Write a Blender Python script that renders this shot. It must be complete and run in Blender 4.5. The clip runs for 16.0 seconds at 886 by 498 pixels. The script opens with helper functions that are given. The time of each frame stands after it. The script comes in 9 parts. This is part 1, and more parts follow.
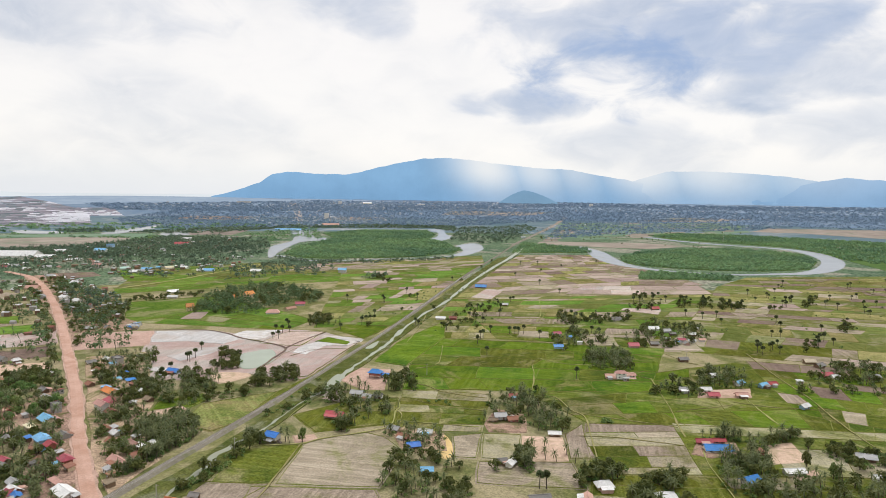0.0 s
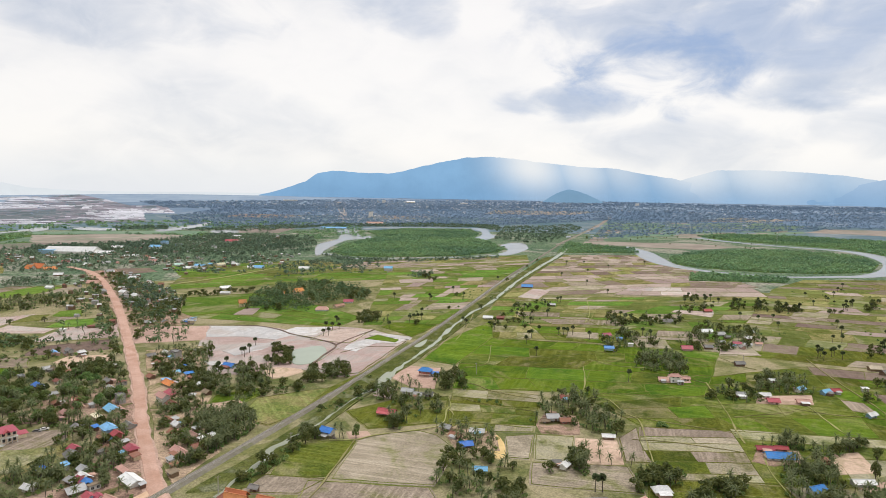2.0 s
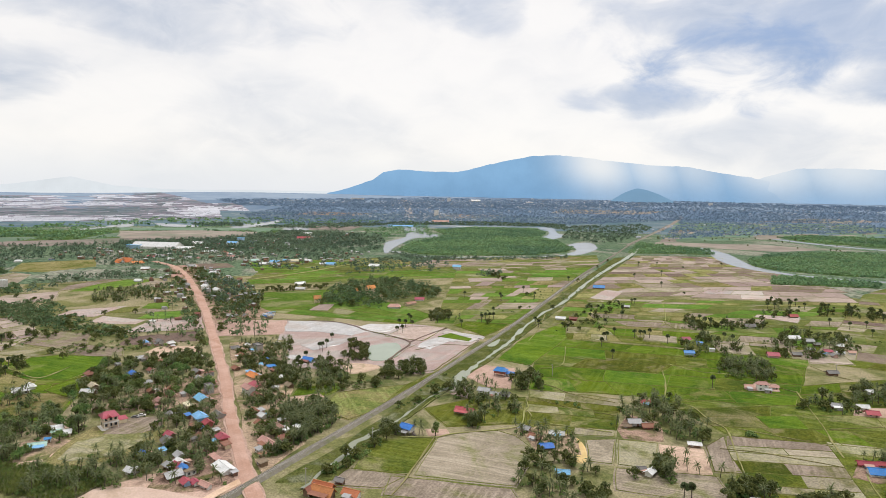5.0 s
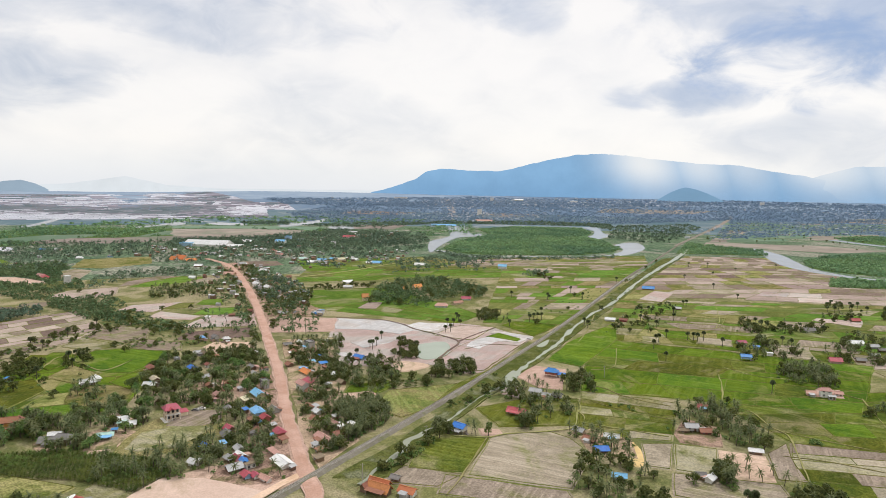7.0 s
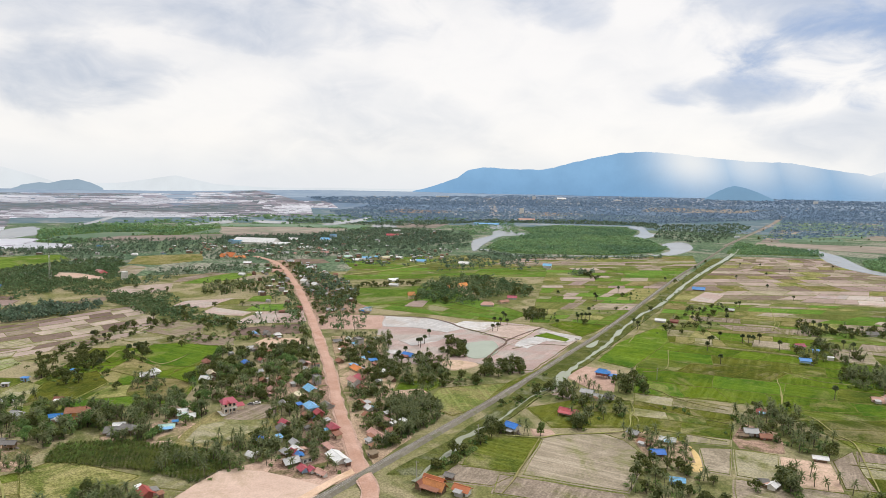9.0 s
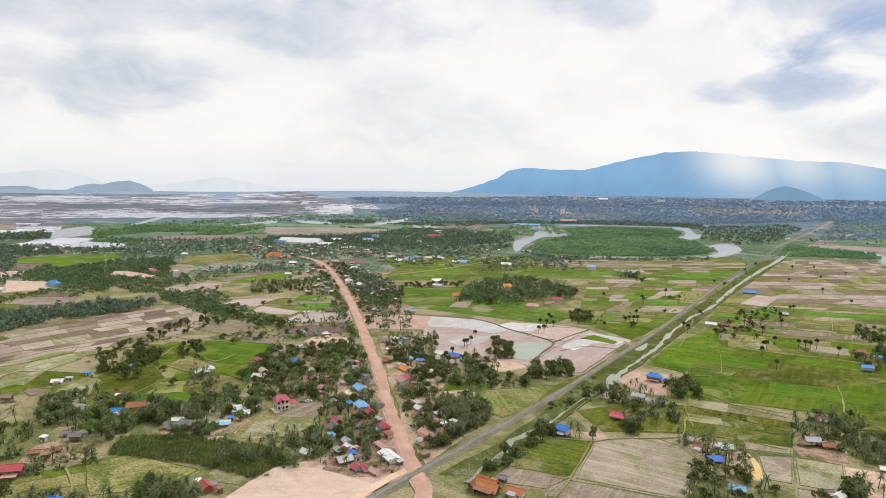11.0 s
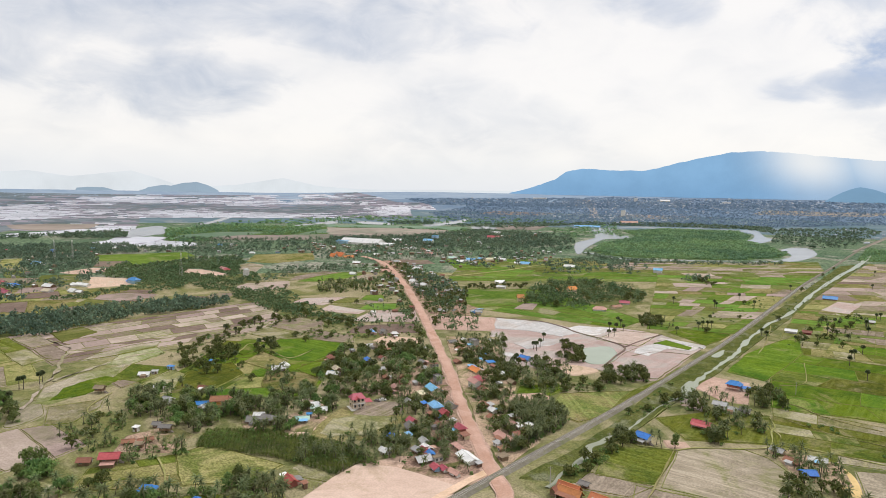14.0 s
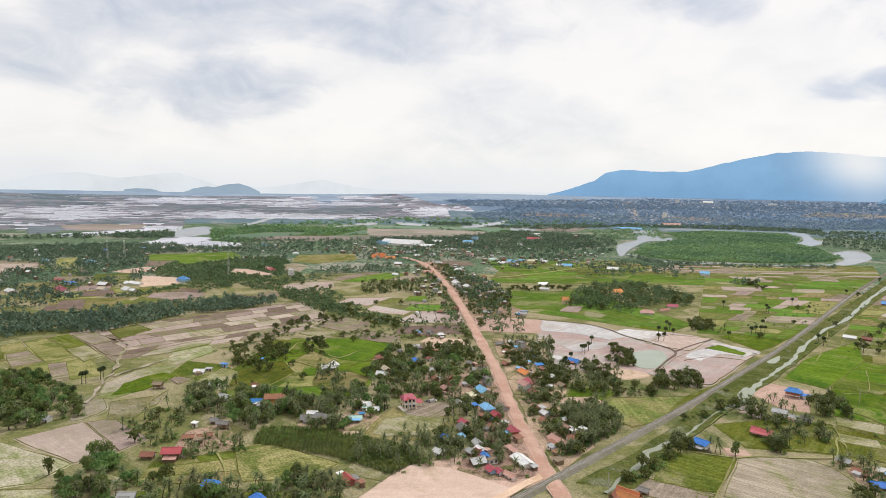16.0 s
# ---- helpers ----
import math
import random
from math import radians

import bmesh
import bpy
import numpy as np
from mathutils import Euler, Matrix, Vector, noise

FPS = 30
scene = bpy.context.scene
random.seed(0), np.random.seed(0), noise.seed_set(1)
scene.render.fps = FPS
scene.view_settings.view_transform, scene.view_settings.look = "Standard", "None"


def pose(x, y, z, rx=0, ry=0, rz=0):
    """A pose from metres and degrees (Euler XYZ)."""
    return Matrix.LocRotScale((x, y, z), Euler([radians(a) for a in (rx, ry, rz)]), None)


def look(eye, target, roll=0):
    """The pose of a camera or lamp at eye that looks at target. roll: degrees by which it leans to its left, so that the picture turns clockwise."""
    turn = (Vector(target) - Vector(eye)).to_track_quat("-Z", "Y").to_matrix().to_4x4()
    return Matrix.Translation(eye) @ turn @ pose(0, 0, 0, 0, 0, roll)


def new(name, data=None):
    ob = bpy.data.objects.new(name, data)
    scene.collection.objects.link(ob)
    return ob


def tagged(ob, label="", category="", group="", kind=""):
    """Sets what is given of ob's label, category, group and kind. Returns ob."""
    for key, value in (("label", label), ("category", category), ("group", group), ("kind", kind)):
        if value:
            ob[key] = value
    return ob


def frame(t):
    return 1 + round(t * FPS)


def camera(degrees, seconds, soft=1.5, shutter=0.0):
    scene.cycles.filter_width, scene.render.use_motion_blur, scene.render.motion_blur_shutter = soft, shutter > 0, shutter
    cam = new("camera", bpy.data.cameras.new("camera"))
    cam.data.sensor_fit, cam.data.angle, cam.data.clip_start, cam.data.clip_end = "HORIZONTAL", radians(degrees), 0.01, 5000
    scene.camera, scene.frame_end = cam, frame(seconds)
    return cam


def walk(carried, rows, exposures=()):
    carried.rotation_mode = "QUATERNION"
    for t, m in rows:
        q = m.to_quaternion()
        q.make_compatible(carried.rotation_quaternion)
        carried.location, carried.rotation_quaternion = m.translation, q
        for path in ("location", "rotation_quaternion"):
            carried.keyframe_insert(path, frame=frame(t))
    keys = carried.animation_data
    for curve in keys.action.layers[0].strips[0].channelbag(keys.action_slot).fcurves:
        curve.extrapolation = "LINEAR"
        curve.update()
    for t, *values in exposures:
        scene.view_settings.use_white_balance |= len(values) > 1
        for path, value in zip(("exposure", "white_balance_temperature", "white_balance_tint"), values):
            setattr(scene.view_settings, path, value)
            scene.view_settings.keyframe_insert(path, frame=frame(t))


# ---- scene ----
cam = camera(69.51, 16.0, soft=0.5)
# seconds, x, y, z, yaw, pitch, roll
ROWS = [
    (0.0, 0.00, 0.00, 120.00, 0.000, -4.465, -0.830),
    (0.5, -1.42, -0.04, 120.02, 0.930, -4.498, -0.864),
    (1.0, -2.87, -0.05, 120.05, 1.874, -4.531, -0.897),
    (1.5, -4.35, -0.08, 120.08, 2.830, -4.570, -0.928),
    (2.0, -5.82, -0.16, 120.10, 3.789, -4.621, -0.962),
    (2.5, -7.27, -0.25, 120.11, 4.745, -4.677, -0.997),
    (3.0, -8.73, -0.30, 120.14, 5.697, -4.721, -1.030),
    (3.5, -10.21, -0.34, 120.17, 6.642, -4.757, -1.061),
    (4.0, -11.73, -0.42, 120.20, 7.592, -4.790, -1.087),
    (6.5, -19.29, -1.60, 120.30, 12.309, -4.945, -1.132),
    (7.0, -20.80, -1.95, 120.26, 13.239, -4.993, -1.131),
    (7.5, -22.29, -2.28, 120.22, 14.156, -5.040, -1.129),
    (8.0, -23.79, -2.61, 120.18, 15.068, -5.087, -1.126),
    (8.5, -25.30, -2.95, 120.14, 15.976, -5.133, -1.121),
    (9.0, -26.82, -3.31, 120.09, 16.883, -5.177, -1.114),
    (11.5, -34.34, -5.55, 120.03, 21.202, -5.173, -1.029),
    (12.0, -36.05, -6.01, 120.01, 22.021, -5.165, -1.034),
    (12.5, -37.82, -6.53, 119.99, 22.842, -5.159, -1.042),
    (13.0, -39.64, -7.13, 119.94, 23.665, -5.161, -1.052),
    (13.5, -41.51, -7.81, 119.86, 24.487, -5.170, -1.063),
    (14.0, -43.45, -8.55, 119.79, 25.316, -5.172, -1.073),
    (14.5, -45.43, -9.34, 119.71, 26.140, -5.161, -1.080),
    (15.0, -47.43, -10.16, 119.64, 26.958, -5.142, -1.083),
    (15.5, -49.41, -11.02, 119.57, 27.766, -5.121, -1.085),
    (16.0, -51.39, -11.91, 119.48, 28.575, -5.106, -1.084),
]
walk(cam, [(t, pose(x, y, z, 90 + pitch, roll, yaw)) for t, x, y, z, yaw, pitch, roll in ROWS])

# ---------------------------------------------------------------- world and sun
SUN_AZ, SUN_EL = 20.0, 58.0


def nodes_of(tree):
    tree.nodes.clear()
    return tree.nodes, tree.links


def math_node(tree, op, a, b=None, c=None):
    n = tree.nodes.new("ShaderNodeMath")
    n.operation = op
    for i, v in enumerate((a, b, c)):
        if v is None:
            continue
        if isinstance(v, (int, float)):
            n.inputs[i].default_value = v
        else:
            tree.links.new(v, n.inputs[i])
    return n.outputs[0]


def mix_colour(tree, fac, a, b, blend="MIX"):
    n = tree.nodes.new("ShaderNodeMix")
    n.data_type, n.blend_type = "RGBA", blend
    for i, v in ((0, fac), (6, a), (7, b)):
        if isinstance(v, (int, float)):
            n.inputs[i].default_value = v
        elif isinstance(v, tuple):
            n.inputs[i].default_value = (*v[:3], 1)
        else:
            tree.links.new(v, n.inputs[i])
    return n.outputs[2]


def noise_node(tree, vector, scale, detail=4.0, rough=0.55, distortion=0.0):
    n = tree.nodes.new("ShaderNodeTexNoise")
    n.inputs["Scale"].default_value = scale
    n.inputs["Detail"].default_value = detail
    n.inputs["Roughness"].default_value = rough
    n.inputs["Distortion"].default_value = distortion
    if vector is not None:
        tree.links.new(vector, n.inputs["Vector"])
    return n.outputs["Fac"]


def ramp(tree, fac, lo, hi):
    n = tree.nodes.new("ShaderNodeMapRange")
    n.interpolation_type = "SMOOTHSTEP"
    n.inputs[1].default_value, n.inputs[2].default_value = lo, hi
    tree.links.new(fac, n.inputs[0])
    return n.outputs[0]


def make_world():
    world = bpy.data.worlds.new("overcast_sky")
    scene.world = world
    world.use_nodes = True
    tree = world.node_tree
    nodes, links = nodes_of(tree)
    geo = nodes.new("ShaderNodeTexCoord").outputs["Generated"]
    sep = nodes.new("ShaderNodeSeparateXYZ")
    links.new(geo, sep.inputs[0])
    az = math_node(tree, "MULTIPLY", math_node(tree, "ARCTAN2", sep.outputs[0], sep.outputs[1]), 180 / math.pi)
    el = math_node(tree, "MULTIPLY", math_node(tree, "ARCSINE", sep.outputs[2]), 180 / math.pi)
    # puffs and wisps over the dome
    dome = nodes.new("ShaderNodeCombineXYZ")
    links.new(math_node(tree, "MULTIPLY", az, 0.075), dome.inputs[0])
    links.new(math_node(tree, "MULTIPLY", el, 0.15), dome.inputs[1])
    big = noise_node(tree, dome.outputs[0], 1.0, 3, 0.5, 0.3)
    wisps = noise_node(tree, dome.outputs[0], 2.4, 9, 0.58, 0.5)
    up = nodes.new("ShaderNodeVectorMath")
    up.operation = "ADD"
    up.inputs[1].default_value = (0.03, 0.075, 0)
    links.new(dome.outputs[0], up.inputs[0])
    above = noise_node(tree, up.outputs[0], 2.4, 9, 0.58, 0.5)
    relief = math_node(tree, "SUBTRACT", above, wisps)
    warp = math_node(tree, "ADD", math_node(tree, "MULTIPLY", math_node(tree, "SUBTRACT", big, 0.5), 2.4),
                     math_node(tree, "MULTIPLY", math_node(tree, "SUBTRACT", wisps, 0.5), 2.2))
    # darker cloud masses: azimuth, elevation, half widths, weight, blueness
    CLOUDS = ((14.5, 10.8, 8.5, 3.6, 1.0, 1.0), (8.5, 8.4, 6.5, 1.5, 0.75, 0.6), (25.0, 8.3, 5.5, 1.6, 0.8, 0.45),
              (12.0, 14.6, 10.0, 3.2, 0.75, 0.45), (30.0, 10.3, 7.0, 2.6, 0.6, 0.35), (-7.0, 15.6, 5.0, 2.0, 0.6, 0.4),
              (-30.0, 14.6, 11.5, 3.0, 0.7, 0.2), (-49.0, 8.4, 9.5, 2.9, 0.78, 0.16), (-44.0, 14.6, 19.0, 2.6, 0.75, 0.22), (22.5, 13.2, 11.0, 3.2, 0.8, 0.7), (-54.0, 12.4, 10.0, 2.2, 0.65, 0.2),
              (-24.0, 6.5, 12.0, 3.4, 0.32, 0.12), (-62.0, 10.0, 8.0, 3.0, 0.6, 0.15), (34.0, 5.5, 12.0, 2.2, 0.45, 0.4), (17.0, 4.6, 10.0, 2.6, 0.42, 0.4))
    dark = blue = None
    for a, e, wa, we, weight, tint in CLOUDS:
        dx = math_node(tree, "DIVIDE", math_node(tree, "SUBTRACT", az, a), wa)
        dy = math_node(tree, "DIVIDE", math_node(tree, "SUBTRACT", el, e), we)
        # flat bases, ragged tops
        d2 = math_node(tree, "ADD", math_node(tree, "MULTIPLY", dx, dx), math_node(tree, "MULTIPLY", dy, dy))
        g = math_node(tree, "SUBTRACT", math_node(tree, "SUBTRACT", 1.25, d2), math_node(tree, "MULTIPLY", warp, -1.7))
        g = math_node(tree, "MULTIPLY", ramp(tree, g, -0.35, 1.5), weight)
        dark = g if dark is None else math_node(tree, "MAXIMUM", dark, g)
        t = math_node(tree, "MULTIPLY", g, tint)
        blue = t if blue is None else math_node(tree, "MAXIMUM", blue, t)
    # broad veils over the whole sky
    veil = math_node(tree, "MULTIPLY", ramp(tree, math_node(tree, "ADD", math_node(tree, "MULTIPLY", big, 0.6), math_node(tree, "MULTIPLY", wisps, 0.4)), 0.42, 0.66), 0.26)
    high = ramp(tree, el, 20, 40)
    dark = math_node(tree, "MAXIMUM", dark, math_node(tree, "MAXIMUM", veil, math_node(tree, "MULTIPLY", high, math_node(tree, "MULTIPLY", wisps, 0.5))))
    body = math_node(tree, "ADD", math_node(tree, "MULTIPLY", dark, 1.0), 0.12)
    dark = math_node(tree, "ADD", dark, math_node(tree, "MULTIPLY", math_node(tree, "MULTIPLY", relief, body), 2.2))
    dark = math_node(tree, "MINIMUM", math_node(tree, "MAXIMUM", dark, 0.0), 1.0)
    cloud = mix_colour(tree, dark, (1.02, 0.985, 0.955), (0.61, 0.645, 0.715))
    cloud = mix_colour(tree, math_node(tree, "MULTIPLY", blue, 0.85), cloud, (0.27, 0.40, 0.66))
    haze = math_node(tree, "SUBTRACT", 1.0, ramp(tree, el, 0.0, 4.5))
    cloud = mix_colour(tree, math_node(tree, "MULTIPLY", haze, 0.7), cloud, (0.79, 0.84, 0.91))
    sky = nodes.new("ShaderNodeTexSky")
    sky.sky_type, sky.sun_disc = "NISHITA", False
    sky.sun_elevation, sky.sun_rotation = radians(SUN_EL), radians(SUN_AZ)
    b1, b2, add = nodes.new("ShaderNodeBackground"), nodes.new("ShaderNodeBackground"), nodes.new("ShaderNodeAddShader")
    links.new(sky.outputs[0], b1.inputs[0])
    b1.inputs[1].default_value = 0.012
    links.new(cloud, b2.inputs[0])
    b2.inputs[1].default_value = 0.90
    out = nodes.new("ShaderNodeOutputWorld")
    links.new(b1.outputs[0], add.inputs[0])
    links.new(b2.outputs[0], add.inputs[1])
    links.new(add.outputs[0], out.inputs[0])


make_world()
sun = new("sun", bpy.data.lights.new("sun", "SUN"))
sun.data.energy, sun.data.angle, sun.data.color = 1.75, radians(10), (1.0, 0.975, 0.94)
sun.matrix_world = look((0, 0, 900), (-900 / math.tan(radians(SUN_EL)) * math.sin(radians(SUN_AZ)), -900 / math.tan(radians(SUN_EL)) * math.cos(radians(SUN_AZ)), 0))
scene.view_settings.exposure = 0.0

# ---------------------------------------------------------------- materials
def surface(name, dark, light, fine=0.9, broad=0.035, third=None, third_amount=0.35, rough=0.9, bump=0.0, spread=0.25,
            stripes=0.0, stripe_angle=0.0, stripe_gap=2.5, metal=0.0, patch=0.09, islands=False, random_amount=0.32, grain=0.0, grain_scale=1.3, leafy=0.0):
    """Ground, foliage or building surface: two colours by noise at two scales, a third in patches, each object a little apart."""
    # haze put into the colours: ground and leaves lifted slightly towards blue
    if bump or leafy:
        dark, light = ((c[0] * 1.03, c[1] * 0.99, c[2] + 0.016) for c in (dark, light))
    m = bpy.data.materials.new(name)
    m.use_nodes = True
    tree = m.node_tree
    nodes, links = nodes_of(tree)
    out = nodes.new("ShaderNodeOutputMaterial")
    bsdf = nodes.new("ShaderNodeBsdfPrincipled")
    links.new(bsdf.outputs[0], out.inputs[0])
    coord = nodes.new("ShaderNodeTexCoord").outputs["Object"]
    info = nodes.new("ShaderNodeObjectInfo").outputs["Random"]
    if islands:
        info = nodes.new("ShaderNodeNewGeometry").outputs["Random Per Island"]
    shift = nodes.new("ShaderNodeVectorMath")
    shift.operation = "ADD"
    links.new(coord, shift.inputs[0])
    off = nodes.new("ShaderNodeCombineXYZ")
    links.new(math_node(tree, "MULTIPLY", info, 37.0), off.inputs[2])
    links.new(off.outputs[0], shift.inputs[1])
    v = shift.outputs[0]
    n1 = noise_node(tree, v, fine, 6, 0.65)
    n2 = noise_node(tree, v, broad, 5, 0.6, 0.6)
    if bump:
        n5 = noise_node(tree, v, 0.11, 5, 0.6, 1.2)
        fac = math_node(tree, "ADD", math_node(tree, "MULTIPLY", n1, 0.22), math_node(tree, "ADD", math_node(tree, "MULTIPLY", n5, 0.36), math_node(tree, "MULTIPLY", n2, 0.42)))
    else:
        fac = math_node(tree, "ADD", math_node(tree, "MULTIPLY", n1, 0.5), math_node(tree, "MULTIPLY", n2, 0.5))
    col = mix_colour(tree, ramp(tree, fac, 0.5 - spread / 2, 0.5 + spread / 2), dark, light)
    if third:
        n3 = noise_node(tree, v, patch, 7, 0.65, 0.8)
        col = mix_colour(tree, math_node(tree, "MULTIPLY", ramp(tree, n3, 0.62 - 0.35 * third_amount, 0.72 - 0.2 * third_amount), 0.85), col, third)
    if stripes:
        # rows run along or across the plot, by plot
        spin = nodes.new("ShaderNodeVectorRotate")
        spin.rotation_type = "Z_AXIS"
        links.new(coord, spin.inputs["Vector"])
        links.new(math_node(tree, "ADD", math_node(tree, "MULTIPLY", math_node(tree, "GREATER_THAN", info, 0.45), math.pi / 2), radians(stripe_angle)), spin.inputs["Angle"])
        turn = nodes.new("ShaderNodeMapping")
        links.new(spin.outputs[0], turn.inputs["Vector"])
        turn.inputs["Scale"].default_value = (1 / stripe_gap, 0.035 / stripe_gap, 1)
        lines = noise_node(tree, turn.outputs[0], 1.0, 3, 0.6, 0.3)
        amt = math_node(tree, "MULTIPLY", math_node(tree, "MULTIPLY", ramp(tree, lines, 0.42, 0.66), ramp(tree, n2, 0.3, 0.6)), stripes)
        col = mix_colour(tree, amt, col, tuple(min(0.9, c * 1.35 + 0.03) for c in light))
    if grain:
        grain *= 1.05
        n4 = noise_node(tree, v, grain_scale, 4, 0.6)
        col = mix_colour(tree, 1.0, col, mix_colour(tree, ramp(tree, n4, 0.37, 0.63), (1 - grain,) * 3, (1 + grain,) * 3), "MULTIPLY")
    hsv = nodes.new("ShaderNodeHueSaturation")
    links.new(col, hsv.inputs["Color"])
    links.new(math_node(tree, "ADD", 1 - random_amount / 2, math_node(tree, "MULTIPLY", info, random_amount)), hsv.inputs["Value"])
    links.new(math_node(tree, "ADD", 0.5 - random_amount * 0.05, math_node(tree, "MULTIPLY", info, random_amount * 0.1)), hsv.inputs["Hue"])
    links.new(hsv.outputs[0], bsdf.inputs["Base Color"])
    bsdf.inputs["Roughness"].default_value = rough
    bsdf.inputs["Metallic"].default_value = metal
    bsdf.inputs["Specular IOR Level"].default_value = 0.0 if rough > 0.85 else 0.12 if 0.54 < rough < 0.66 else 0.3
    if leafy:
        glow, both = nodes.new("ShaderNodeBsdfTranslucent"), nodes.new("ShaderNodeMixShader")
        links.new(hsv.outputs[0], glow.inputs[0])
        both.inputs[0].default_value = leafy
        links.new(bsdf.outputs[0], both.inputs[1])
        links.new(glow.outputs[0], both.inputs[2])
        links.new(both.outputs[0], out.inputs[0])
    if bump:
        b = nodes.new("ShaderNodeBump")
        b.inputs["Strength"].default_value = 0.6
        b.inputs["Distance"].default_value = bump
        links.new(n1, b.inputs["Height"])
        links.new(b.outputs[0], bsdf.inputs["Normal"])
    return m


def water_material(name, tint, rough=0.12):
    m = surface(name, tint, tuple(c * 1.25 for c in tint), fine=0.05, broad=0.008, rough=rough, spread=0.5)
    bsdf = m.node_tree.nodes["Principled BSDF"]
    bsdf.inputs["Specular IOR Level"].default_value = 0.18
    return m


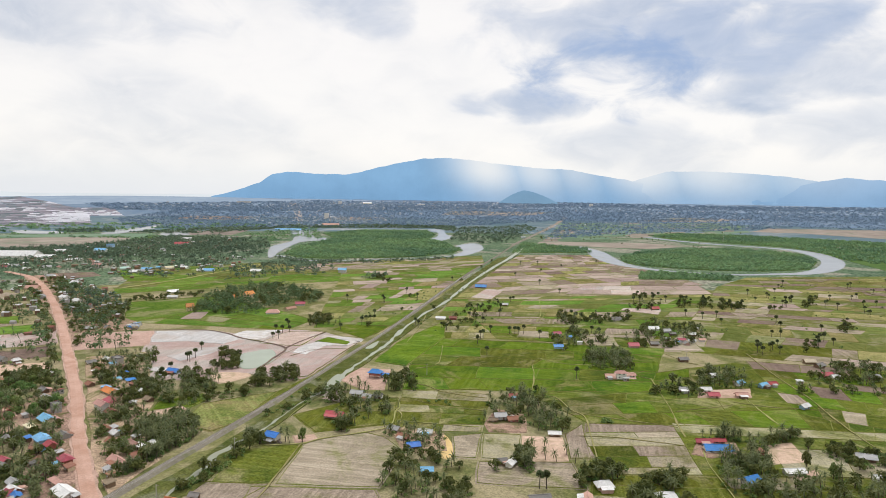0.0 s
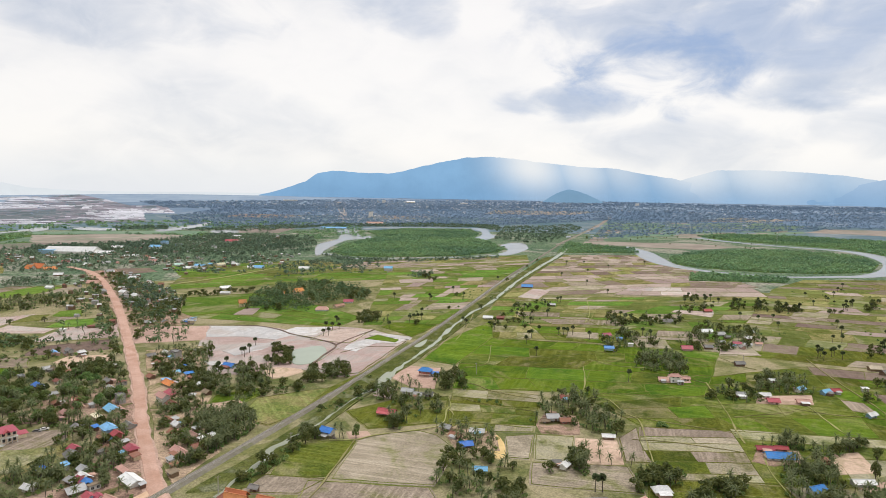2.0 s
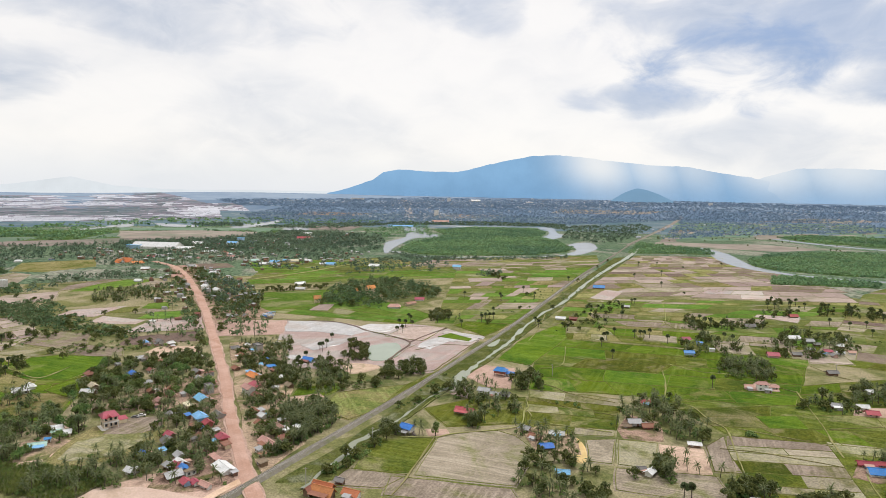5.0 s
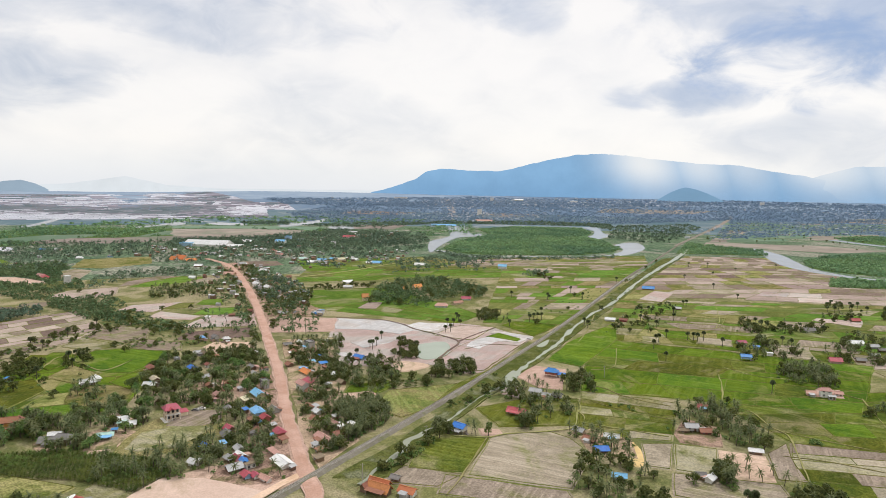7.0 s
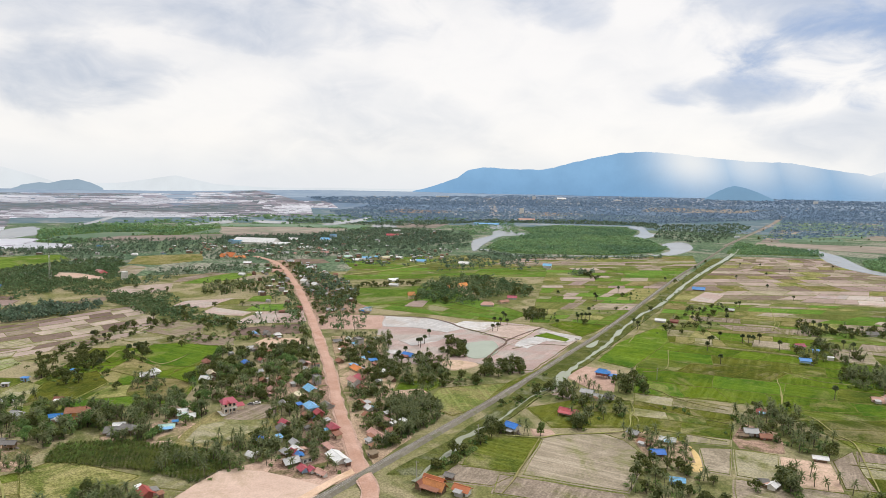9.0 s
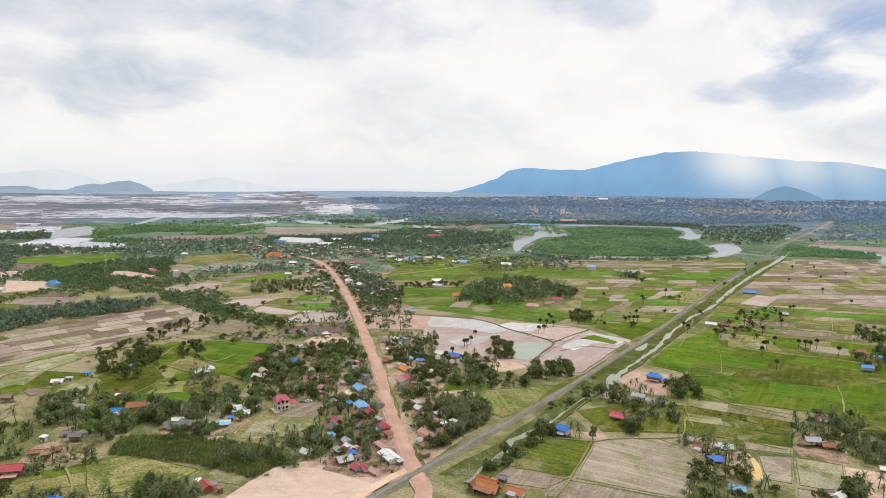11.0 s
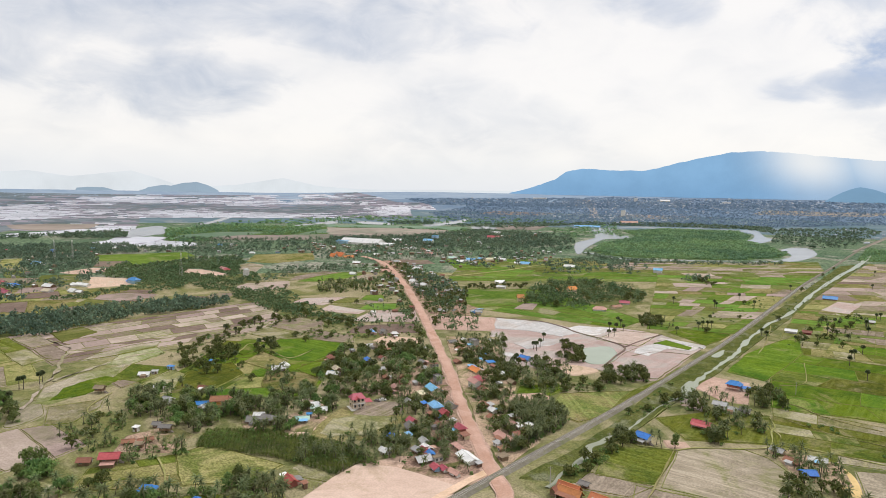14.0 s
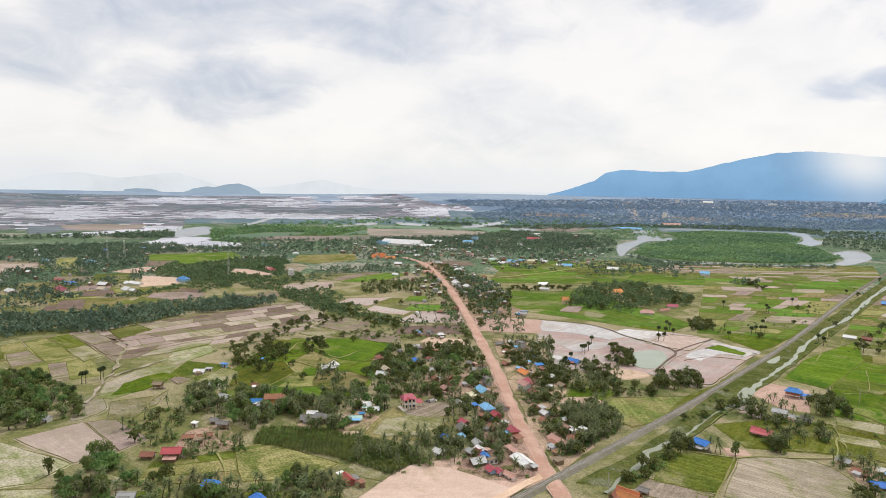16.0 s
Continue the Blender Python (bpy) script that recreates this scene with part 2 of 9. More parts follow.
MAT = {
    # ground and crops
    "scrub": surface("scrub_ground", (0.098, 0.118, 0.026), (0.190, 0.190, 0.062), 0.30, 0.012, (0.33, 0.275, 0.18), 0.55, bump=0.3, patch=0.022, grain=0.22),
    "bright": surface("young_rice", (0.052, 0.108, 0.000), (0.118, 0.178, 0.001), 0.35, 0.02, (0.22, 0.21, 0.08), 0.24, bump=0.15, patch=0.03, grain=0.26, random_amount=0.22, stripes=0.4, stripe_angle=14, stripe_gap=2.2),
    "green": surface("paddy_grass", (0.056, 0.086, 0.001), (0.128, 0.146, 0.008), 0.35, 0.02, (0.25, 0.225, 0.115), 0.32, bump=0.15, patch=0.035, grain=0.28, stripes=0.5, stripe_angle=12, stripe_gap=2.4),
    # haze in the base colours: paler copies of young_rice and paddy_grass for far plots
    "bright_far": surface("hazy_young_rice", (0.068, 0.140, 0.008), (0.142, 0.222, 0.022), 0.2, 0.015, (0.25, 0.245, 0.12), 0.22, bump=0.15, patch=0.02, grain=0.22, random_amount=0.25, stripes=0.35, stripe_angle=14, stripe_gap=4.0),
    "green_far": surface("hazy_paddy_grass", (0.088, 0.122, 0.016), (0.168, 0.186, 0.040), 0.2, 0.015, (0.28, 0.255, 0.165), 0.36, bump=0.15, patch=0.02, grain=0.22, random_amount=0.3, stripes=0.4, stripe_angle=12, stripe_gap=4.0),
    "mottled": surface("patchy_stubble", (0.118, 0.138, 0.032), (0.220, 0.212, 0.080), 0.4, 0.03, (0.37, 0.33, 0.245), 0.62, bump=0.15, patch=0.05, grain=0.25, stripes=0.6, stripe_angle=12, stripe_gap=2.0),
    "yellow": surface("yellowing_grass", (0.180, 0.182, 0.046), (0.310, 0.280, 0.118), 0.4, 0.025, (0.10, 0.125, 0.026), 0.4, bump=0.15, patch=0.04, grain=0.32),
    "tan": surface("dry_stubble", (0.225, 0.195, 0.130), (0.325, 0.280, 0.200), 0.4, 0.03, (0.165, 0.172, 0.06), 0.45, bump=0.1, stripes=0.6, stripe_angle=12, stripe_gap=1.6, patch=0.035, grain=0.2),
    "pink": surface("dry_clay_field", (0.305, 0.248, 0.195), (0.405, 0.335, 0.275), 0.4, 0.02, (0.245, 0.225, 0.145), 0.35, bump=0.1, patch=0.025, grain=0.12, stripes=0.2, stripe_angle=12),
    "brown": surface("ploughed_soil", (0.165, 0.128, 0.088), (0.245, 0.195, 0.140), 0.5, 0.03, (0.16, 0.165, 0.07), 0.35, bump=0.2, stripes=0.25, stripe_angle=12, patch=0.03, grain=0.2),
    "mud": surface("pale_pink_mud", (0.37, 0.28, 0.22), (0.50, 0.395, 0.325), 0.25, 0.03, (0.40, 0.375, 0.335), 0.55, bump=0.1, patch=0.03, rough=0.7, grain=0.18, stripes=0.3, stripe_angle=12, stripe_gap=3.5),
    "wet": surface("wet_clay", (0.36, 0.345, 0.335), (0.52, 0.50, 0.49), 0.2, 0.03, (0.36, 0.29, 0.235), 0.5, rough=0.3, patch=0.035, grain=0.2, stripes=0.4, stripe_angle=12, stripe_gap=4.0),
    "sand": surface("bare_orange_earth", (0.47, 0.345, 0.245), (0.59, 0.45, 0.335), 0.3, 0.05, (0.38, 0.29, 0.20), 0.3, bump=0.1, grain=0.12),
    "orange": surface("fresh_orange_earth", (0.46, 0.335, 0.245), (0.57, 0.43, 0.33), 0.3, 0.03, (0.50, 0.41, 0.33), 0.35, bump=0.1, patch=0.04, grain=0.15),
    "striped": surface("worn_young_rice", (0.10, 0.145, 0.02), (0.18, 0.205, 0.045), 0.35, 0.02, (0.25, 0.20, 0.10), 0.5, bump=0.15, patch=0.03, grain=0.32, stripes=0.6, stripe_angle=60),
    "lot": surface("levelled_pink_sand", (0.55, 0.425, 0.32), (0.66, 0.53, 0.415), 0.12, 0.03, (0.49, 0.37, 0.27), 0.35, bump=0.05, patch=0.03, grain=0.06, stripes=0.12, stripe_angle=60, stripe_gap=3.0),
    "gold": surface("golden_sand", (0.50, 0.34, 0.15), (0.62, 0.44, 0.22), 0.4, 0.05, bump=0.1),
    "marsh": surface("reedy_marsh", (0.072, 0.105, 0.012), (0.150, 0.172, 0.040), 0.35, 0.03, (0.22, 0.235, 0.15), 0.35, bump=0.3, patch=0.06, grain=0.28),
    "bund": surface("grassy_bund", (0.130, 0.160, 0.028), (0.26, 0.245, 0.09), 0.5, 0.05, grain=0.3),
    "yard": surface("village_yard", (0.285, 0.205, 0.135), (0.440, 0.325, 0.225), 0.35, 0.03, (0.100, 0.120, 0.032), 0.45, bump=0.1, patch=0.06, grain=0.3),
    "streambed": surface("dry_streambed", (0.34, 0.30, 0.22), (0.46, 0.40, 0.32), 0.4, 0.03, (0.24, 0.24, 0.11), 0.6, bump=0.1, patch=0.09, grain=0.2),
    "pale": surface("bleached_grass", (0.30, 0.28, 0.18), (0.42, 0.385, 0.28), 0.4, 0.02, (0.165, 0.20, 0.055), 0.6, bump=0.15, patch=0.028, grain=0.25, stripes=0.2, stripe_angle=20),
    "path": surface("trodden_path", (0.24, 0.235, 0.085), (0.34, 0.315, 0.15), 0.5, 0.05),
    "mangrove_floor": surface("mangrove_floor", (0.07, 0.125, 0.04), (0.11, 0.17, 0.06), 0.05, 0.01, patch=0.01),
    "salt": surface("salt_pan_brine", (0.40, 0.40, 0.46), (0.56, 0.56, 0.62), 0.012, 0.004, rough=0.3, random_amount=0.4, islands=True),
    "salt_bed": surface("salt_pan_clay", (0.215, 0.200, 0.235), (0.31, 0.285, 0.32), 0.012, 0.004, random_amount=0.5, islands=True),
    "salt_dull": surface("salt_pan_scrub", (0.125, 0.155, 0.165), (0.19, 0.21, 0.225), 0.012, 0.004, random_amount=0.45, islands=True),
    # distance haze painted into these base colours, bluer and paler farther out
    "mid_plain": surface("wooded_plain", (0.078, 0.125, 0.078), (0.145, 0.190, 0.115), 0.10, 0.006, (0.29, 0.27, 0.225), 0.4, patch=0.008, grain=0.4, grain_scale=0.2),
    "far_green": surface("hazy_far_paddies", (0.135, 0.205, 0.140), (0.190, 0.250, 0.175), 0.02, 0.005),
    "far_tan": surface("hazy_far_bare_land", (0.235, 0.195, 0.170), (0.330, 0.280, 0.245), 0.02, 0.005, (0.19, 0.205, 0.15), 0.35, patch=0.006),
    "far_plain": surface("hazy_distant_plain", (0.100, 0.158, 0.182), (0.155, 0.212, 0.232), 0.015, 0.003, (0.255, 0.27, 0.275), 0.3, patch=0.005),
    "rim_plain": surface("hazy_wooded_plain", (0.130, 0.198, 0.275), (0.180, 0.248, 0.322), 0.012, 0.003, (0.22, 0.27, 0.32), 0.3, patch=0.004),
    "edge_plain": surface("hazy_horizon_plain", (0.225, 0.300, 0.385), (0.285, 0.355, 0.430), 0.012, 0.003),
    # roads, rail, water
    "laterite": surface("red_laterite", (0.565, 0.385, 0.275), (0.675, 0.48, 0.365), 0.12, 0.02, (0.53, 0.345, 0.235), 0.35, patch=0.05, grain=0.07),
    "ballast": surface("grey_ballast", (0.165, 0.148, 0.120), (0.235, 0.212, 0.178), 0.5, 0.05, (0.15, 0.155, 0.08), 0.3, grain=0.08),
    "rail_steel": surface("rusty_rail_steel", (0.20, 0.15, 0.12), (0.28, 0.23, 0.20), 2.0, 0.2, rough=0.5, metal=0.6),
    "sleeper": surface("concrete_sleeper", (0.36, 0.34, 0.31), (0.46, 0.44, 0.40), 2.0, 0.2),
    "asphalt": surface("pale_worn_asphalt", (0.33, 0.30, 0.27), (0.42, 0.39, 0.36), 0.5, 0.03),
    "river": water_material("river_water", (0.26, 0.275, 0.285), 0.25),
    "canal": water_material("milky_canal_water", (0.25, 0.27, 0.20), 0.3),
    "pond": water_material("green_pond_water", (0.27, 0.31, 0.24), 0.15),
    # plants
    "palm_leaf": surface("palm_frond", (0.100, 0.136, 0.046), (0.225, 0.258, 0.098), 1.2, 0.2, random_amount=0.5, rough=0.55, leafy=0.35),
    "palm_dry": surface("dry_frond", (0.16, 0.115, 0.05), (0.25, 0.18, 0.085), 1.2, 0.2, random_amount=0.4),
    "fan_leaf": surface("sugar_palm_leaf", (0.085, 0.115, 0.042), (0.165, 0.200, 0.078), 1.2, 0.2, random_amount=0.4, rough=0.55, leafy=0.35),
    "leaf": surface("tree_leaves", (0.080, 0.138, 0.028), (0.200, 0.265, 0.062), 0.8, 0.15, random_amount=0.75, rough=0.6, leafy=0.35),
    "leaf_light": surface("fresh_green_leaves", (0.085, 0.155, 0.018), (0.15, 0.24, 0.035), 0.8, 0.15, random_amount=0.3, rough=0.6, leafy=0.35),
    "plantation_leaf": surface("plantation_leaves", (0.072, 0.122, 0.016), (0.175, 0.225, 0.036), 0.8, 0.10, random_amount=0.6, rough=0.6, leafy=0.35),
    # some haze painted into woodland and mangrove leaves: green shifted towards blue
    "wood_leaf": surface("hazy_woodland_leaves", (0.084, 0.142, 0.082), (0.176, 0.240, 0.132), 0.12, 0.01, random_amount=0.8, islands=True, rough=0.65, leafy=0.35),
    "mangrove_leaf": surface("hazy_mangrove_leaves", (0.125, 0.235, 0.115), (0.235, 0.375, 0.155), 0.03, 0.004, random_amount=0.45, islands=True, rough=0.65, leafy=0.35, spread=0.18),
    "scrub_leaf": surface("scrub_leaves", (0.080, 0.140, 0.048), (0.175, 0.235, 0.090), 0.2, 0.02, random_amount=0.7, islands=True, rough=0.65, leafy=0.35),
    # far woods: the blue-grey of distance haze painted into the leaf colour
    "far_leaf": surface("hazy_far_wood_leaves", (0.175, 0.262, 0.335), (0.230, 0.322, 0.395), 0.02, 0.003, random_amount=0.3, islands=True, leafy=0.35),
    "bark": surface("grey_bark", (0.085, 0.072, 0.055), (0.16, 0.14, 0.11), 2.0, 0.3, random_amount=0.4),
}


def roof_material(name, colour, rough=0.5, wear=(0.30, 0.24, 0.19), ribs=0.08):
    m = surface(name, tuple(c * 0.82 for c in colour), tuple(min(1, c * 1.1) for c in colour), 1.5, 0.25, tuple(0.55 * a + 0.45 * b for a, b in zip(wear, colour)), ribs, rough=rough, patch=0.35, random_amount=0.25)
    return m


for key, colour, r in (("blue", (0.05, 0.22, 0.60), 0.4), ("sky_blue", (0.20, 0.47, 0.72), 0.45), ("red", (0.36, 0.055, 0.065), 0.5),
                       ("magenta", (0.42, 0.085, 0.12), 0.5), ("rust", (0.29, 0.125, 0.085), 0.7), ("tile_orange", (0.52, 0.20, 0.085), 0.7),
                       ("tile_brown", (0.29, 0.12, 0.075), 0.5), ("white", (0.74, 0.74, 0.73), 0.4), ("zinc", (0.42, 0.42, 0.42), 0.45), ("grey", (0.22, 0.21, 0.20), 0.6),
                       ("thatch", (0.27, 0.21, 0.15), 0.95), ("cream", (0.62, 0.55, 0.40), 0.6), ("mint", (0.42, 0.60, 0.52), 0.5), ("pink_roof", (0.52, 0.30, 0.25), 0.7),
                       ("terracotta", (0.68, 0.25, 0.08), 0.7)):
    MAT[key] = roof_material(key + "_roofing", colour, r)
for key, colour in (("wall_white", (0.70, 0.68, 0.64)), ("wall_cream", (0.60, 0.49, 0.34)), ("wall_wood", (0.20, 0.13, 0.085)), ("wall_grey", (0.40, 0.38, 0.36)),
                    ("wall_blue", (0.30, 0.44, 0.56)), ("wall_red", (0.34, 0.12, 0.09)), ("wall_pink", (0.58, 0.40, 0.33)), ("wall_gold", (0.58, 0.36, 0.09))):
    MAT[key] = surface(key, tuple(c * 0.85 for c in colour), tuple(min(0.9, c * 1.08) for c in colour), 1.2, 0.2, tuple(c * 0.6 for c in colour), 0.25, rough=0.8, patch=0.3)
MAT["wall_cream_light"] = surface("cream_plaster", (0.66, 0.54, 0.40), (0.78, 0.66, 0.51), 1.2, 0.2, (0.5, 0.42, 0.32), 0.2, rough=0.8, patch=0.3)
# far town walls and roofs, greyed bluish to paint in distance haze
MAT["town_wall"] = surface("hazy_town_plaster", (0.36, 0.40, 0.44), (0.52, 0.55, 0.58), 0.05, 0.01, random_amount=0.5, islands=True)
MAT["town_roof"] = surface("hazy_town_roofing", (0.27, 0.31, 0.36), (0.50, 0.53, 0.57), 0.05, 0.01, (0.36, 0.30, 0.29), 0.12, random_amount=0.6, islands=True)
MAT["glass"] = surface("dark_window_glass", (0.025, 0.03, 0.035), (0.05, 0.055, 0.06), 1.0, 0.2, rough=0.15)
MAT["door"] = surface("painted_door", (0.12, 0.075, 0.05), (0.2, 0.13, 0.09), 2.0, 0.3, rough=0.6)
MAT["post"] = surface("weathered_post", (0.22, 0.19, 0.16), (0.34, 0.30, 0.26), 2.0, 0.3)
MAT["frame"] = surface("window_frame", (0.5, 0.48, 0.45), (0.62, 0.6, 0.56), 2.0, 0.3, rough=0.6)

# ---------------------------------------------------------------- land
def terrain(x, y):
    """Ground height: a flat plain, its rim bent up to fit the camera's horizon."""
    r = math.hypot(x, y)
    if r < 2600:
        return 0.0
    s = min(1.0, max(0.0, (math.degrees(math.atan2(x, y)) + 42) / 16))
    q = 52.15 - (0.0189 + 0.0028 * s * s * (3 - 2 * s)) * (r - 2600)
    return 120.0 - q * r / 1130.0


def wob(x, y, amount=1.0):
    """Uneven edges: the same place always shifts the same way, so that neighbours still meet."""
    a = noise.noise_vector(Vector((x * 0.03, y * 0.03, 3.1)))
    b = noise.noise_vector(Vector((x * 0.13, y * 0.13, 7.7)))
    return x + amount * (1.6 * a.x + 0.5 * b.x), y + amount * (1.6 * a.y + 0.5 * b.y)


def link(name, bm, material, parent=None, label=""):
    me = bpy.data.meshes.new(name)
    bm.to_mesh(me)
    bm.free()
    for m in (material if isinstance(material, (list, tuple)) else [material]):
        me.materials.append(m)
    ob = new(name, me)
    if parent:
        ob.parent = parent
    if label:
        ob["label"] = label
    return ob


def part(name, bm, material, parent, label=""):
    return link(name, bm, material, parent, label)


def raw(name, verts, faces, materials, parent=None, indices=None):
    me = bpy.data.meshes.new(name)
    me.from_pydata([tuple(v) for v in verts], [], [tuple(f) for f in faces])
    for m in materials:
        me.materials.append(m)
    if indices is not None:
        me.polygons.foreach_set("material_index", np.asarray(indices, dtype=np.int32))
    me.update()
    ob = new(name, me)
    if parent:
        ob.parent = parent
    return ob


def make_ground():
    rings = [0, 60, 140, 240, 360, 500, 700, 950, 1250, 1600, 2000, 2300, 2600] + [2600 + 75 * i for i in range(1, 31)] + [4920]
    n = 96
    verts, faces = [(0, 0, 0)], []
    for r in rings[1:]:
        for k in range(n):
            a = 2 * math.pi * k / n
            x, y = r * math.sin(a), r * math.cos(a)
            verts.append((x, y, terrain(x, y)))
    for k in range(n):
        faces.append((0, 1 + (k + 1) % n, 1 + k))
    for i in range(len(rings) - 2):
        o = 1 + i * n
        for k in range(n):
            faces.append((o + k, o + (k + 1) % n, o + n + (k + 1) % n, o + n + k))
    # material by distance; the outer rings have haze painted into their colours
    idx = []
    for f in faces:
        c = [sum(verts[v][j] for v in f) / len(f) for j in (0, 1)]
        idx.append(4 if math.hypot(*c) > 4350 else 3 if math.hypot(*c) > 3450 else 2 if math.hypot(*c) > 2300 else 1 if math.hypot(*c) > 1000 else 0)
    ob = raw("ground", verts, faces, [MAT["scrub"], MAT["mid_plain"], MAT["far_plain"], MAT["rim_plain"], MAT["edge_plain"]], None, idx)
    return tagged(ob, "scrubby green and tan lowland plain reaching the horizon", "ground", kind="structure")


make_ground()

FIELD_TEXT = {
    "bright": "bright green paddy of young rice", "green": "dull green grassy paddy field", "mottled": "patchy paddy of stubble, grass and dry clay",
    "yellow": "yellowing grass field with worn patches", "tan": "dry tan stubble field with furrows", "pink": "bare dry pinkish clay field",
    "brown": "dark brown ploughed field", "mud": "pale pink drained mud flat", "wet": "wet shining pale clay flat", "sand": "bare orange earth yard", "orange": "bare orange earth", "pale": "bleached dry grass with green patches", "striped": "paddy of young rice with brown worn rows",
    "gold": "heap of golden sand levelled beside a house", "marsh": "reedy green marsh beside the railway", "mangrove_floor": "green mangrove flat beside the river",
    "salt": "shallow salt pan full of pale brine", "salt_bed": "drained grey clay salt pan", "salt_dull": "overgrown scrubby salt pan", "far_plain": "distant wooded land",
    "pond": "murky green fish pond", "river": "bend of a wide pale grey river", "canal": "pool of milky canal water", "scrub": "scrubby rough land", "lot": "raised lot of bare pink sand", "far_green": "far pale green paddies", "far_tan": "far bare tan land", "yard": "trodden brown earth of the village yards"}


def outline(pts, step, amount):
    ring = []
    for (x0, y0), (x1, y1) in zip(pts, pts[1:] + pts[:1]):
        n = max(1, min(24, int(math.hypot(x1 - x0, y1 - y0) / step)))
        for i in range(n):
            ring.append(wob(x0 + (x1 - x0) * i / n, y0 + (y1 - y0) * i / n, amount))
    return ring


def smooth(pts, n=6, closed=False):
    """A spline through the points."""
    out, k = [], len(pts)
    for i in range(k if closed else k - 1):
        p = [pts[(i + j) % k] if closed else pts[min(max(i + j, 0), k - 1)] for j in (-1, 0, 1, 2)]
        for s in range(n):
            t = s / n
            w = (-0.5 * t + t * t - 0.5 * t ** 3, 1 - 2.5 * t * t + 1.5 * t ** 3, 0.5 * t + 2 * t * t - 1.5 * t ** 3, -0.5 * t * t + 0.5 * t ** 3)
            out.append(tuple(sum(w[j] * p[j][c] for j in range(4)) for c in range(len(pts[0]))))
    if not closed:
        out.append(tuple(pts[-1]))
    return out


PLOTS = [0]
CLEARINGS = []


def field(kind, pts, z=0.2, bund=True, step=9.0, amount=1.0, rounded=False, name="", label="", clear=False):
    """One plot of land, a low slab with an uneven outline, and the grassy bund that rings it."""
    pts = [tuple(p) for p in pts]
    if rounded:
        pts = smooth(pts, 5, True)
    ring = outline(pts, step, amount)
    if clear:
        CLEARINGS.append(ring)
    PLOTS[0] += 1
    z += 0.003 * (PLOTS[0] % 61)
    bm = bmesh.new()
    top = [bm.verts.new((x, y, terrain(x, y) + z)) for x, y in ring]
    mx, my = sum(p[0] for p in ring) / len(ring), sum(p[1] for p in ring) / len(ring)
    low = []
    for x, y in ring:
        l = math.hypot(x - mx, y - my) or 1
        ox, oy = x + 1.1 * (x - mx) / l, y + 1.1 * (y - my) / l
        low.append(bm.verts.new((ox, oy, terrain(ox, oy) - 0.02)))
    face = bm.faces.new(top)
    if face.normal.z < 0:
        face.normal_flip()
    for i in range(len(ring)):
        bm.faces.new((top[i], low[i], low[(i + 1) % len(ring)], top[(i + 1) % len(ring)]))
    bm.normal_update()
    if face.normal.z < 0:
        bmesh.ops.reverse_faces(bm, faces=[face])
    names = {"pond": "pond", "river": "river", "canal": "canal_pool", "sand": "yard", "orange": "bare_earth", "gold": "sand_lot", "mud": "mud_flat", "wet": "mud_flat", "marsh": "marsh",
             "salt": "salt_pan", "salt_bed": "salt_pan", "salt_dull": "salt_pan", "mangrove_floor": "mangrove_flat", "far_plain": "ground_distance", "scrub": "rough_ground", "yard": "village_yard", "lot": "sand_lot", "far_green": "ground_paddies", "far_tan": "ground_bare"}
    cx, cy = sum(p[0] for p in ring) / len(ring), sum(p[1] for p in ring) / len(ring)
    far = math.hypot(cx + 40, cy) > 430
    # rice and grass past 600 m take the copies with haze painted in
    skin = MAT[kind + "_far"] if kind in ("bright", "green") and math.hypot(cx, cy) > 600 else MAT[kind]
    if not (bund and far):
        ob = link(name or names.get(kind, "paddy_field"), bm, skin)
    tags = (label or FIELD_TEXT[kind], "water" if kind in ("pond", "river", "canal") else "field")
    if bund:
        edge = bm if far else bmesh.new()
        w, h = 0.32, z + 0.24
        inner, outer, crest = [], [], []
        for i, (x, y) in enumerate(ring):
            (xa, ya), (xb, yb) = ring[i - 1], ring[(i + 1) % len(ring)]
            dx, dy = xb - xa, yb - ya
            l = math.hypot(dx, dy) or 1
            nx, ny = -dy / l * w, dx / l * w
            g = terrain(x, y)
            inner.append(edge.verts.new((x + nx, y + ny, g + z * 0.5)))
            outer.append(edge.verts.new((x - nx, y - ny, g - 0.05)))
            crest.append(edge.verts.new((x, y, g + h + 0.1 * noise.noise(Vector((x * 0.3, y * 0.3, 0))))))
        sides = []
        for i in range(len(ring)):
            j = (i + 1) % len(ring)
            sides.append(edge.faces.new((inner[i], inner[j], crest[j], crest[i])))
            sides.append(edge.faces.new((crest[i], crest[j], outer[j], outer[i])))
        bmesh.ops.recalc_face_normals(edge, faces=sides)
        if far:
            for f in sides:
                f.material_index = 1
            ob = link(name or names.get(kind, "paddy_field"), bm, [skin, MAT["bund"]])
        else:
            part("bund", edge, MAT["bund"], ob)
    return tagged(ob, *tags, kind="structure")


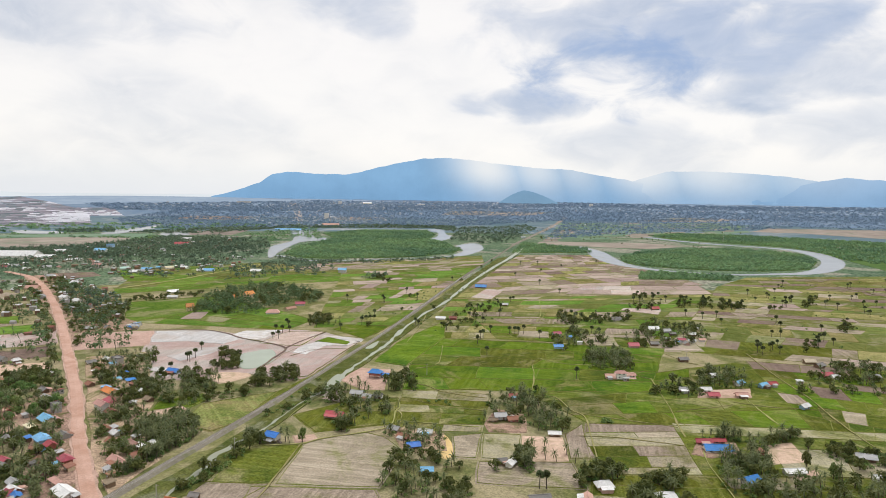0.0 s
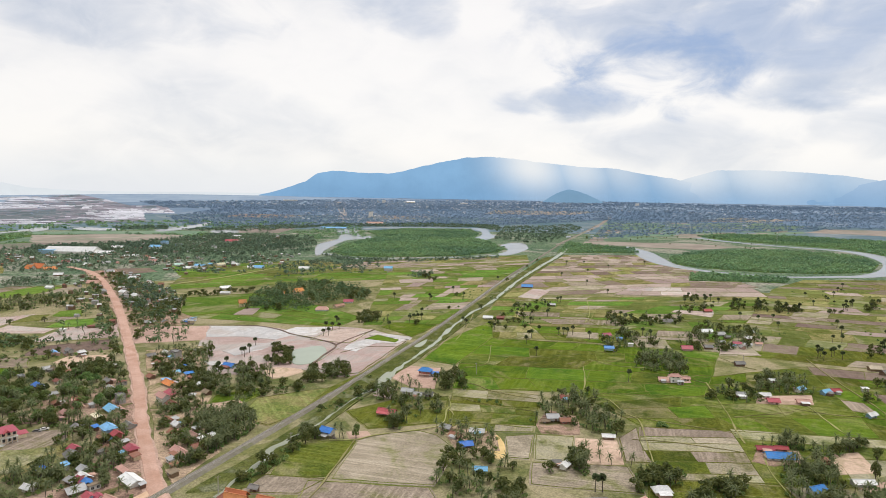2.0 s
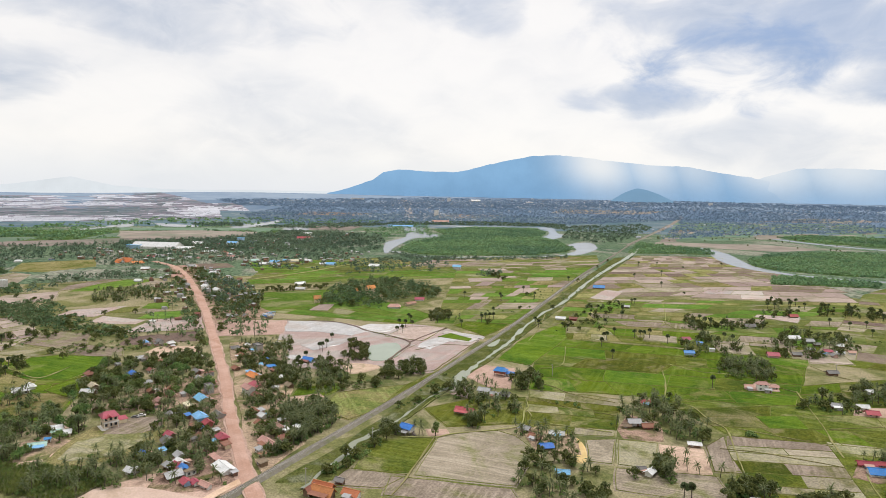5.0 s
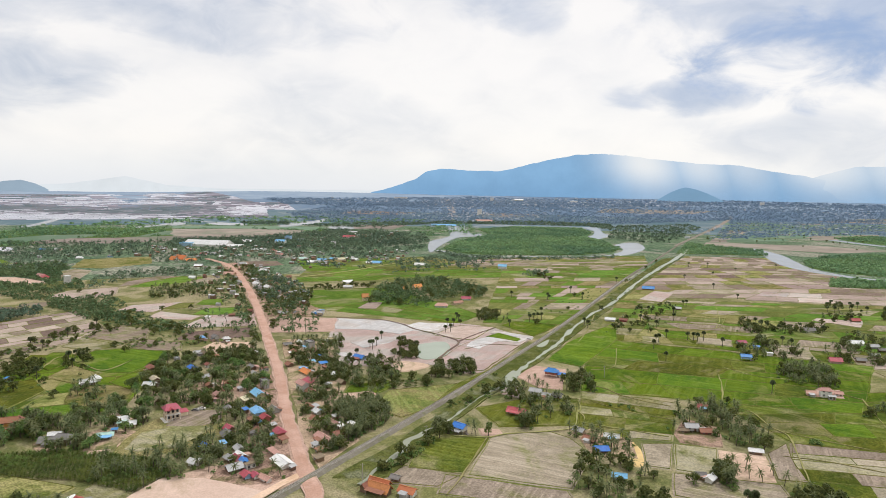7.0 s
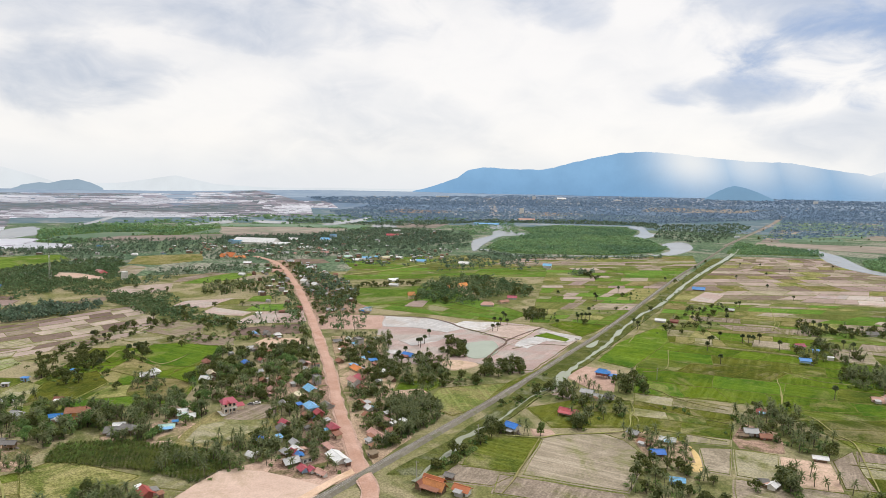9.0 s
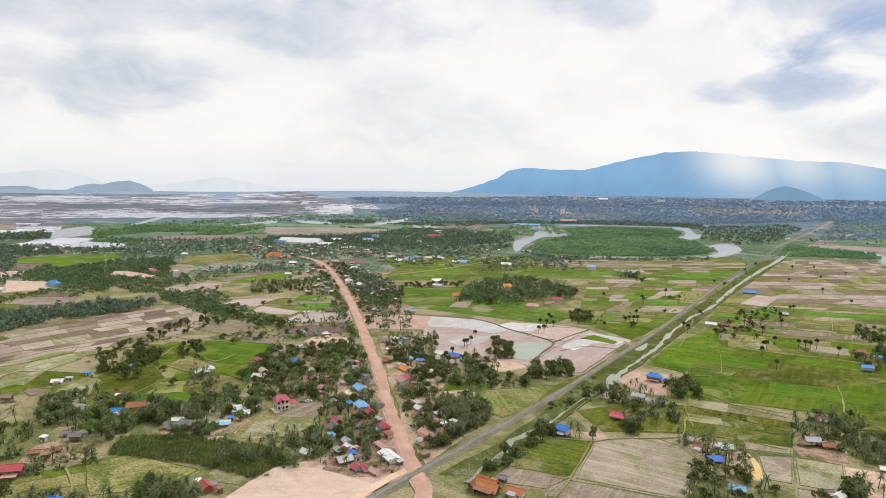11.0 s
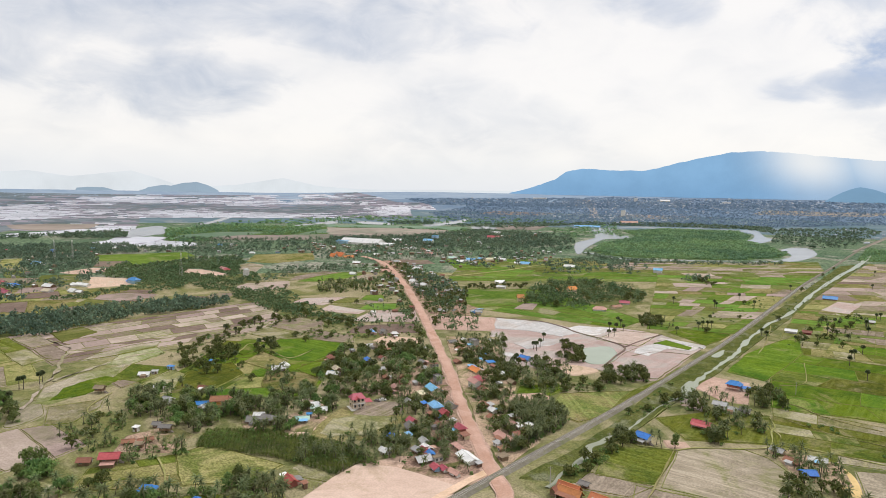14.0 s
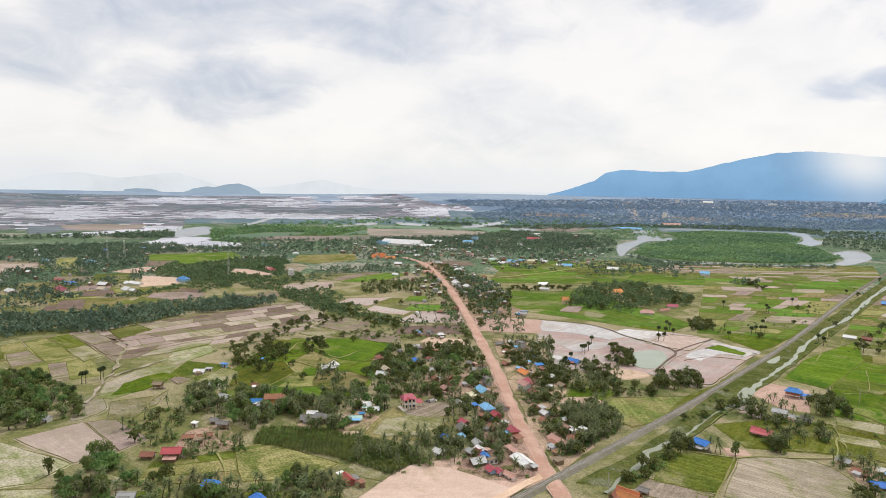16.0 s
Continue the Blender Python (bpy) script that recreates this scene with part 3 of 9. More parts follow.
def paddies(near_left, near_right, far_right, far_left, nx, ny, mix, seed, z=0.06, bund=True, gap=0.0, amount=1.0, step=12.0):
    """A block of plots: the quad is cut into uneven rows and the rows into uneven plots. mix: kinds with weights."""
    rng = random.Random(seed)
    kinds, weights = zip(*mix)
    a, b, c, d = (Vector(p) for p in (near_left, near_right, far_right, far_left))

    def at(u, v):
        p = (a * (1 - u) + b * u) * (1 - v) + (d * (1 - u) + c * u) * v
        return (p.x, p.y)

    def cuts(n):
        s = [0.0]
        for i in range(n):
            s.append(s[-1] + rng.uniform(0.55, 1.45))
        return [q / s[-1] for q in s]

    rows = cuts(ny)
    for j in range(ny):
        cols = cuts(max(1, nx + rng.choice((-1, 0, 0, 1))))
        v0, v1 = rows[j], rows[j + 1]
        skew = rng.uniform(-0.03, 0.03)
        for i in range(len(cols) - 1):
            u0, u1 = cols[i], cols[i + 1]
            s0, s1 = (skew if 0 < i else 0), (skew if i < len(cols) - 2 else 0)
            kind = rng.choices(kinds, weights)[0]
            if kind == "none":
                continue
            quad = [at(u0 + s0, v0), at(u1 + s1, v0), at(u1 - s1, v1), at(u0 - s0, v1)]
            if gap:
                m = Vector((sum(p[0] for p in quad) / 4, sum(p[1] for p in quad) / 4))
                quad = [tuple(m + (Vector(p) - m) * (1 - gap)) for p in quad]
            field(kind, quad, z + 0.01 * rng.random(), bund, step, amount)


def ribbon(name, pts, material, z, label, category, crown=0.0, wobble=0.5, n=8, skirt=0.3):
    """A strip of road, path or water along a spline; points: x, y, width."""
    line = smooth([tuple(p) for p in pts], n)
    bm = bmesh.new()
    rows = []
    for i, (x, y, w) in enumerate(line):
        (xa, ya, _), (xb, yb, _) = line[max(i - 1, 0)], line[min(i + 1, len(line) - 1)]
        l = math.hypot(xb - xa, yb - ya) or 1
        nx, ny = -(yb - ya) / l, (xb - xa) / l
        row = []
        for s, dz in ((-1, -skirt), (-0.97, 0), (0, crown), (0.97, 0), (1, -skirt)):
            jit = wobble * noise.noise(Vector((x * 0.09, y * 0.09, s * 5)))
            px, py = x + nx * (s * w / 2 + (jit if abs(s) > 0.5 else 0)), y + ny * (s * w / 2 + (jit if abs(s) > 0.5 else 0))
            row.append(bm.verts.new((px, py, terrain(px, py) + z + dz)))
        rows.append(row)
    for r0, r1 in zip(rows, rows[1:]):
        for k in range(4):
            bm.faces.new((r0[k], r1[k], r1[k + 1], r0[k + 1]))
    bm.normal_update()
    if sum(f.normal.z for f in bm.faces) < 0:
        bmesh.ops.reverse_faces(bm, faces=bm.faces[:])
    return tagged(link(name, bm, material), label, category, kind="structure")

# ---------------------------------------------------------------- plots, water and roads
# salt pans on the coastal flat
def pans(near_left, near_right, far_right, far_left, nx, ny, bright, seed):
    """A stretch of salt works: uneven rows of narrow basins, brimming, drained or overgrown in drifts, as one mesh."""
    rng = random.Random(seed)
    a, b, c, d = (Vector(p) for p in (near_left, near_right, far_right, far_left))
    verts, faces, idx = [], [], []
    rows = np.cumsum([0.0] + [rng.uniform(0.4, 1.6) for _ in range(ny)])
    rows /= rows[-1]
    for j in range(ny):
        n = max(2, int(nx * rng.uniform(0.6, 1.5)))
        cols = np.cumsum([0.0] + [rng.uniform(0.3, 1.7) for _ in range(n)])
        cols /= cols[-1]
        for i in range(n):
            gu, gv = 0.03 * (cols[i + 1] - cols[i]), 0.09 * (rows[j + 1] - rows[j])
            quad = []
            for u, v in ((cols[i] + gu, rows[j] + gv), (cols[i + 1] - gu, rows[j] + gv), (cols[i + 1] - gu, rows[j + 1] - gv), (cols[i] + gu, rows[j + 1] - gv)):
                p = (a * (1 - u) + b * u) * (1 - v) + (d * (1 - u) + c * u) * v
                quad.append(wob(p.x, p.y, 5.0))
            x, y = quad[0]
            level = noise.noise(Vector((x * 0.0022, y * 0.0022, seed * 0.1))) + rng.uniform(-0.42, 0.42) + bright
            k = 0 if level > 0.16 else 1 if level > -0.22 else 2
            z = 0.35 + 0.1 * (2 - k)
            o = len(verts)
            verts += [(px, py, terrain(px, py) + z) for px, py in quad] + [(px, py, terrain(px, py) - 0.3) for px, py in quad]
            faces += [(o, o + 1, o + 2, o + 3)] + [(o + 4 + m, o + 4 + (m + 1) % 4, o + (m + 1) % 4, o + m) for m in range(4)]
            idx += [k] * 5
    ob = raw("salt_pans", verts, faces, [MAT["salt"], MAT["salt_bed"], MAT["salt_dull"]], None, idx)
    tagged(ob, "shallow salt pans of pale brine, grey clay and scrub", "salt pan", kind="stuff")


pans((-1907, 867), (-1456, 1131), (-2117, 1696), (-2518, 1158), 16, 16, -0.05, 1)
pans((-2531, 1129), (-1358, 2476), (-1859, 3353), (-3212, 1444), 44, 34, 0.0, 2)
pans((-3228, 1409), (-1859, 3353), (-2339, 3828), (-3757, 1647), 38, 24, -0.02, 3)
pans((-3757, 1647), (-2339, 3828), (-2701, 4098), (-4322, 1902), 26, 14, -0.12, 4)
pans((-1993, 2841), (-1547, 3106), (-1856, 3600), (-2365, 3374), 14, 12, -0.1, 5)
paddies((-1189, 818), (-1046, 943), (-1273, 1080), (-1356, 1001), 5, 5, (("salt", 0.6), ("salt_bed", 0.4)), 6, bund=False, z=0.2, step=30)
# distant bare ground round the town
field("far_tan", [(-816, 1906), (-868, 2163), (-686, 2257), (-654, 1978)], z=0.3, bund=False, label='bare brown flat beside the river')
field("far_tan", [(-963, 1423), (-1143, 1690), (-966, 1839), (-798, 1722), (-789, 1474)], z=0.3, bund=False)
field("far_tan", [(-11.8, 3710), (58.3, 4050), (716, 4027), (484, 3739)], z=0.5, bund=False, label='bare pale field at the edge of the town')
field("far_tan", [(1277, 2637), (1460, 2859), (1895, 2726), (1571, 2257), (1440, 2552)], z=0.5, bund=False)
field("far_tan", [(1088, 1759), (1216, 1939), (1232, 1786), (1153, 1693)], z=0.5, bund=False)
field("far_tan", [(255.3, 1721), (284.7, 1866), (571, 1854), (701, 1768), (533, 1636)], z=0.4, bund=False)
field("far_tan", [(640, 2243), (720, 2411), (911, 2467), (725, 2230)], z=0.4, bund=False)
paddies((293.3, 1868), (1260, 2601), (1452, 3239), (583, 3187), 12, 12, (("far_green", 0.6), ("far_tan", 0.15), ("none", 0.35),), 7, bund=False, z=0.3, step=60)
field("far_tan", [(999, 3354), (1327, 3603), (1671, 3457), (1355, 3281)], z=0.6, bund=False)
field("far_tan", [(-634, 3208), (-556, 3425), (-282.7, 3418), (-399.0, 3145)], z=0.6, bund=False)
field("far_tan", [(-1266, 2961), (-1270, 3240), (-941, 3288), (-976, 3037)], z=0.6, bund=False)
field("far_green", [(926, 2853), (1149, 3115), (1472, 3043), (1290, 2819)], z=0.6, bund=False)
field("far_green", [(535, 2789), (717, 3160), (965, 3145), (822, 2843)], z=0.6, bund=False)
# rivers and creeks
field("river", [(-521.4, 2211.2), (-505.1, 2300.0), (-460.4, 2233.2), (-383.9, 1918.4), (-349.5, 1899.5), (-335.3, 1795.5), (-377.1, 1713.9), (-367.4, 1513.5), (-350.8, 1353.4), (-337.2, 1273.6), (-348.6, 1273.2), (-410.1, 1520.2), (-410.3, 1660.7), (-415.5, 1772.9), (-476.5, 2011.9)], z=0.5, bund=False, rounded=True)
field("river", [(-60.2, 2493), (-3.8, 2508), (15.0, 2149), (33.3, 2029), (-8.5, 1828), (-42.1, 1865), (-18.2, 2035), (-18.3, 2274)], z=0.5, bund=False, rounded=True)
field("river", [(34.9, 1622), (56.8, 1708), (94.2, 1739), (103.3, 1600), (87.7, 1490), (55.3, 1378), (36.0, 1352), (25.0, 1378), (45.9, 1456), (47.9, 1555)], z=0.5, bund=False, rounded=True)
ribbon("river", [(-335.6, 1300, 12), (-267.9, 1219, 12), (-206.8, 1208, 10), (-117.1, 1255, 12), (-45.4, 1278, 10), (29.3, 1358, 12)], MAT["river"], 0.4, "narrow pale arm of the river below the mangroves", "water")
ribbon("river", [(-479, 2282, 45), (-404, 2407, 30), (-280.0, 2488, 30), (-153.1, 2528, 30), (-46.5, 2506, 40)], MAT["river"], 0.4, "pale arm of the river behind the mangroves", "water")
field("river", [(-882, 1995), (-884, 2140), (-793, 1999), (-749, 1841), (-787, 1842)], z=0.5, bund=False, rounded=True)
field("river", [(-1048, 1961), (-1107, 2234), (-1130, 2539), (-1039, 2313), (-1003, 2061), (-999, 1916)], z=0.5, bund=False, rounded=True)
field("river", [(-1347, 1010), (-1472, 1147), (-1578, 1293), (-1554, 1319), (-1396, 1160), (-1327, 1055)], z=0.5, bund=False, rounded=True)
ribbon("creek", [(-1348, 1631, 25), (-1380, 1798, 30), (-1472, 2064, 30)], MAT["river"], 0.5, "pale tidal creek across the flats", "water")
ribbon("creek", [(-1414, 2065, 25), (-1287, 2023, 30), (-1180, 1971, 30)], MAT["river"], 0.5, "pale tidal creek across the flats", "water")
ribbon("creek", [(-1604, 1491, 25), (-1702, 1652, 30), (-1927, 1958, 30)], MAT["river"], 0.5, "pale tidal creek across the flats", "water")
ribbon("creek", [(-1288, 1905, 20), (-1266, 1977, 30), (-1217, 2025, 25)], MAT["river"], 0.6, "pale tidal creek across the flats", "water")
ribbon("river", [(357.8, 1700, 20), (362.9, 1517, 40), (346.7, 1367, 46), (343.0, 1234, 36), (372.3, 1138, 24), (425, 1091, 18), (492, 1067, 16), (567, 1084, 20), (640, 1110, 30), (735, 1205, 40), (836, 1365, 44), (902, 1545, 46), (914, 1668, 38), (869, 1758, 32), (808, 1833, 30), (736, 1991, 30), (692, 2188, 30)], MAT["river"], 0.4, "wide pale grey river winding between mangroves", "water", n=10)
# mangrove flats
field("mangrove_floor", [(-334.4, 1347), (-352.0, 1529), (-330.8, 1726), (-316.4, 1899), (-398.5, 2117), (-305.4, 2372), (-59.7, 2413), (-24.2, 2142), (-39.4, 1914), (2.4, 1775), (44.9, 1538), (25.6, 1427), (-45.4, 1323), (-137.0, 1274), (-232.1, 1248), (-287.4, 1268)], z=0.2, bund=False)
field("mangrove_floor", [(357.7, 1247), (384.9, 1373), (469, 1520), (690, 1665), (807, 1631), (853, 1506), (778, 1319), (675, 1168), (570, 1127), (471, 1132), (396.2, 1179)], z=0.2, bund=False)
field("mangrove_floor", [(726, 2264), (893, 2418), (1099, 2400), (1393, 2000), (817, 1168), (874, 1370), (945, 1620), (961, 1755), (861, 1915), (758, 2051)], z=0.2, bund=False)
field("mangrove_floor", [(157.6, 1450), (227.5, 1805), (370.8, 1624), (345.4, 1482)], z=0.2, bund=False)
field("mangrove_floor", [(305.3, 985), (342.2, 1089), (481, 1042), (447, 987)], z=0.2, bund=False)
field("mangrove_floor", [(-1152, 963), (-1479, 1244), (-1534, 1520), (-825, 1842), (-786, 1666), (-1108, 1352), (-1117, 1036)], z=0.2, bund=False)
# open flats between the village and the salt works
field("far_tan", [(-1225, 1643), (-1161, 1661), (-1058, 1745), (-896, 1742), (-825, 1760), (-812, 1576), (-885, 1457), (-979, 1418), (-1044, 1400)], z=0.5, bund=False, clear=True, amount=6, label="wide bare brown flat beyond the village")
field("far_tan", [(-1022, 1481), (-958, 1555), (-865, 1650), (-828, 1732), (-834, 1591), (-917, 1488)], z=0.8, bund=False, clear=True, amount=4, label="thin strip of paler bare earth on the flat")
field("far_green", [(-1324, 1776), (-1203, 1844), (-1015, 1939), (-891, 1979), (-836, 1784), (-1072, 1768), (-1239, 1663)], z=0.4, bund=False, clear=True, amount=6)
field("far_tan", [(-1943, 1103), (-1923, 1208), (-1803, 1291), (-1643, 1138), (-1669, 1012), (-1820, 1030)], z=0.9, bund=False, clear=True, amount=4, label="bare tan flat beside the salt pans")
field("salt_dull", [(-1950, 1014), (-1915, 1086), (-1745, 1001), (-1656, 907), (-1653, 854)], z=0.9, bund=False, clear=True, amount=4)
field("salt", [(-1601, 876), (-1622, 1027), (-1613, 1203), (-1502, 1138), (-1506, 964), (-1520, 854)], z=1.0, bund=False, clear=True, amount=5)
field("river", [(-1368, 1039), (-1526, 1179), (-1602, 1289), (-1618, 1354), (-1548, 1303), (-1367, 1148), (-1351, 1079)], z=1.0, bund=False, clear=True, rounded=True)
field("salt", [(-1260, 868), (-1289, 966), (-1299, 1051), (-1244, 1052), (-1180, 936), (-1195, 852)], z=1.0, bund=False, clear=True, amount=3)
field("salt", [(-1145, 872), (-1190, 989), (-1110, 994), (-1060, 965), (-1073, 886)], z=1.0, bund=False, clear=True, amount=3)
field("river", [(-1416, 1902), (-1396, 1947), (-1341, 1860), (-1324, 1776)], z=0.9, bund=False, clear=True, rounded=True)
field("river", [(-1326, 1969), (-1297, 2018), (-1208, 2009), (-1156, 1922), (-1236, 1896)], z=0.9, bund=False, clear=True, rounded=True)
field("river", [(-1035, 1998), (-1071, 2222), (-1112, 2482), (-1059, 2363), (-1020, 2115), (-1014, 1971)], z=0.9, bund=False, clear=True, rounded=True)
field("brown", [(-579, 953), (-537, 978), (-503, 935), (-531, 898)], z=0.5, bund=False, clear=True)
# paddies east of the railway
paddies((12.7, 770), (383.1, 928), (337.5, 1421), (167.6, 1393), 9, 15, (("pink", 0.38), ("tan", 0.15), ("brown", 0.32), ("yellow", 0.15),), 11)
paddies((159.3, 817), (356.3, 831), (370.3, 914), (198.3, 896), 5, 2, (("mud", 0.5), ("pink", 0.5),), 12, z=0.32)
paddies((184.1, 512), (329.3, 460), (613, 866), (396.6, 911), 6, 16, (("green", 0.5), ("yellow", 0.14), ("brown", 0.16), ("tan", 0.12), ("pink", 0.08),), 13)
paddies((396.6, 911), (613, 866), (759, 1075), (493, 1028), 5, 7, (("green", 0.5), ("brown", 0.3), ("yellow", 0.2),), 14)
paddies((48.8, 546), (183.1, 516), (356.3, 831), (12.7, 770), 7, 12, (("bright", 0.3), ("green", 0.42), ("yellow", 0.15), ("tan", 0.13),), 15)
paddies((-22.8, 394.1), (132.5, 395.5), (183.1, 516), (-18.8, 546), 5, 5, (("bright", 0.5), ("green", 0.2),), 16)
paddies((-17.4, 546), (48.8, 546), (84.8, 768), (12.6, 761), 4, 9, (("bright", 0.3), ("green", 0.3), ("yellow", 0.25), ("mottled", 0.15),), 17)
paddies((-22.7, 320.7), (21.1, 322.4), (31.7, 385.0), (-22.8, 394.1), 2, 5, (("mottled", 0.5), ("green", 0.5),), 18)
paddies((80.1, 337.3), (200.3, 333.5), (232.7, 479), (52.1, 395.2), 5, 5, (("green", 0.85), ("bright", 0.15),), 19)
paddies((200.3, 333.5), (233.1, 304.0), (334.3, 452), (232.7, 479), 4, 7, (("green", 0.55), ("brown", 0.15), ("bright", 0.2), ("tan", 0.1),), 20)
paddies((67.7, 271.7), (116.8, 273.3), (126.6, 339.2), (79.4, 337.2), 2, 6, (("mottled", 0.6), ("tan", 0.25), ("green", 0.15),), 21)
paddies((116.8, 273.3), (204.1, 271.5), (244.1, 326.9), (126.6, 339.2), 3, 3, (("green", 0.5), ("mottled", 0.2),), 22)
paddies((60.7, 241.7), (175.5, 231.8), (204.1, 271.5), (67.7, 271.7), 4, 3, (("green", 0.7), ("mottled", 0.3),), 23)
field("tan", [(-67.3, 258.5), (-25.5, 257.2), (-16.8, 295.1), (-27.8, 312.7), (-37.6, 318.5), (-61.2, 309.1), (-66.3, 303.1)])
field("green", [(-95.7, 258.7), (-70.3, 261.1), (-67.3, 302.3), (-98.9, 299.7)])
field("tan", [(-103.1, 241.5), (-78.5, 244.1), (-70.5, 258.4), (-98.6, 260.2)])
field("tan", [(-76.5, 237.7), (-21.1, 239.3), (-27.1, 254.6), (-77.6, 256.1)])
field("tan", [(16.4, 262.2), (62.0, 257.3), (60.9, 284.7), (18.9, 284.5)])
field("mottled", [(20.4, 288.4), (36.8, 287.0), (41.2, 319.2), (22.3, 318.4)])
field("gold", [(-6.0, 317.4), (2.0, 316.1), (6.0, 291.8), (1.2, 290.3)], bund=False, rounded=True, z=0.32)
field("tan", [(6.3, 315.5), (20.8, 318.4), (17.2, 288.3), (7.5, 289.2)])
field("sand", [(42.4, 317.6), (63.2, 316.1), (59.7, 287.8), (39.5, 283.9)], bund=False, z=0.32)
field("tan", [(66.0, 320.1), (76.6, 335.4), (73.4, 290.2), (61.9, 289.8)])
field("sand", [(160.6, 308.5), (176.9, 312.8), (171.0, 289.7), (152.6, 284.7)], bund=False, z=0.32)
field("sand", [(153.9, 272.7), (169.9, 280.9), (167.9, 273.2), (158.0, 268.9)], bund=False, z=0.32)
field("sand", [(-65.2, 415), (-55.8, 444), (-35.5, 440), (-35.2, 393.5), (-49.7, 395.2)], bund=False, z=0.32)
field("sand", [(-73.4, 313.2), (-63.8, 315.1), (-61.2, 309.1), (-70.3, 305.8)], bund=False, z=0.32)
field("mud", [(-72.2, 391.7), (-63.8, 394.5), (-59.5, 367.7), (-70.6, 373.6)], bund=False, z=0.32)
field("bright", [(-48.9, 463.7), (-36.2, 522.4), (-18.3, 570.2), (3.1, 619.5), (2.7, 546.4), (-17.6, 474.7), (-24.5, 451.1)], z=0.42)
field("green", [(-63.2, 319.1), (-23.6, 333.1), (-25.2, 376.8), (-53.2, 370.1), (-80.6, 344.1)])
field("mud", [(37.1, 777), (59.6, 853), (81.7, 845), (60.6, 766)], bund=False, z=0.32)
field("mud", [(199.2, 699), (231.4, 674), (246.8, 710), (206.7, 714)], z=0.32)
field("tan", [(66.8, 554), (93.7, 551), (99.1, 577), (71.5, 580)], z=0.32)
field("pink", [(180.3, 508), (213.1, 510), (217.6, 539), (191.9, 542)], z=0.32)
field("sand", [(116.8, 424), (132.4, 425), (135.5, 442), (121.4, 441)], bund=False, z=0.32)
field("sand", [(158.8, 385.2), (192.7, 386.7), (201.4, 405), (166.8, 401)], bund=False, z=0.32)
# land between the railway and the red road
paddies((-116.9, 582), (-46.9, 597), (81.4, 1210), (-166.0, 1095), 6, 17, (("bright", 0.34), ("green", 0.34), ("pink", 0.12), ("tan", 0.08), ("yellow", 0.12),), 31)
paddies((-298.8, 595), (-141.4, 571), (-124.1, 620), (-256.1, 750), 4, 4, (("bright", 0.9), ("green", 0.1),), 32)
field("bright", [(-298.8, 595), (-348.6, 706), (-284.7, 751), (-256.1, 750), (-255.0, 636)])
paddies((-401, 764), (-146.5, 916), (-173.8, 1089), (-445, 901), 6, 6, (("bright", 0.75), ("green", 0.25),), 33)
paddies((-448, 898), (-179.6, 1066), (-326.9, 1160), (-518, 1008), 5, 6, (("bright", 0.5), ("green", 0.3), ("yellow", 0.2),), 34)
paddies((-273.0, 970), (77.7, 1175), (84.7, 1368), (-221.1, 1174), 7, 7, (("green", 0.5), ("pink", 0.2), ("tan", 0.15), ("yellow", 0.15),), 35)
field("orange", [(-309.8, 524), (-310.2, 544), (-254.7, 558), (-233.8, 505), (-281.9, 484)], bund=False, z=0.32, label='bare orange earth filled for building')
field("mud", [(-254.7, 558), (-209.0, 564), (-172.4, 545), (-141.4, 571), (-102.6, 563), (-67.6, 525), (-89.5, 419), (-100.6, 411), (-129.0, 429), (-157.9, 407), (-204.7, 415), (-227.7, 484)], bund=False, z=0.3, amount=2.5)
field("wet", [(-202.3, 472), (-190.2, 494), (-170.1, 495), (-174.6, 473), (-190.0, 455)], bund=False, z=0.55, amount=4, step=4)
field("wet", [(-207.1, 436), (-194.9, 436), (-174.7, 425), (-184.5, 417)], bund=False, z=0.55, amount=4, step=4)
field("wet", [(-252.9, 556), (-208.3, 561), (-188.6, 551), (-169.3, 529), (-174.0, 511), (-194.0, 516), (-216.4, 516), (-236.1, 514)], bund=False, z=0.55, amount=3, step=5)
field("wet", [(-189.4, 529), (-174.4, 560), (-142.3, 565), (-149.0, 535), (-157.2, 530)], bund=False, z=0.55, amount=3, step=4)
field("mud", [(-148.2, 514), (-136.1, 559), (-102.6, 563), (-114.9, 507)], z=0.55, amount=2)
field("pond", [(-151.9, 473), (-144.4, 488), (-133.5, 493), (-123.9, 470), (-126.1, 444), (-138.6, 439)], bund=False, z=0.56, rounded=True)
field("mud", [(-126.2, 434), (-115.5, 497), (-68.0, 517), (-89.7, 420), (-100.0, 414)], z=0.6, amount=2)
field("wet", [(-113.9, 500), (-100.3, 532), (-68.4, 527), (-74.3, 505), (-93.6, 505), (-102.7, 480), (-113.0, 484)], bund=False, z=0.85, amount=3, step=4)
field("wet", [(-101.0, 547), (-66.0, 535), (-66.8, 526), (-103.0, 537)], bund=False, z=0.85, amount=1)
field("bright", [(-104.4, 523), (-96.0, 539), (-75.2, 521), (-76.9, 511)], bund=False, z=1.1)
field("sand", [(-153.8, 421), (-143.8, 427), (-127.6, 422), (-141.8, 402)], bund=False, z=0.55, rounded=True)
field("bright", [(-98.1, 576), (-88.4, 595), (-49.0, 593), (-66.2, 539)])
field("striped", [(-136.7, 327.0), (-137.2, 360.5), (-100.6, 385.7), (-107.0, 335.2), (-116.4, 316.9)])
field("bright", [(-161.7, 348.9), (-163.7, 363.0), (-143.6, 379.6), (-138.5, 365.9), (-143.5, 352.9)])
field("sand", [(-168.7, 340.9), (-147.8, 356.3), (-141.0, 349.7), (-145.3, 335.6), (-161.2, 333.7)], bund=False, z=0.32)
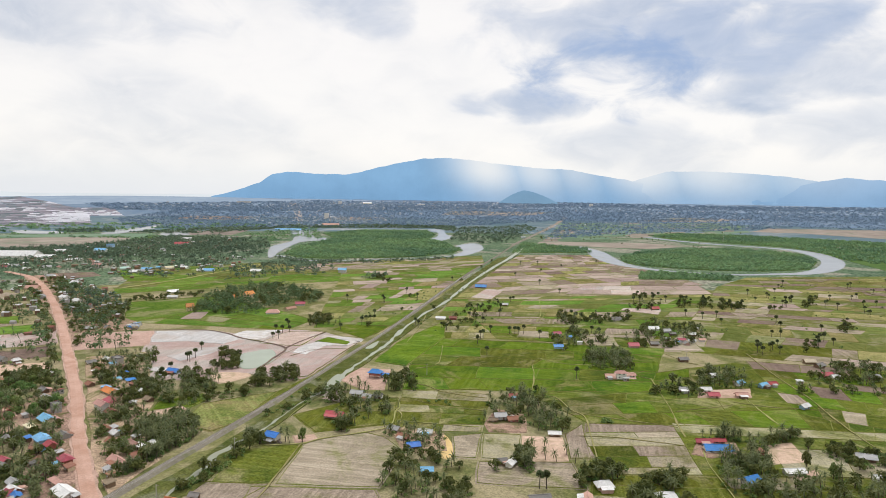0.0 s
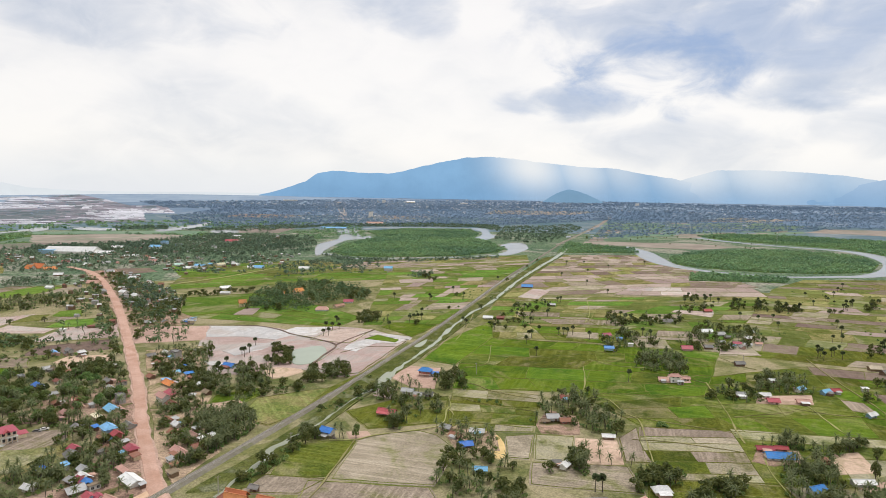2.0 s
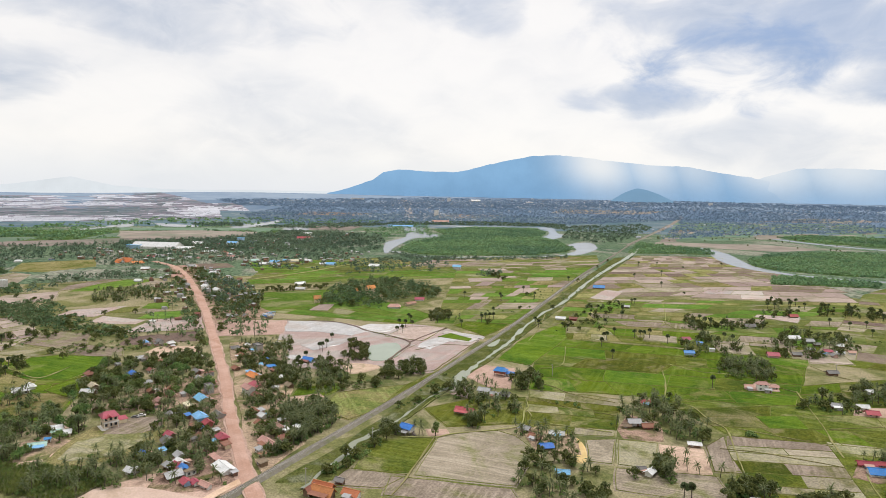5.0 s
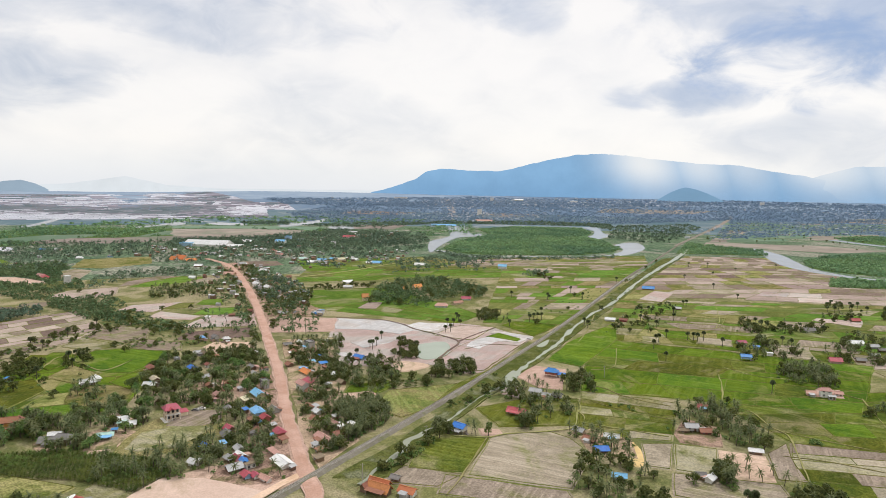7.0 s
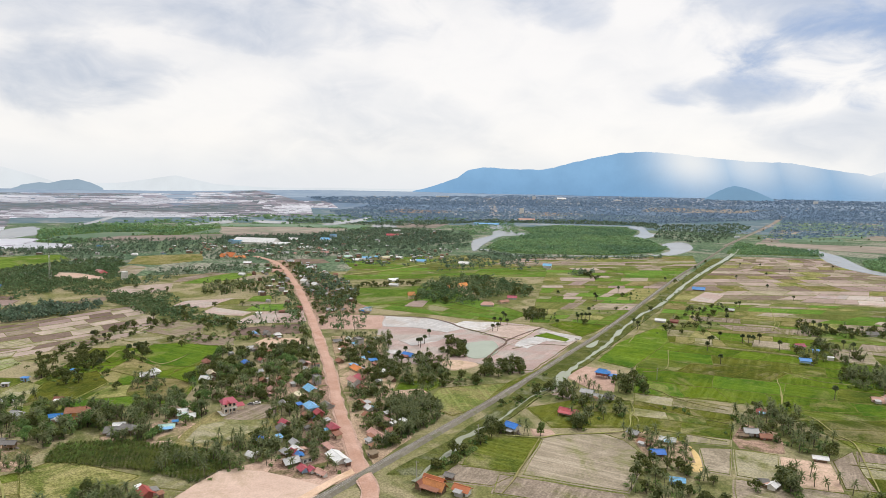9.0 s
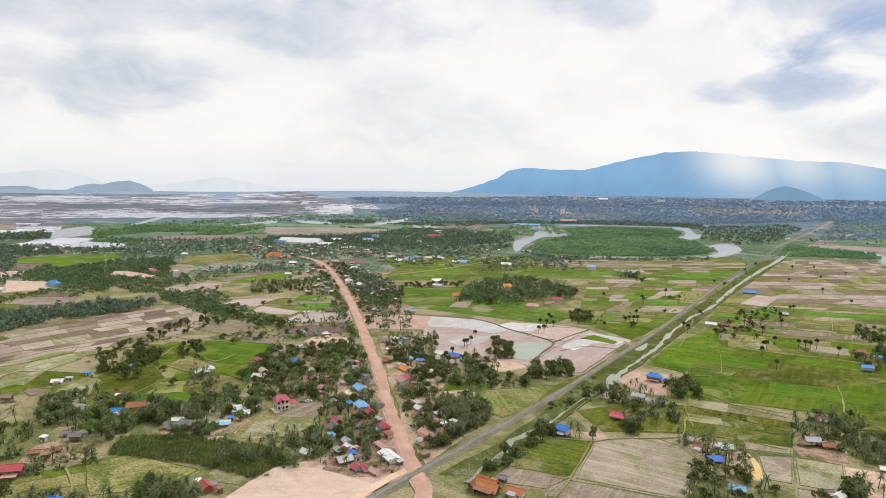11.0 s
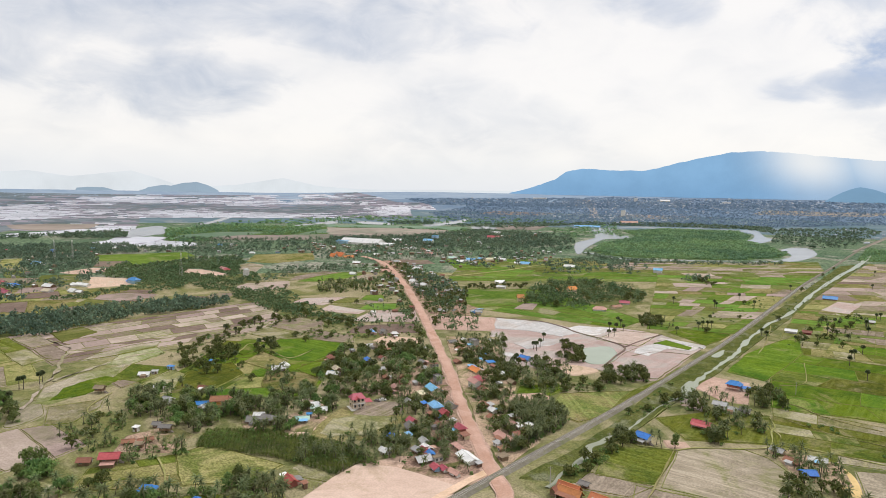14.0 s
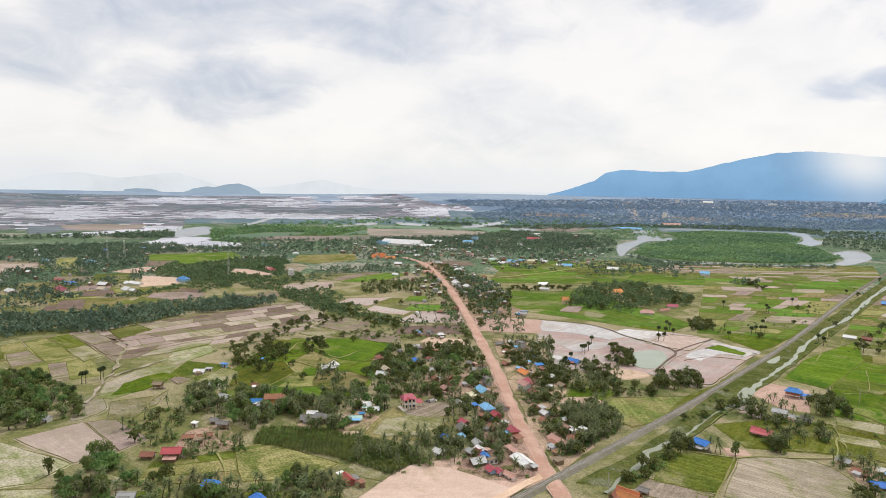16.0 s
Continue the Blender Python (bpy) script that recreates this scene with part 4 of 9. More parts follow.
field("green", [(-99.8, 387.4), (-89.3, 416), (-82.3, 439), (-91.1, 408), (-106.1, 338.7)])
field("sand", [(-150.8, 260.9), (-146.1, 297.0), (-132.2, 279.9), (-137.1, 269.1)], bund=False, z=0.32)
field("pink", [(-253.4, 612.9), (-255.5, 649.7), (-241.8, 653.1), (-235.3, 617.4)], bund=False, z=0.45, label="bare pale yard before the pagoda")
# marsh and canal beside the railway
field("marsh", [(-123.8, 240.9), (-107.9, 283.9), (-96.0, 343.5), (-86.1, 407), (-63.8, 507), (-24.6, 670), (113.0, 1305), (163.8, 1392), (37.1, 862), (-24.1, 589), (-56.2, 447), (-74.1, 374.5), (-95.1, 292.3), (-100.6, 246.3)], bund=False, z=0.32)
ribbon("canal", [(-71.2, 391.7, 5.8), (-66.5, 423, 4.7), (-58.0, 461, 3.2), (-45.2, 512, 2.6), (-37.7, 563, 3.3), (-20.9, 647, 2.4), (5.7, 744, 3.6), (39.0, 909, 5.0), (83.9, 1100, 5.8), (146.7, 1348, 7.9), (201.0, 1592, 7.9)], MAT["canal"], 0.56, "milky irrigation canal running beside the railway", "water", wobble=2.6)
ribbon("canal", [(-109.8, 236.7, 2.2), (-107.0, 255.2, 2.2), (-103.3, 274.2, 3.3), (-102.8, 290.0, 3.6), (-92.6, 315.6, 1.4), (-86.1, 341.2, 1.9), (-81.8, 363.6, 1.4), (-71.2, 391.7, 2.9)], MAT["canal"], 0.56, "narrow weedy stretch of the canal", "water", wobble=2.0)
field("canal", [(-70.5, 391.8), (-72.5, 409), (-69.6, 425), (-65.7, 420), (-66.1, 404)], bund=False, z=0.62, rounded=True)
field("canal", [(-59.5, 501), (-55.9, 517), (-51.4, 528), (-54.2, 502)], bund=False, z=0.62, rounded=True)
# land west of the red road
paddies((-452, 256.7), (-398.7, 437), (-502, 516), (-559, 290.3), 8, 8, (("pink", 0.5), ("brown", 0.3), ("tan", 0.2),), 41)
paddies((-454, 169.3), (-427, 232.4), (-555, 292.7), (-579, 227.2), 5, 4, (("yellow", 0.45), ("tan", 0.2), ("mottled", 0.2), ("green", 0.15),), 42)
field("brown", [(-338.3, 436), (-287.5, 464), (-308.1, 497), (-346.8, 463)], bund=False)
field("mud", [(-363.7, 475), (-373.0, 529), (-339.7, 555), (-308.5, 506)], bund=False, z=0.32)
field("pink", [(-364.5, 148.4), (-316.2, 146.8), (-311.2, 163.9), (-359.0, 177.7)])
field("pink", [(-357.1, 178.0), (-311.1, 164.7), (-313.0, 180.6), (-351.1, 188.3)])
field("pale", [(-385.4, 142.2), (-316.5, 146.0), (-311.9, 127.5), (-322.9, 112.5)])
field("pale", [(-364.5, 175.3), (-365.9, 194.1), (-385.1, 205.3), (-399.5, 204.5), (-387.9, 193.4)], rounded=True)
field("mottled", [(-351.2, 185.3), (-375.6, 204.3), (-361.6, 225.7), (-351.9, 215.7), (-344.0, 194.5)])
paddies((-342.8, 226.9), (-265.7, 286.7), (-314.7, 399.2), (-404, 363.7), 6, 7, (("green", 0.25), ("bright", 0.45), ("yellow", 0.3),), 44)
field("yellow", [(-267.7, 190.2), (-263.7, 204.9), (-218.4, 204.3), (-219.8, 185.6), (-241.4, 171.4)])
field("brown", [(-384.8, 249.0), (-383.7, 267.4), (-372.2, 259.8), (-370.8, 244.0)])
field("brown", [(-339.9, 226.4), (-338.7, 241.2), (-321.4, 237.9), (-320.8, 227.3)])
paddies((-275.3, 146.5), (-242.6, 171.9), (-268.2, 189.9), (-288.0, 163.8), 2, 3, (("green", 0.35), ("mottled", 0.35), ("yellow", 0.3),), 45)
paddies((-286.6, 91.8), (-238.6, 120.1), (-279.1, 144.2), (-326.6, 110.3), 3, 3, (("yellow", 0.4), ("mottled", 0.4), ("tan", 0.2),), 46)
field("mottled", [(-298.6, 135.5), (-297.2, 146.6), (-278.1, 146.0), (-281.9, 134.2)], bund=False)
paddies((-238.6, 120.1), (-173.2, 158.5), (-202.7, 184.1), (-271.0, 143.4), 3, 3, (("green", 0.4), ("mottled", 0.3), ("yellow", 0.3),), 47)
field("mottled", [(-212.8, 197.2), (-213.5, 214.3), (-188.3, 211.9), (-191.5, 199.5)])
field("lot", [(-186.5, 150.8), (-191.7, 184.1), (-192.3, 205.1), (-190.0, 220.8), (-173.3, 224.8), (-159.5, 224.1), (-143.9, 220.4), (-133.2, 182.1)], bund=False, z=0.5, label='raised lot of bare orange sand walled at its edge')
field("sand", [(-187.9, 220.7), (-178.8, 235.2), (-167.8, 241.8), (-164.9, 229.8), (-179.6, 221.0)], bund=False, z=0.32)
field("sand", [(-159.6, 221.6), (-148.4, 228.3), (-138.4, 241.8), (-132.7, 236.5), (-144.5, 218.9)], bund=False, z=0.32)
field("sand", [(-304.8, 421), (-306.0, 437), (-278.2, 446), (-266.6, 430), (-278.3, 406)], bund=False, z=0.32)
paddies((-650, 314.0), (-599, 439), (-667, 511), (-776, 422), 4, 5, (("yellow", 0.5), ("brown", 0.4), ("tan", 0.1),), 49)
paddies((-910, 392.0), (-864, 490), (-1029, 601), (-1149, 506), 3, 3, (("tan", 0.3), ("green", 0.4), ("none", 0.3),), 52)
# fields and clearings west of the village
field("far_tan", [(-1152, 1071), (-1215, 1190), (-1082, 1318), (-905, 1615), (-840, 1492), (-909, 1321), (-1017, 1150)], clear=True, bund=False, z=0.4)
field("far_green", [(-1220, 1032), (-1298, 1138), (-1305, 1283), (-1208, 1380), (-1178, 1254), (-1190, 1108)], clear=True, bund=False, z=0.4)
field("far_green", [(-1108, 1352), (-1180, 1554), (-1047, 1732), (-1002, 1587)], clear=True, bund=False, z=0.4)
field("pink", [(-998, 447), (-1098, 497), (-1047, 537), (-983, 506), (-970, 476)], clear=True)
field("yellow", [(-986, 530), (-1091, 595), (-1083, 624), (-972, 549)], clear=True, bund=False)
field("bright", [(-998, 681), (-1038, 722), (-961, 840), (-886, 796), (-855, 729), (-860, 655), (-910, 654)], clear=True, bund=False)
field("brown", [(-902, 613), (-953, 661), (-922, 686), (-874, 625)], clear=True)
field("orange", [(-878, 546), (-890, 604), (-864, 615), (-834, 587), (-844, 548)], clear=True, bund=False, label='bare orange earth between trees')
field("brown", [(-840, 437), (-888, 472), (-847, 503), (-811, 471)], clear=True)
field("green", [(-819, 477), (-868, 515), (-840, 551), (-786, 507)], clear=True)
field("orange", [(-727, 479), (-806, 540), (-764, 557), (-721, 542), (-713, 518)], clear=True, bund=False, label='bare orange earth filled for building')
field("pink", [(-757, 415), (-788, 440), (-769, 471), (-744, 450)], clear=True, bund=False)
field("brown", [(-716, 396.3), (-743, 420), (-734, 447), (-699, 427), (-705, 409)], clear=True)
field("brown", [(-667, 342.8), (-707, 372.7), (-698, 391.9), (-643, 355.4)], clear=True)
field("yellow", [(-645, 357.4), (-697, 392.3), (-679, 413), (-636, 394.0), (-623, 376.2)], clear=True)
field("brown", [(-620, 371.1), (-635, 394.3), (-632, 413), (-605, 388.4)], clear=True)
field("green", [(-638, 396.6), (-661, 431), (-622, 436), (-605, 411)], clear=True)
field("pink", [(-653, 432), (-674, 454), (-663, 477), (-629, 491), (-611, 466), (-625, 439)], clear=True)
field("brown", [(-668, 473), (-679, 497), (-653, 510), (-637, 490)], clear=True)
field("yellow", [(-825, 392.1), (-862, 415), (-844, 440), (-803, 413)], clear=True)
field("orange", [(-732, 625), (-773, 667), (-751, 676), (-674, 653), (-692, 618)], clear=True, bund=False, label='bare orange earth beside a house')
field("pink", [(-593, 569), (-605, 608), (-572, 651), (-538, 603), (-547, 564)], clear=True)
field("tan", [(-574, 651), (-595, 690), (-593, 754), (-569, 756), (-570, 660)], clear=True)
field("bright", [(-562, 652), (-570, 709), (-564, 759), (-528, 763), (-525, 714), (-538, 664)], clear=True)
field("tan", [(-522, 709), (-527, 764), (-488, 755), (-487, 714)], clear=True, bund=False)
field("brown", [(-572, 475), (-593, 497), (-574, 506), (-540, 494), (-533, 477)], clear=True)
field("brown", [(-573, 507), (-581, 535), (-560, 540), (-537, 500)], clear=True)
field("yellow", [(-769, 787), (-833, 878), (-767, 959), (-701, 874), (-721, 793)], clear=True)
field("tan", [(-747, 743), (-754, 777), (-716, 767), (-670, 695), (-686, 683)], clear=True, bund=False)
field("mud", [(-469, 526), (-474, 553), (-441, 585), (-433, 530)], clear=True, bund=False, z=0.3)
field("mud", [(-420, 508), (-427, 534), (-379.5, 525), (-377.3, 508), (-403, 505)], clear=True, bund=False, z=0.3)
field("green", [(-442, 540), (-455, 571), (-426, 586), (-416, 558)], clear=True)
field("bright", [(-415, 571), (-428, 604), (-415, 618), (-393.2, 587)], clear=True)
field("bright", [(-389.0, 529), (-396.4, 563), (-368.9, 578), (-357.6, 543)], clear=True)
field("tan", [(-413, 552), (-418, 578), (-393.7, 578), (-392.4, 558)], clear=True, bund=False)
field("brown", [(-414, 421), (-419, 463), (-387.2, 466), (-362.4, 430), (-373.6, 408)], clear=True)
field("brown", [(-365.3, 410), (-362.4, 430), (-329.5, 429), (-314.7, 406), (-335.7, 398.9)], clear=True)
field("mottled", [(-404, 389.8), (-413, 422), (-366.6, 412), (-372.6, 388.6)], clear=True)
field("bright", [(-365.2, 357.9), (-371.4, 387.1), (-356.8, 399.0), (-320.4, 399.9), (-310.1, 393.6), (-308.7, 346.3), (-326.5, 343.8)], z=0.36)
field("bright", [(-385.0, 345.1), (-395.1, 373.9), (-382.1, 377.7), (-363.6, 354.7), (-361.6, 336.2)], z=0.36)
field("yellow", [(-349.1, 322.2), (-357.1, 350.9), (-324.1, 338.2), (-324.9, 317.3)], z=0.36)
field("yellow", [(-301.8, 287.3), (-321.4, 313.1), (-299.4, 320.7), (-283.4, 318.7), (-272.0, 295.4), (-278.8, 282.2)], z=0.36)
field("bright", [(-285.6, 317.3), (-305.9, 324.5), (-307.8, 345.1), (-301.3, 352.8), (-288.2, 335.8)], z=0.36)
field("yellow", [(-558, 239.2), (-559, 253.5), (-529, 243.6), (-529, 224.8)], z=0.4)
field("yellow", [(-557, 254.6), (-553, 270.2), (-483, 249.1), (-486, 231.5)], z=0.4)
field("green", [(-552, 271.1), (-552, 287.8), (-508, 273.4), (-511, 259.6)], z=0.4)
field("tan", [(-548, 287.6), (-548, 305.2), (-508, 293.1), (-507, 276.2)], z=0.4)
field("tan", [(-503, 274.8), (-503, 289.7), (-476, 282.1), (-461, 267.0), (-471, 263.9)], z=0.4)
field("mottled", [(-508, 257.6), (-507, 272.4), (-469, 261.6), (-466, 245.8)], z=0.4)
field("tan", [(-527, 228.0), (-526, 241.8), (-490, 231.9), (-491, 212.0)], z=0.4)
field("green", [(-543, 313.6), (-542, 341.5), (-515, 334.5), (-506, 299.1)], z=0.4)
field("pale", [(-446, 272.5), (-453, 288.7), (-453, 318.1), (-445, 336.9), (-434, 324.0), (-438, 291.0)], z=0.4)
field("pale", [(-424, 274.4), (-436, 294.2), (-432, 322.8), (-415, 313.8), (-410, 283.0)], z=0.4)
field("pale", [(-388.2, 203.3), (-411, 224.0), (-417, 249.1), (-414, 280.5), (-393.0, 255.5), (-381.5, 226.9), (-380.3, 208.2)], z=0.3, bund=False)
field("bright", [(-386.8, 211.2), (-401, 227.8), (-400, 256.9), (-389.4, 257.7), (-378.2, 229.0)], z=0.42, bund=False, amount=3, step=5)
field("green", [(-393.0, 255.5), (-410, 283.0), (-379.3, 289.3), (-370.2, 258.2)], z=0.3)
field("mottled", [(-346.8, 236.2), (-366.8, 256.1), (-374.5, 285.8), (-359.4, 282.7), (-339.9, 252.9)], z=0.3)
field("green", [(-339.9, 252.9), (-364.3, 287.4), (-355.6, 318.0), (-330.3, 301.1), (-320.3, 265.2)], z=0.3)
# lawn, gravel and bare ground round the villa
field("yellow", [(-227.9, 235.7), (-233.8, 249.8), (-237.1, 278.9), (-229.9, 290.0), (-213.1, 300.4), (-200.2, 280.9), (-196.5, 268.9), (-201.7, 246.6), (-214.9, 239.4)], z=0.3, bund=False)
field("mottled", [(-227.2, 240.4), (-230.1, 262.5), (-219.2, 276.2), (-202.7, 275.5), (-204.3, 250.9), (-217.3, 243.0)], bund=False, z=0.5, amount=3, step=5)
field("tan", [(-224.4, 273.1), (-230.3, 293.2), (-213.1, 300.4), (-203.0, 285.2), (-209.8, 275.0)], bund=False, z=0.55, amount=3, step=5, label='bare stony ground behind a villa')
field("sand", [(-239.7, 231.0), (-247.7, 242.2), (-239.8, 250.8), (-232.7, 245.8), (-232.5, 233.7)], bund=False, z=0.32)
field("orange", [(-264.0, 273.5), (-265.3, 283.3), (-253.8, 288.0), (-248.8, 278.3), (-254.1, 270.6)], bund=False, z=0.32, label='heaps of orange earth being dug')
ribbon("path", [(-552, 305.0, 0.50), (-514, 296.3, 0.62), (-489, 292.3, 0.74), (-478, 284.6, 0.74), (-458, 266.7, 1.30), (-432, 244.3, 1.50), (-414, 225.3, 1.50), (-391.8, 202.3, 1.30), (-384.4, 194.4, 0.62)], MAT["streambed"], 0.68, "pale dry stream bed winding between plots", "path", wobble=3)
ribbon("path", [(-418, 233.8, 0.62), (-421, 251.2, 0.74), (-425, 273.8, 1.40), (-427, 294.2, 1.30), (-423, 308.3, 0.74), (-418, 325.5, 0.74), (-413, 348.6, 1.40), (-409, 359.9, 0.74), (-417, 384.3, 0.62)], MAT["streambed"], 0.66, "pale sandy track between paddies", "path", wobble=3)
ribbon("path", [(-366.7, 333.0, 1.30), (-381.2, 364.7, 1.30), (-358.7, 357.9, 1.30), (-328.4, 346.3, 1.30), (-328.3, 373.5, 0.74)], MAT["path"], 0.66, "pale footpath between green plots", "path", wobble=1.5)
# village yards along the road
field("yard", [(-167.7, 216.7), (-186.6, 281.5), (-214.6, 331.2), (-223.1, 377.0), (-182.9, 314.6), (-156.8, 273.0), (-137.6, 239.7), (-148.0, 227.3)], z=0.34, bund=False)
field("yard", [(-219.4, 387.7), (-261.2, 462), (-222.3, 482), (-183.2, 394.3), (-166.7, 361.2), (-161.0, 328.2), (-139.5, 315.2), (-127.6, 282.7), (-132.6, 247.2), (-153.3, 275.2)], z=0.34, bund=False)
field("yard", [(-254.7, 306.1), (-255.4, 348.6), (-235.9, 377.1), (-211.0, 333.4), (-221.0, 308.4)], z=0.34, bund=False)
field("yard", [(-280.1, 474), (-378.7, 615), (-599, 910), (-581, 957), (-369.7, 670), (-281.9, 591), (-275.7, 560), (-317.2, 546)], z=0.34, bund=False)
field("yard", [(24.8, 335.0), (32.9, 358.5), (46.4, 349.5), (44.6, 323.3), (25.5, 322.5)], z=0.4, bund=False)
field("yard", [(-25.6, 320.6), (-17.4, 329.1), (0.6, 319.2), (3.4, 295.8), (-15.5, 295.1)], z=0.4, bund=False)
field("yard", [(-282.7, 247.6), (-282.3, 258.7), (-253.5, 231.4), (-260.6, 227.0)], z=0.4, bund=False)
field("yard", [(-295.1, 181.2), (-304.9, 195.6), (-297.4, 213.6), (-279.3, 211.2), (-272.8, 190.9)], z=0.4, bund=False)
field("yard", [(120.8, 296.5), (129.3, 311.0), (148.0, 311.7), (144.2, 297.4), (128.4, 292.1)], z=0.4, bund=False)
field("yard", [(-241.6, 234.2), (-256.4, 253.4), (-250.4, 270.7), (-238.4, 269.6), (-232.0, 240.0)], z=0.4, bund=False)
ribbon("bank", [(-254.7, 558, 1.2), (-230.9, 561, 1.2), (-208.3, 561, 1.4), (-185.3, 548, 1.4), (-169.4, 532, 1.6), (-145.8, 518, 1.6), (-123.1, 498, 1.6), (-124.1, 466, 1.4), (-126.0, 437, 1.4)], MAT["brown"], 1.0, "low earth bank between mud flats", "bank")
ribbon("bank", [(-123.1, 498, 1.4), (-114.6, 527, 1.2), (-102.4, 561, 1.2)], MAT["brown"], 1.0, "low earth bank between mud flats", "bank")
ribbon("bank", [(-113.4, 473, 1), (-96.6, 495, 1), (-73.9, 498, 1)], MAT["brown"], 0.95, "low earth bank between mud flats", "bank")
# roads and paths
ribbon("path", [(143.4, 427, 0.50), (139.0, 395.8, 0.50), (133.8, 361.6, 0.50), (129.7, 341.7, 0.50), (125.9, 318.5, 0.50)], MAT["path"], 0.55, "thin pale earth bund between paddies", "path", wobble=0.8)
ribbon("path", [(67.2, 459, 0.50), (63.8, 427, 0.50), (58.4, 398.7, 0.50)], MAT["path"], 0.55, "thin pale earth bund between paddies", "path", wobble=0.8)
ribbon("path", [(176.9, 377.2, 0.50), (191.5, 369.6, 0.50), (207.9, 366.7, 0.50), (223.9, 363.8, 0.50)], MAT["path"], 0.55, "thin pale earth bund between paddies", "path", wobble=0.8)
ribbon("path", [(188.1, 385.9, 0.50), (185.3, 357.5, 0.50), (184.5, 336.0, 0.50), (184.8, 318.6, 0.50)], MAT["path"], 0.55, "thin pale earth bund between paddies", "path", wobble=0.8)
ribbon("path", [(136.0, 358.5, 0.50), (158.1, 365.8, 0.50), (174.4, 371.8, 0.50)], MAT["path"], 0.55, "thin pale earth bund between paddies", "path", wobble=0.8)
ribbon("path", [(74.6, 478, 0.50), (92.7, 462, 0.50), (112.4, 459, 0.50), (127.2, 450, 0.50)], MAT["path"], 0.55, "thin pale earth bund between paddies", "path", wobble=0.8)
ribbon("path", [(131.7, 456, 0.50), (134.0, 436, 0.50), (142.7, 425, 0.50)], MAT["path"], 0.55, "thin pale earth bund between paddies", "path", wobble=0.8)
ribbon("path", [(77.6, 620, 0.50), (99.5, 634, 0.50), (125.0, 736, 0.50)], MAT["path"], 0.55, "thin pale earth bund between paddies", "path", wobble=0.8)
ribbon("path", [(75.4, 354.9, 0.50), (91.3, 346.8, 0.50), (110.8, 339.6, 0.50), (127.2, 332.5, 0.50)], MAT["path"], 0.55, "thin pale earth bund between paddies", "path", wobble=0.8)
ribbon("path", [(70.5, 317.8, 0.50), (87.4, 317.0, 0.50), (102.2, 313.3, 0.50), (121.2, 306.7, 0.50)], MAT["path"], 0.55, "thin pale earth bund between paddies", "path", wobble=0.8)
ribbon("path", [(177.7, 497, 0.50), (184.1, 474, 0.50), (191.6, 464, 0.50)], MAT["path"], 0.55, "thin pale earth bund between paddies", "path", wobble=0.8)
ribbon("path", [(-28.4, 527, 0.50), (-20.7, 584, 0.50), (-15.8, 654, 0.50)], MAT["path"], 0.55, "thin pale earth bund between paddies", "path", wobble=0.8)
ribbon("path", [(-20.0, 410, 0.50), (-8.2, 402, 0.50), (3.1, 388.7, 0.50), (27.0, 378.3, 0.50)], MAT["path"], 0.55, "thin pale earth bund between paddies", "path", wobble=0.8)
ribbon("path", [(-20.0, 377.1, 0.50), (0.1, 362.7, 0.50), (25.3, 355.5, 0.50)], MAT["path"], 0.55, "thin pale earth bund between paddies", "path", wobble=0.8)
ribbon("path", [(-18.1, 444, 0.50), (-2.3, 458, 0.50), (1.4, 515, 0.50)], MAT["path"], 0.55, "thin pale earth bund between paddies", "path", wobble=0.8)
ribbon("path", [(-21.9, 337.7, 0.50), (-9.7, 334.2, 0.50), (20.9, 328.9, 0.50)], MAT["path"], 0.55, "thin pale earth bund between paddies", "path", wobble=0.8)
ribbon("path", [(117.8, 763, 0.50), (106.0, 673, 0.50), (93.7, 623, 0.50)], MAT["path"], 0.55, "thin pale earth bund between paddies", "path", wobble=0.8)
ribbon("path", [(-82.6, 334.3, 0.50), (-78.3, 361.6, 0.50), (-65.5, 380.5, 0.50)], MAT["path"], 0.55, "thin pale earth bund between paddies", "path", wobble=0.8)
ribbon("path", [(21.2, 552, 0.50), (43.2, 537, 0.50), (83.9, 535, 0.50), (101.8, 513, 0.50)], MAT["path"], 0.55, "thin pale earth bund between paddies", "path", wobble=0.8)
ribbon("path", [(-25.5, 355.8, 0.50), (-21.1, 344.9, 0.50), (-22.2, 320.9, 0.50)], MAT["path"], 0.55, "thin pale earth bund between paddies", "path", wobble=0.8)
ribbon("verge", [(-108.8, 196.5, 6.5), (-124.8, 225.0, 7.2), (-137.1, 242.6, 8.6), (-156.8, 273.0, 8.0), (-182.9, 314.6, 7.6), (-217.1, 372.8, 8.0), (-269.8, 456, 8.6), (-354.5, 588, 8.6), (-435, 707, 8.6), (-529, 836, 8.6), (-595, 913, 8.6)], MAT["sand"], 0.62, "loose orange earth along the edges of the road", "verge", wobble=1.6, n=22, skirt=0.12)
ribbon("road", [(-108.8, 196.5, 6.0), (-124.8, 225.0, 6.3), (-137.1, 242.6, 6.2), (-156.8, 273.0, 6.0), (-182.9, 314.6, 6.0), (-217.1, 372.8, 6.2), (-269.8, 456, 6.5), (-354.5, 588, 7), (-435, 707, 7.4), (-529, 836, 8), (-595, 913, 9), (-662, 965, 9)], MAT["laterite"], 0.8, "straight red laterite road with worn wheel tracks", "road", crown=0.12, wobble=0.8)
ribbon("road", [(-136.9, 238.9, 4), (-141.7, 224.0, 4), (-146.1, 206.0, 4), (-151.5, 183.4, 4)], MAT["laterite"], 0.74, "orange earth track beside the railway", "road")
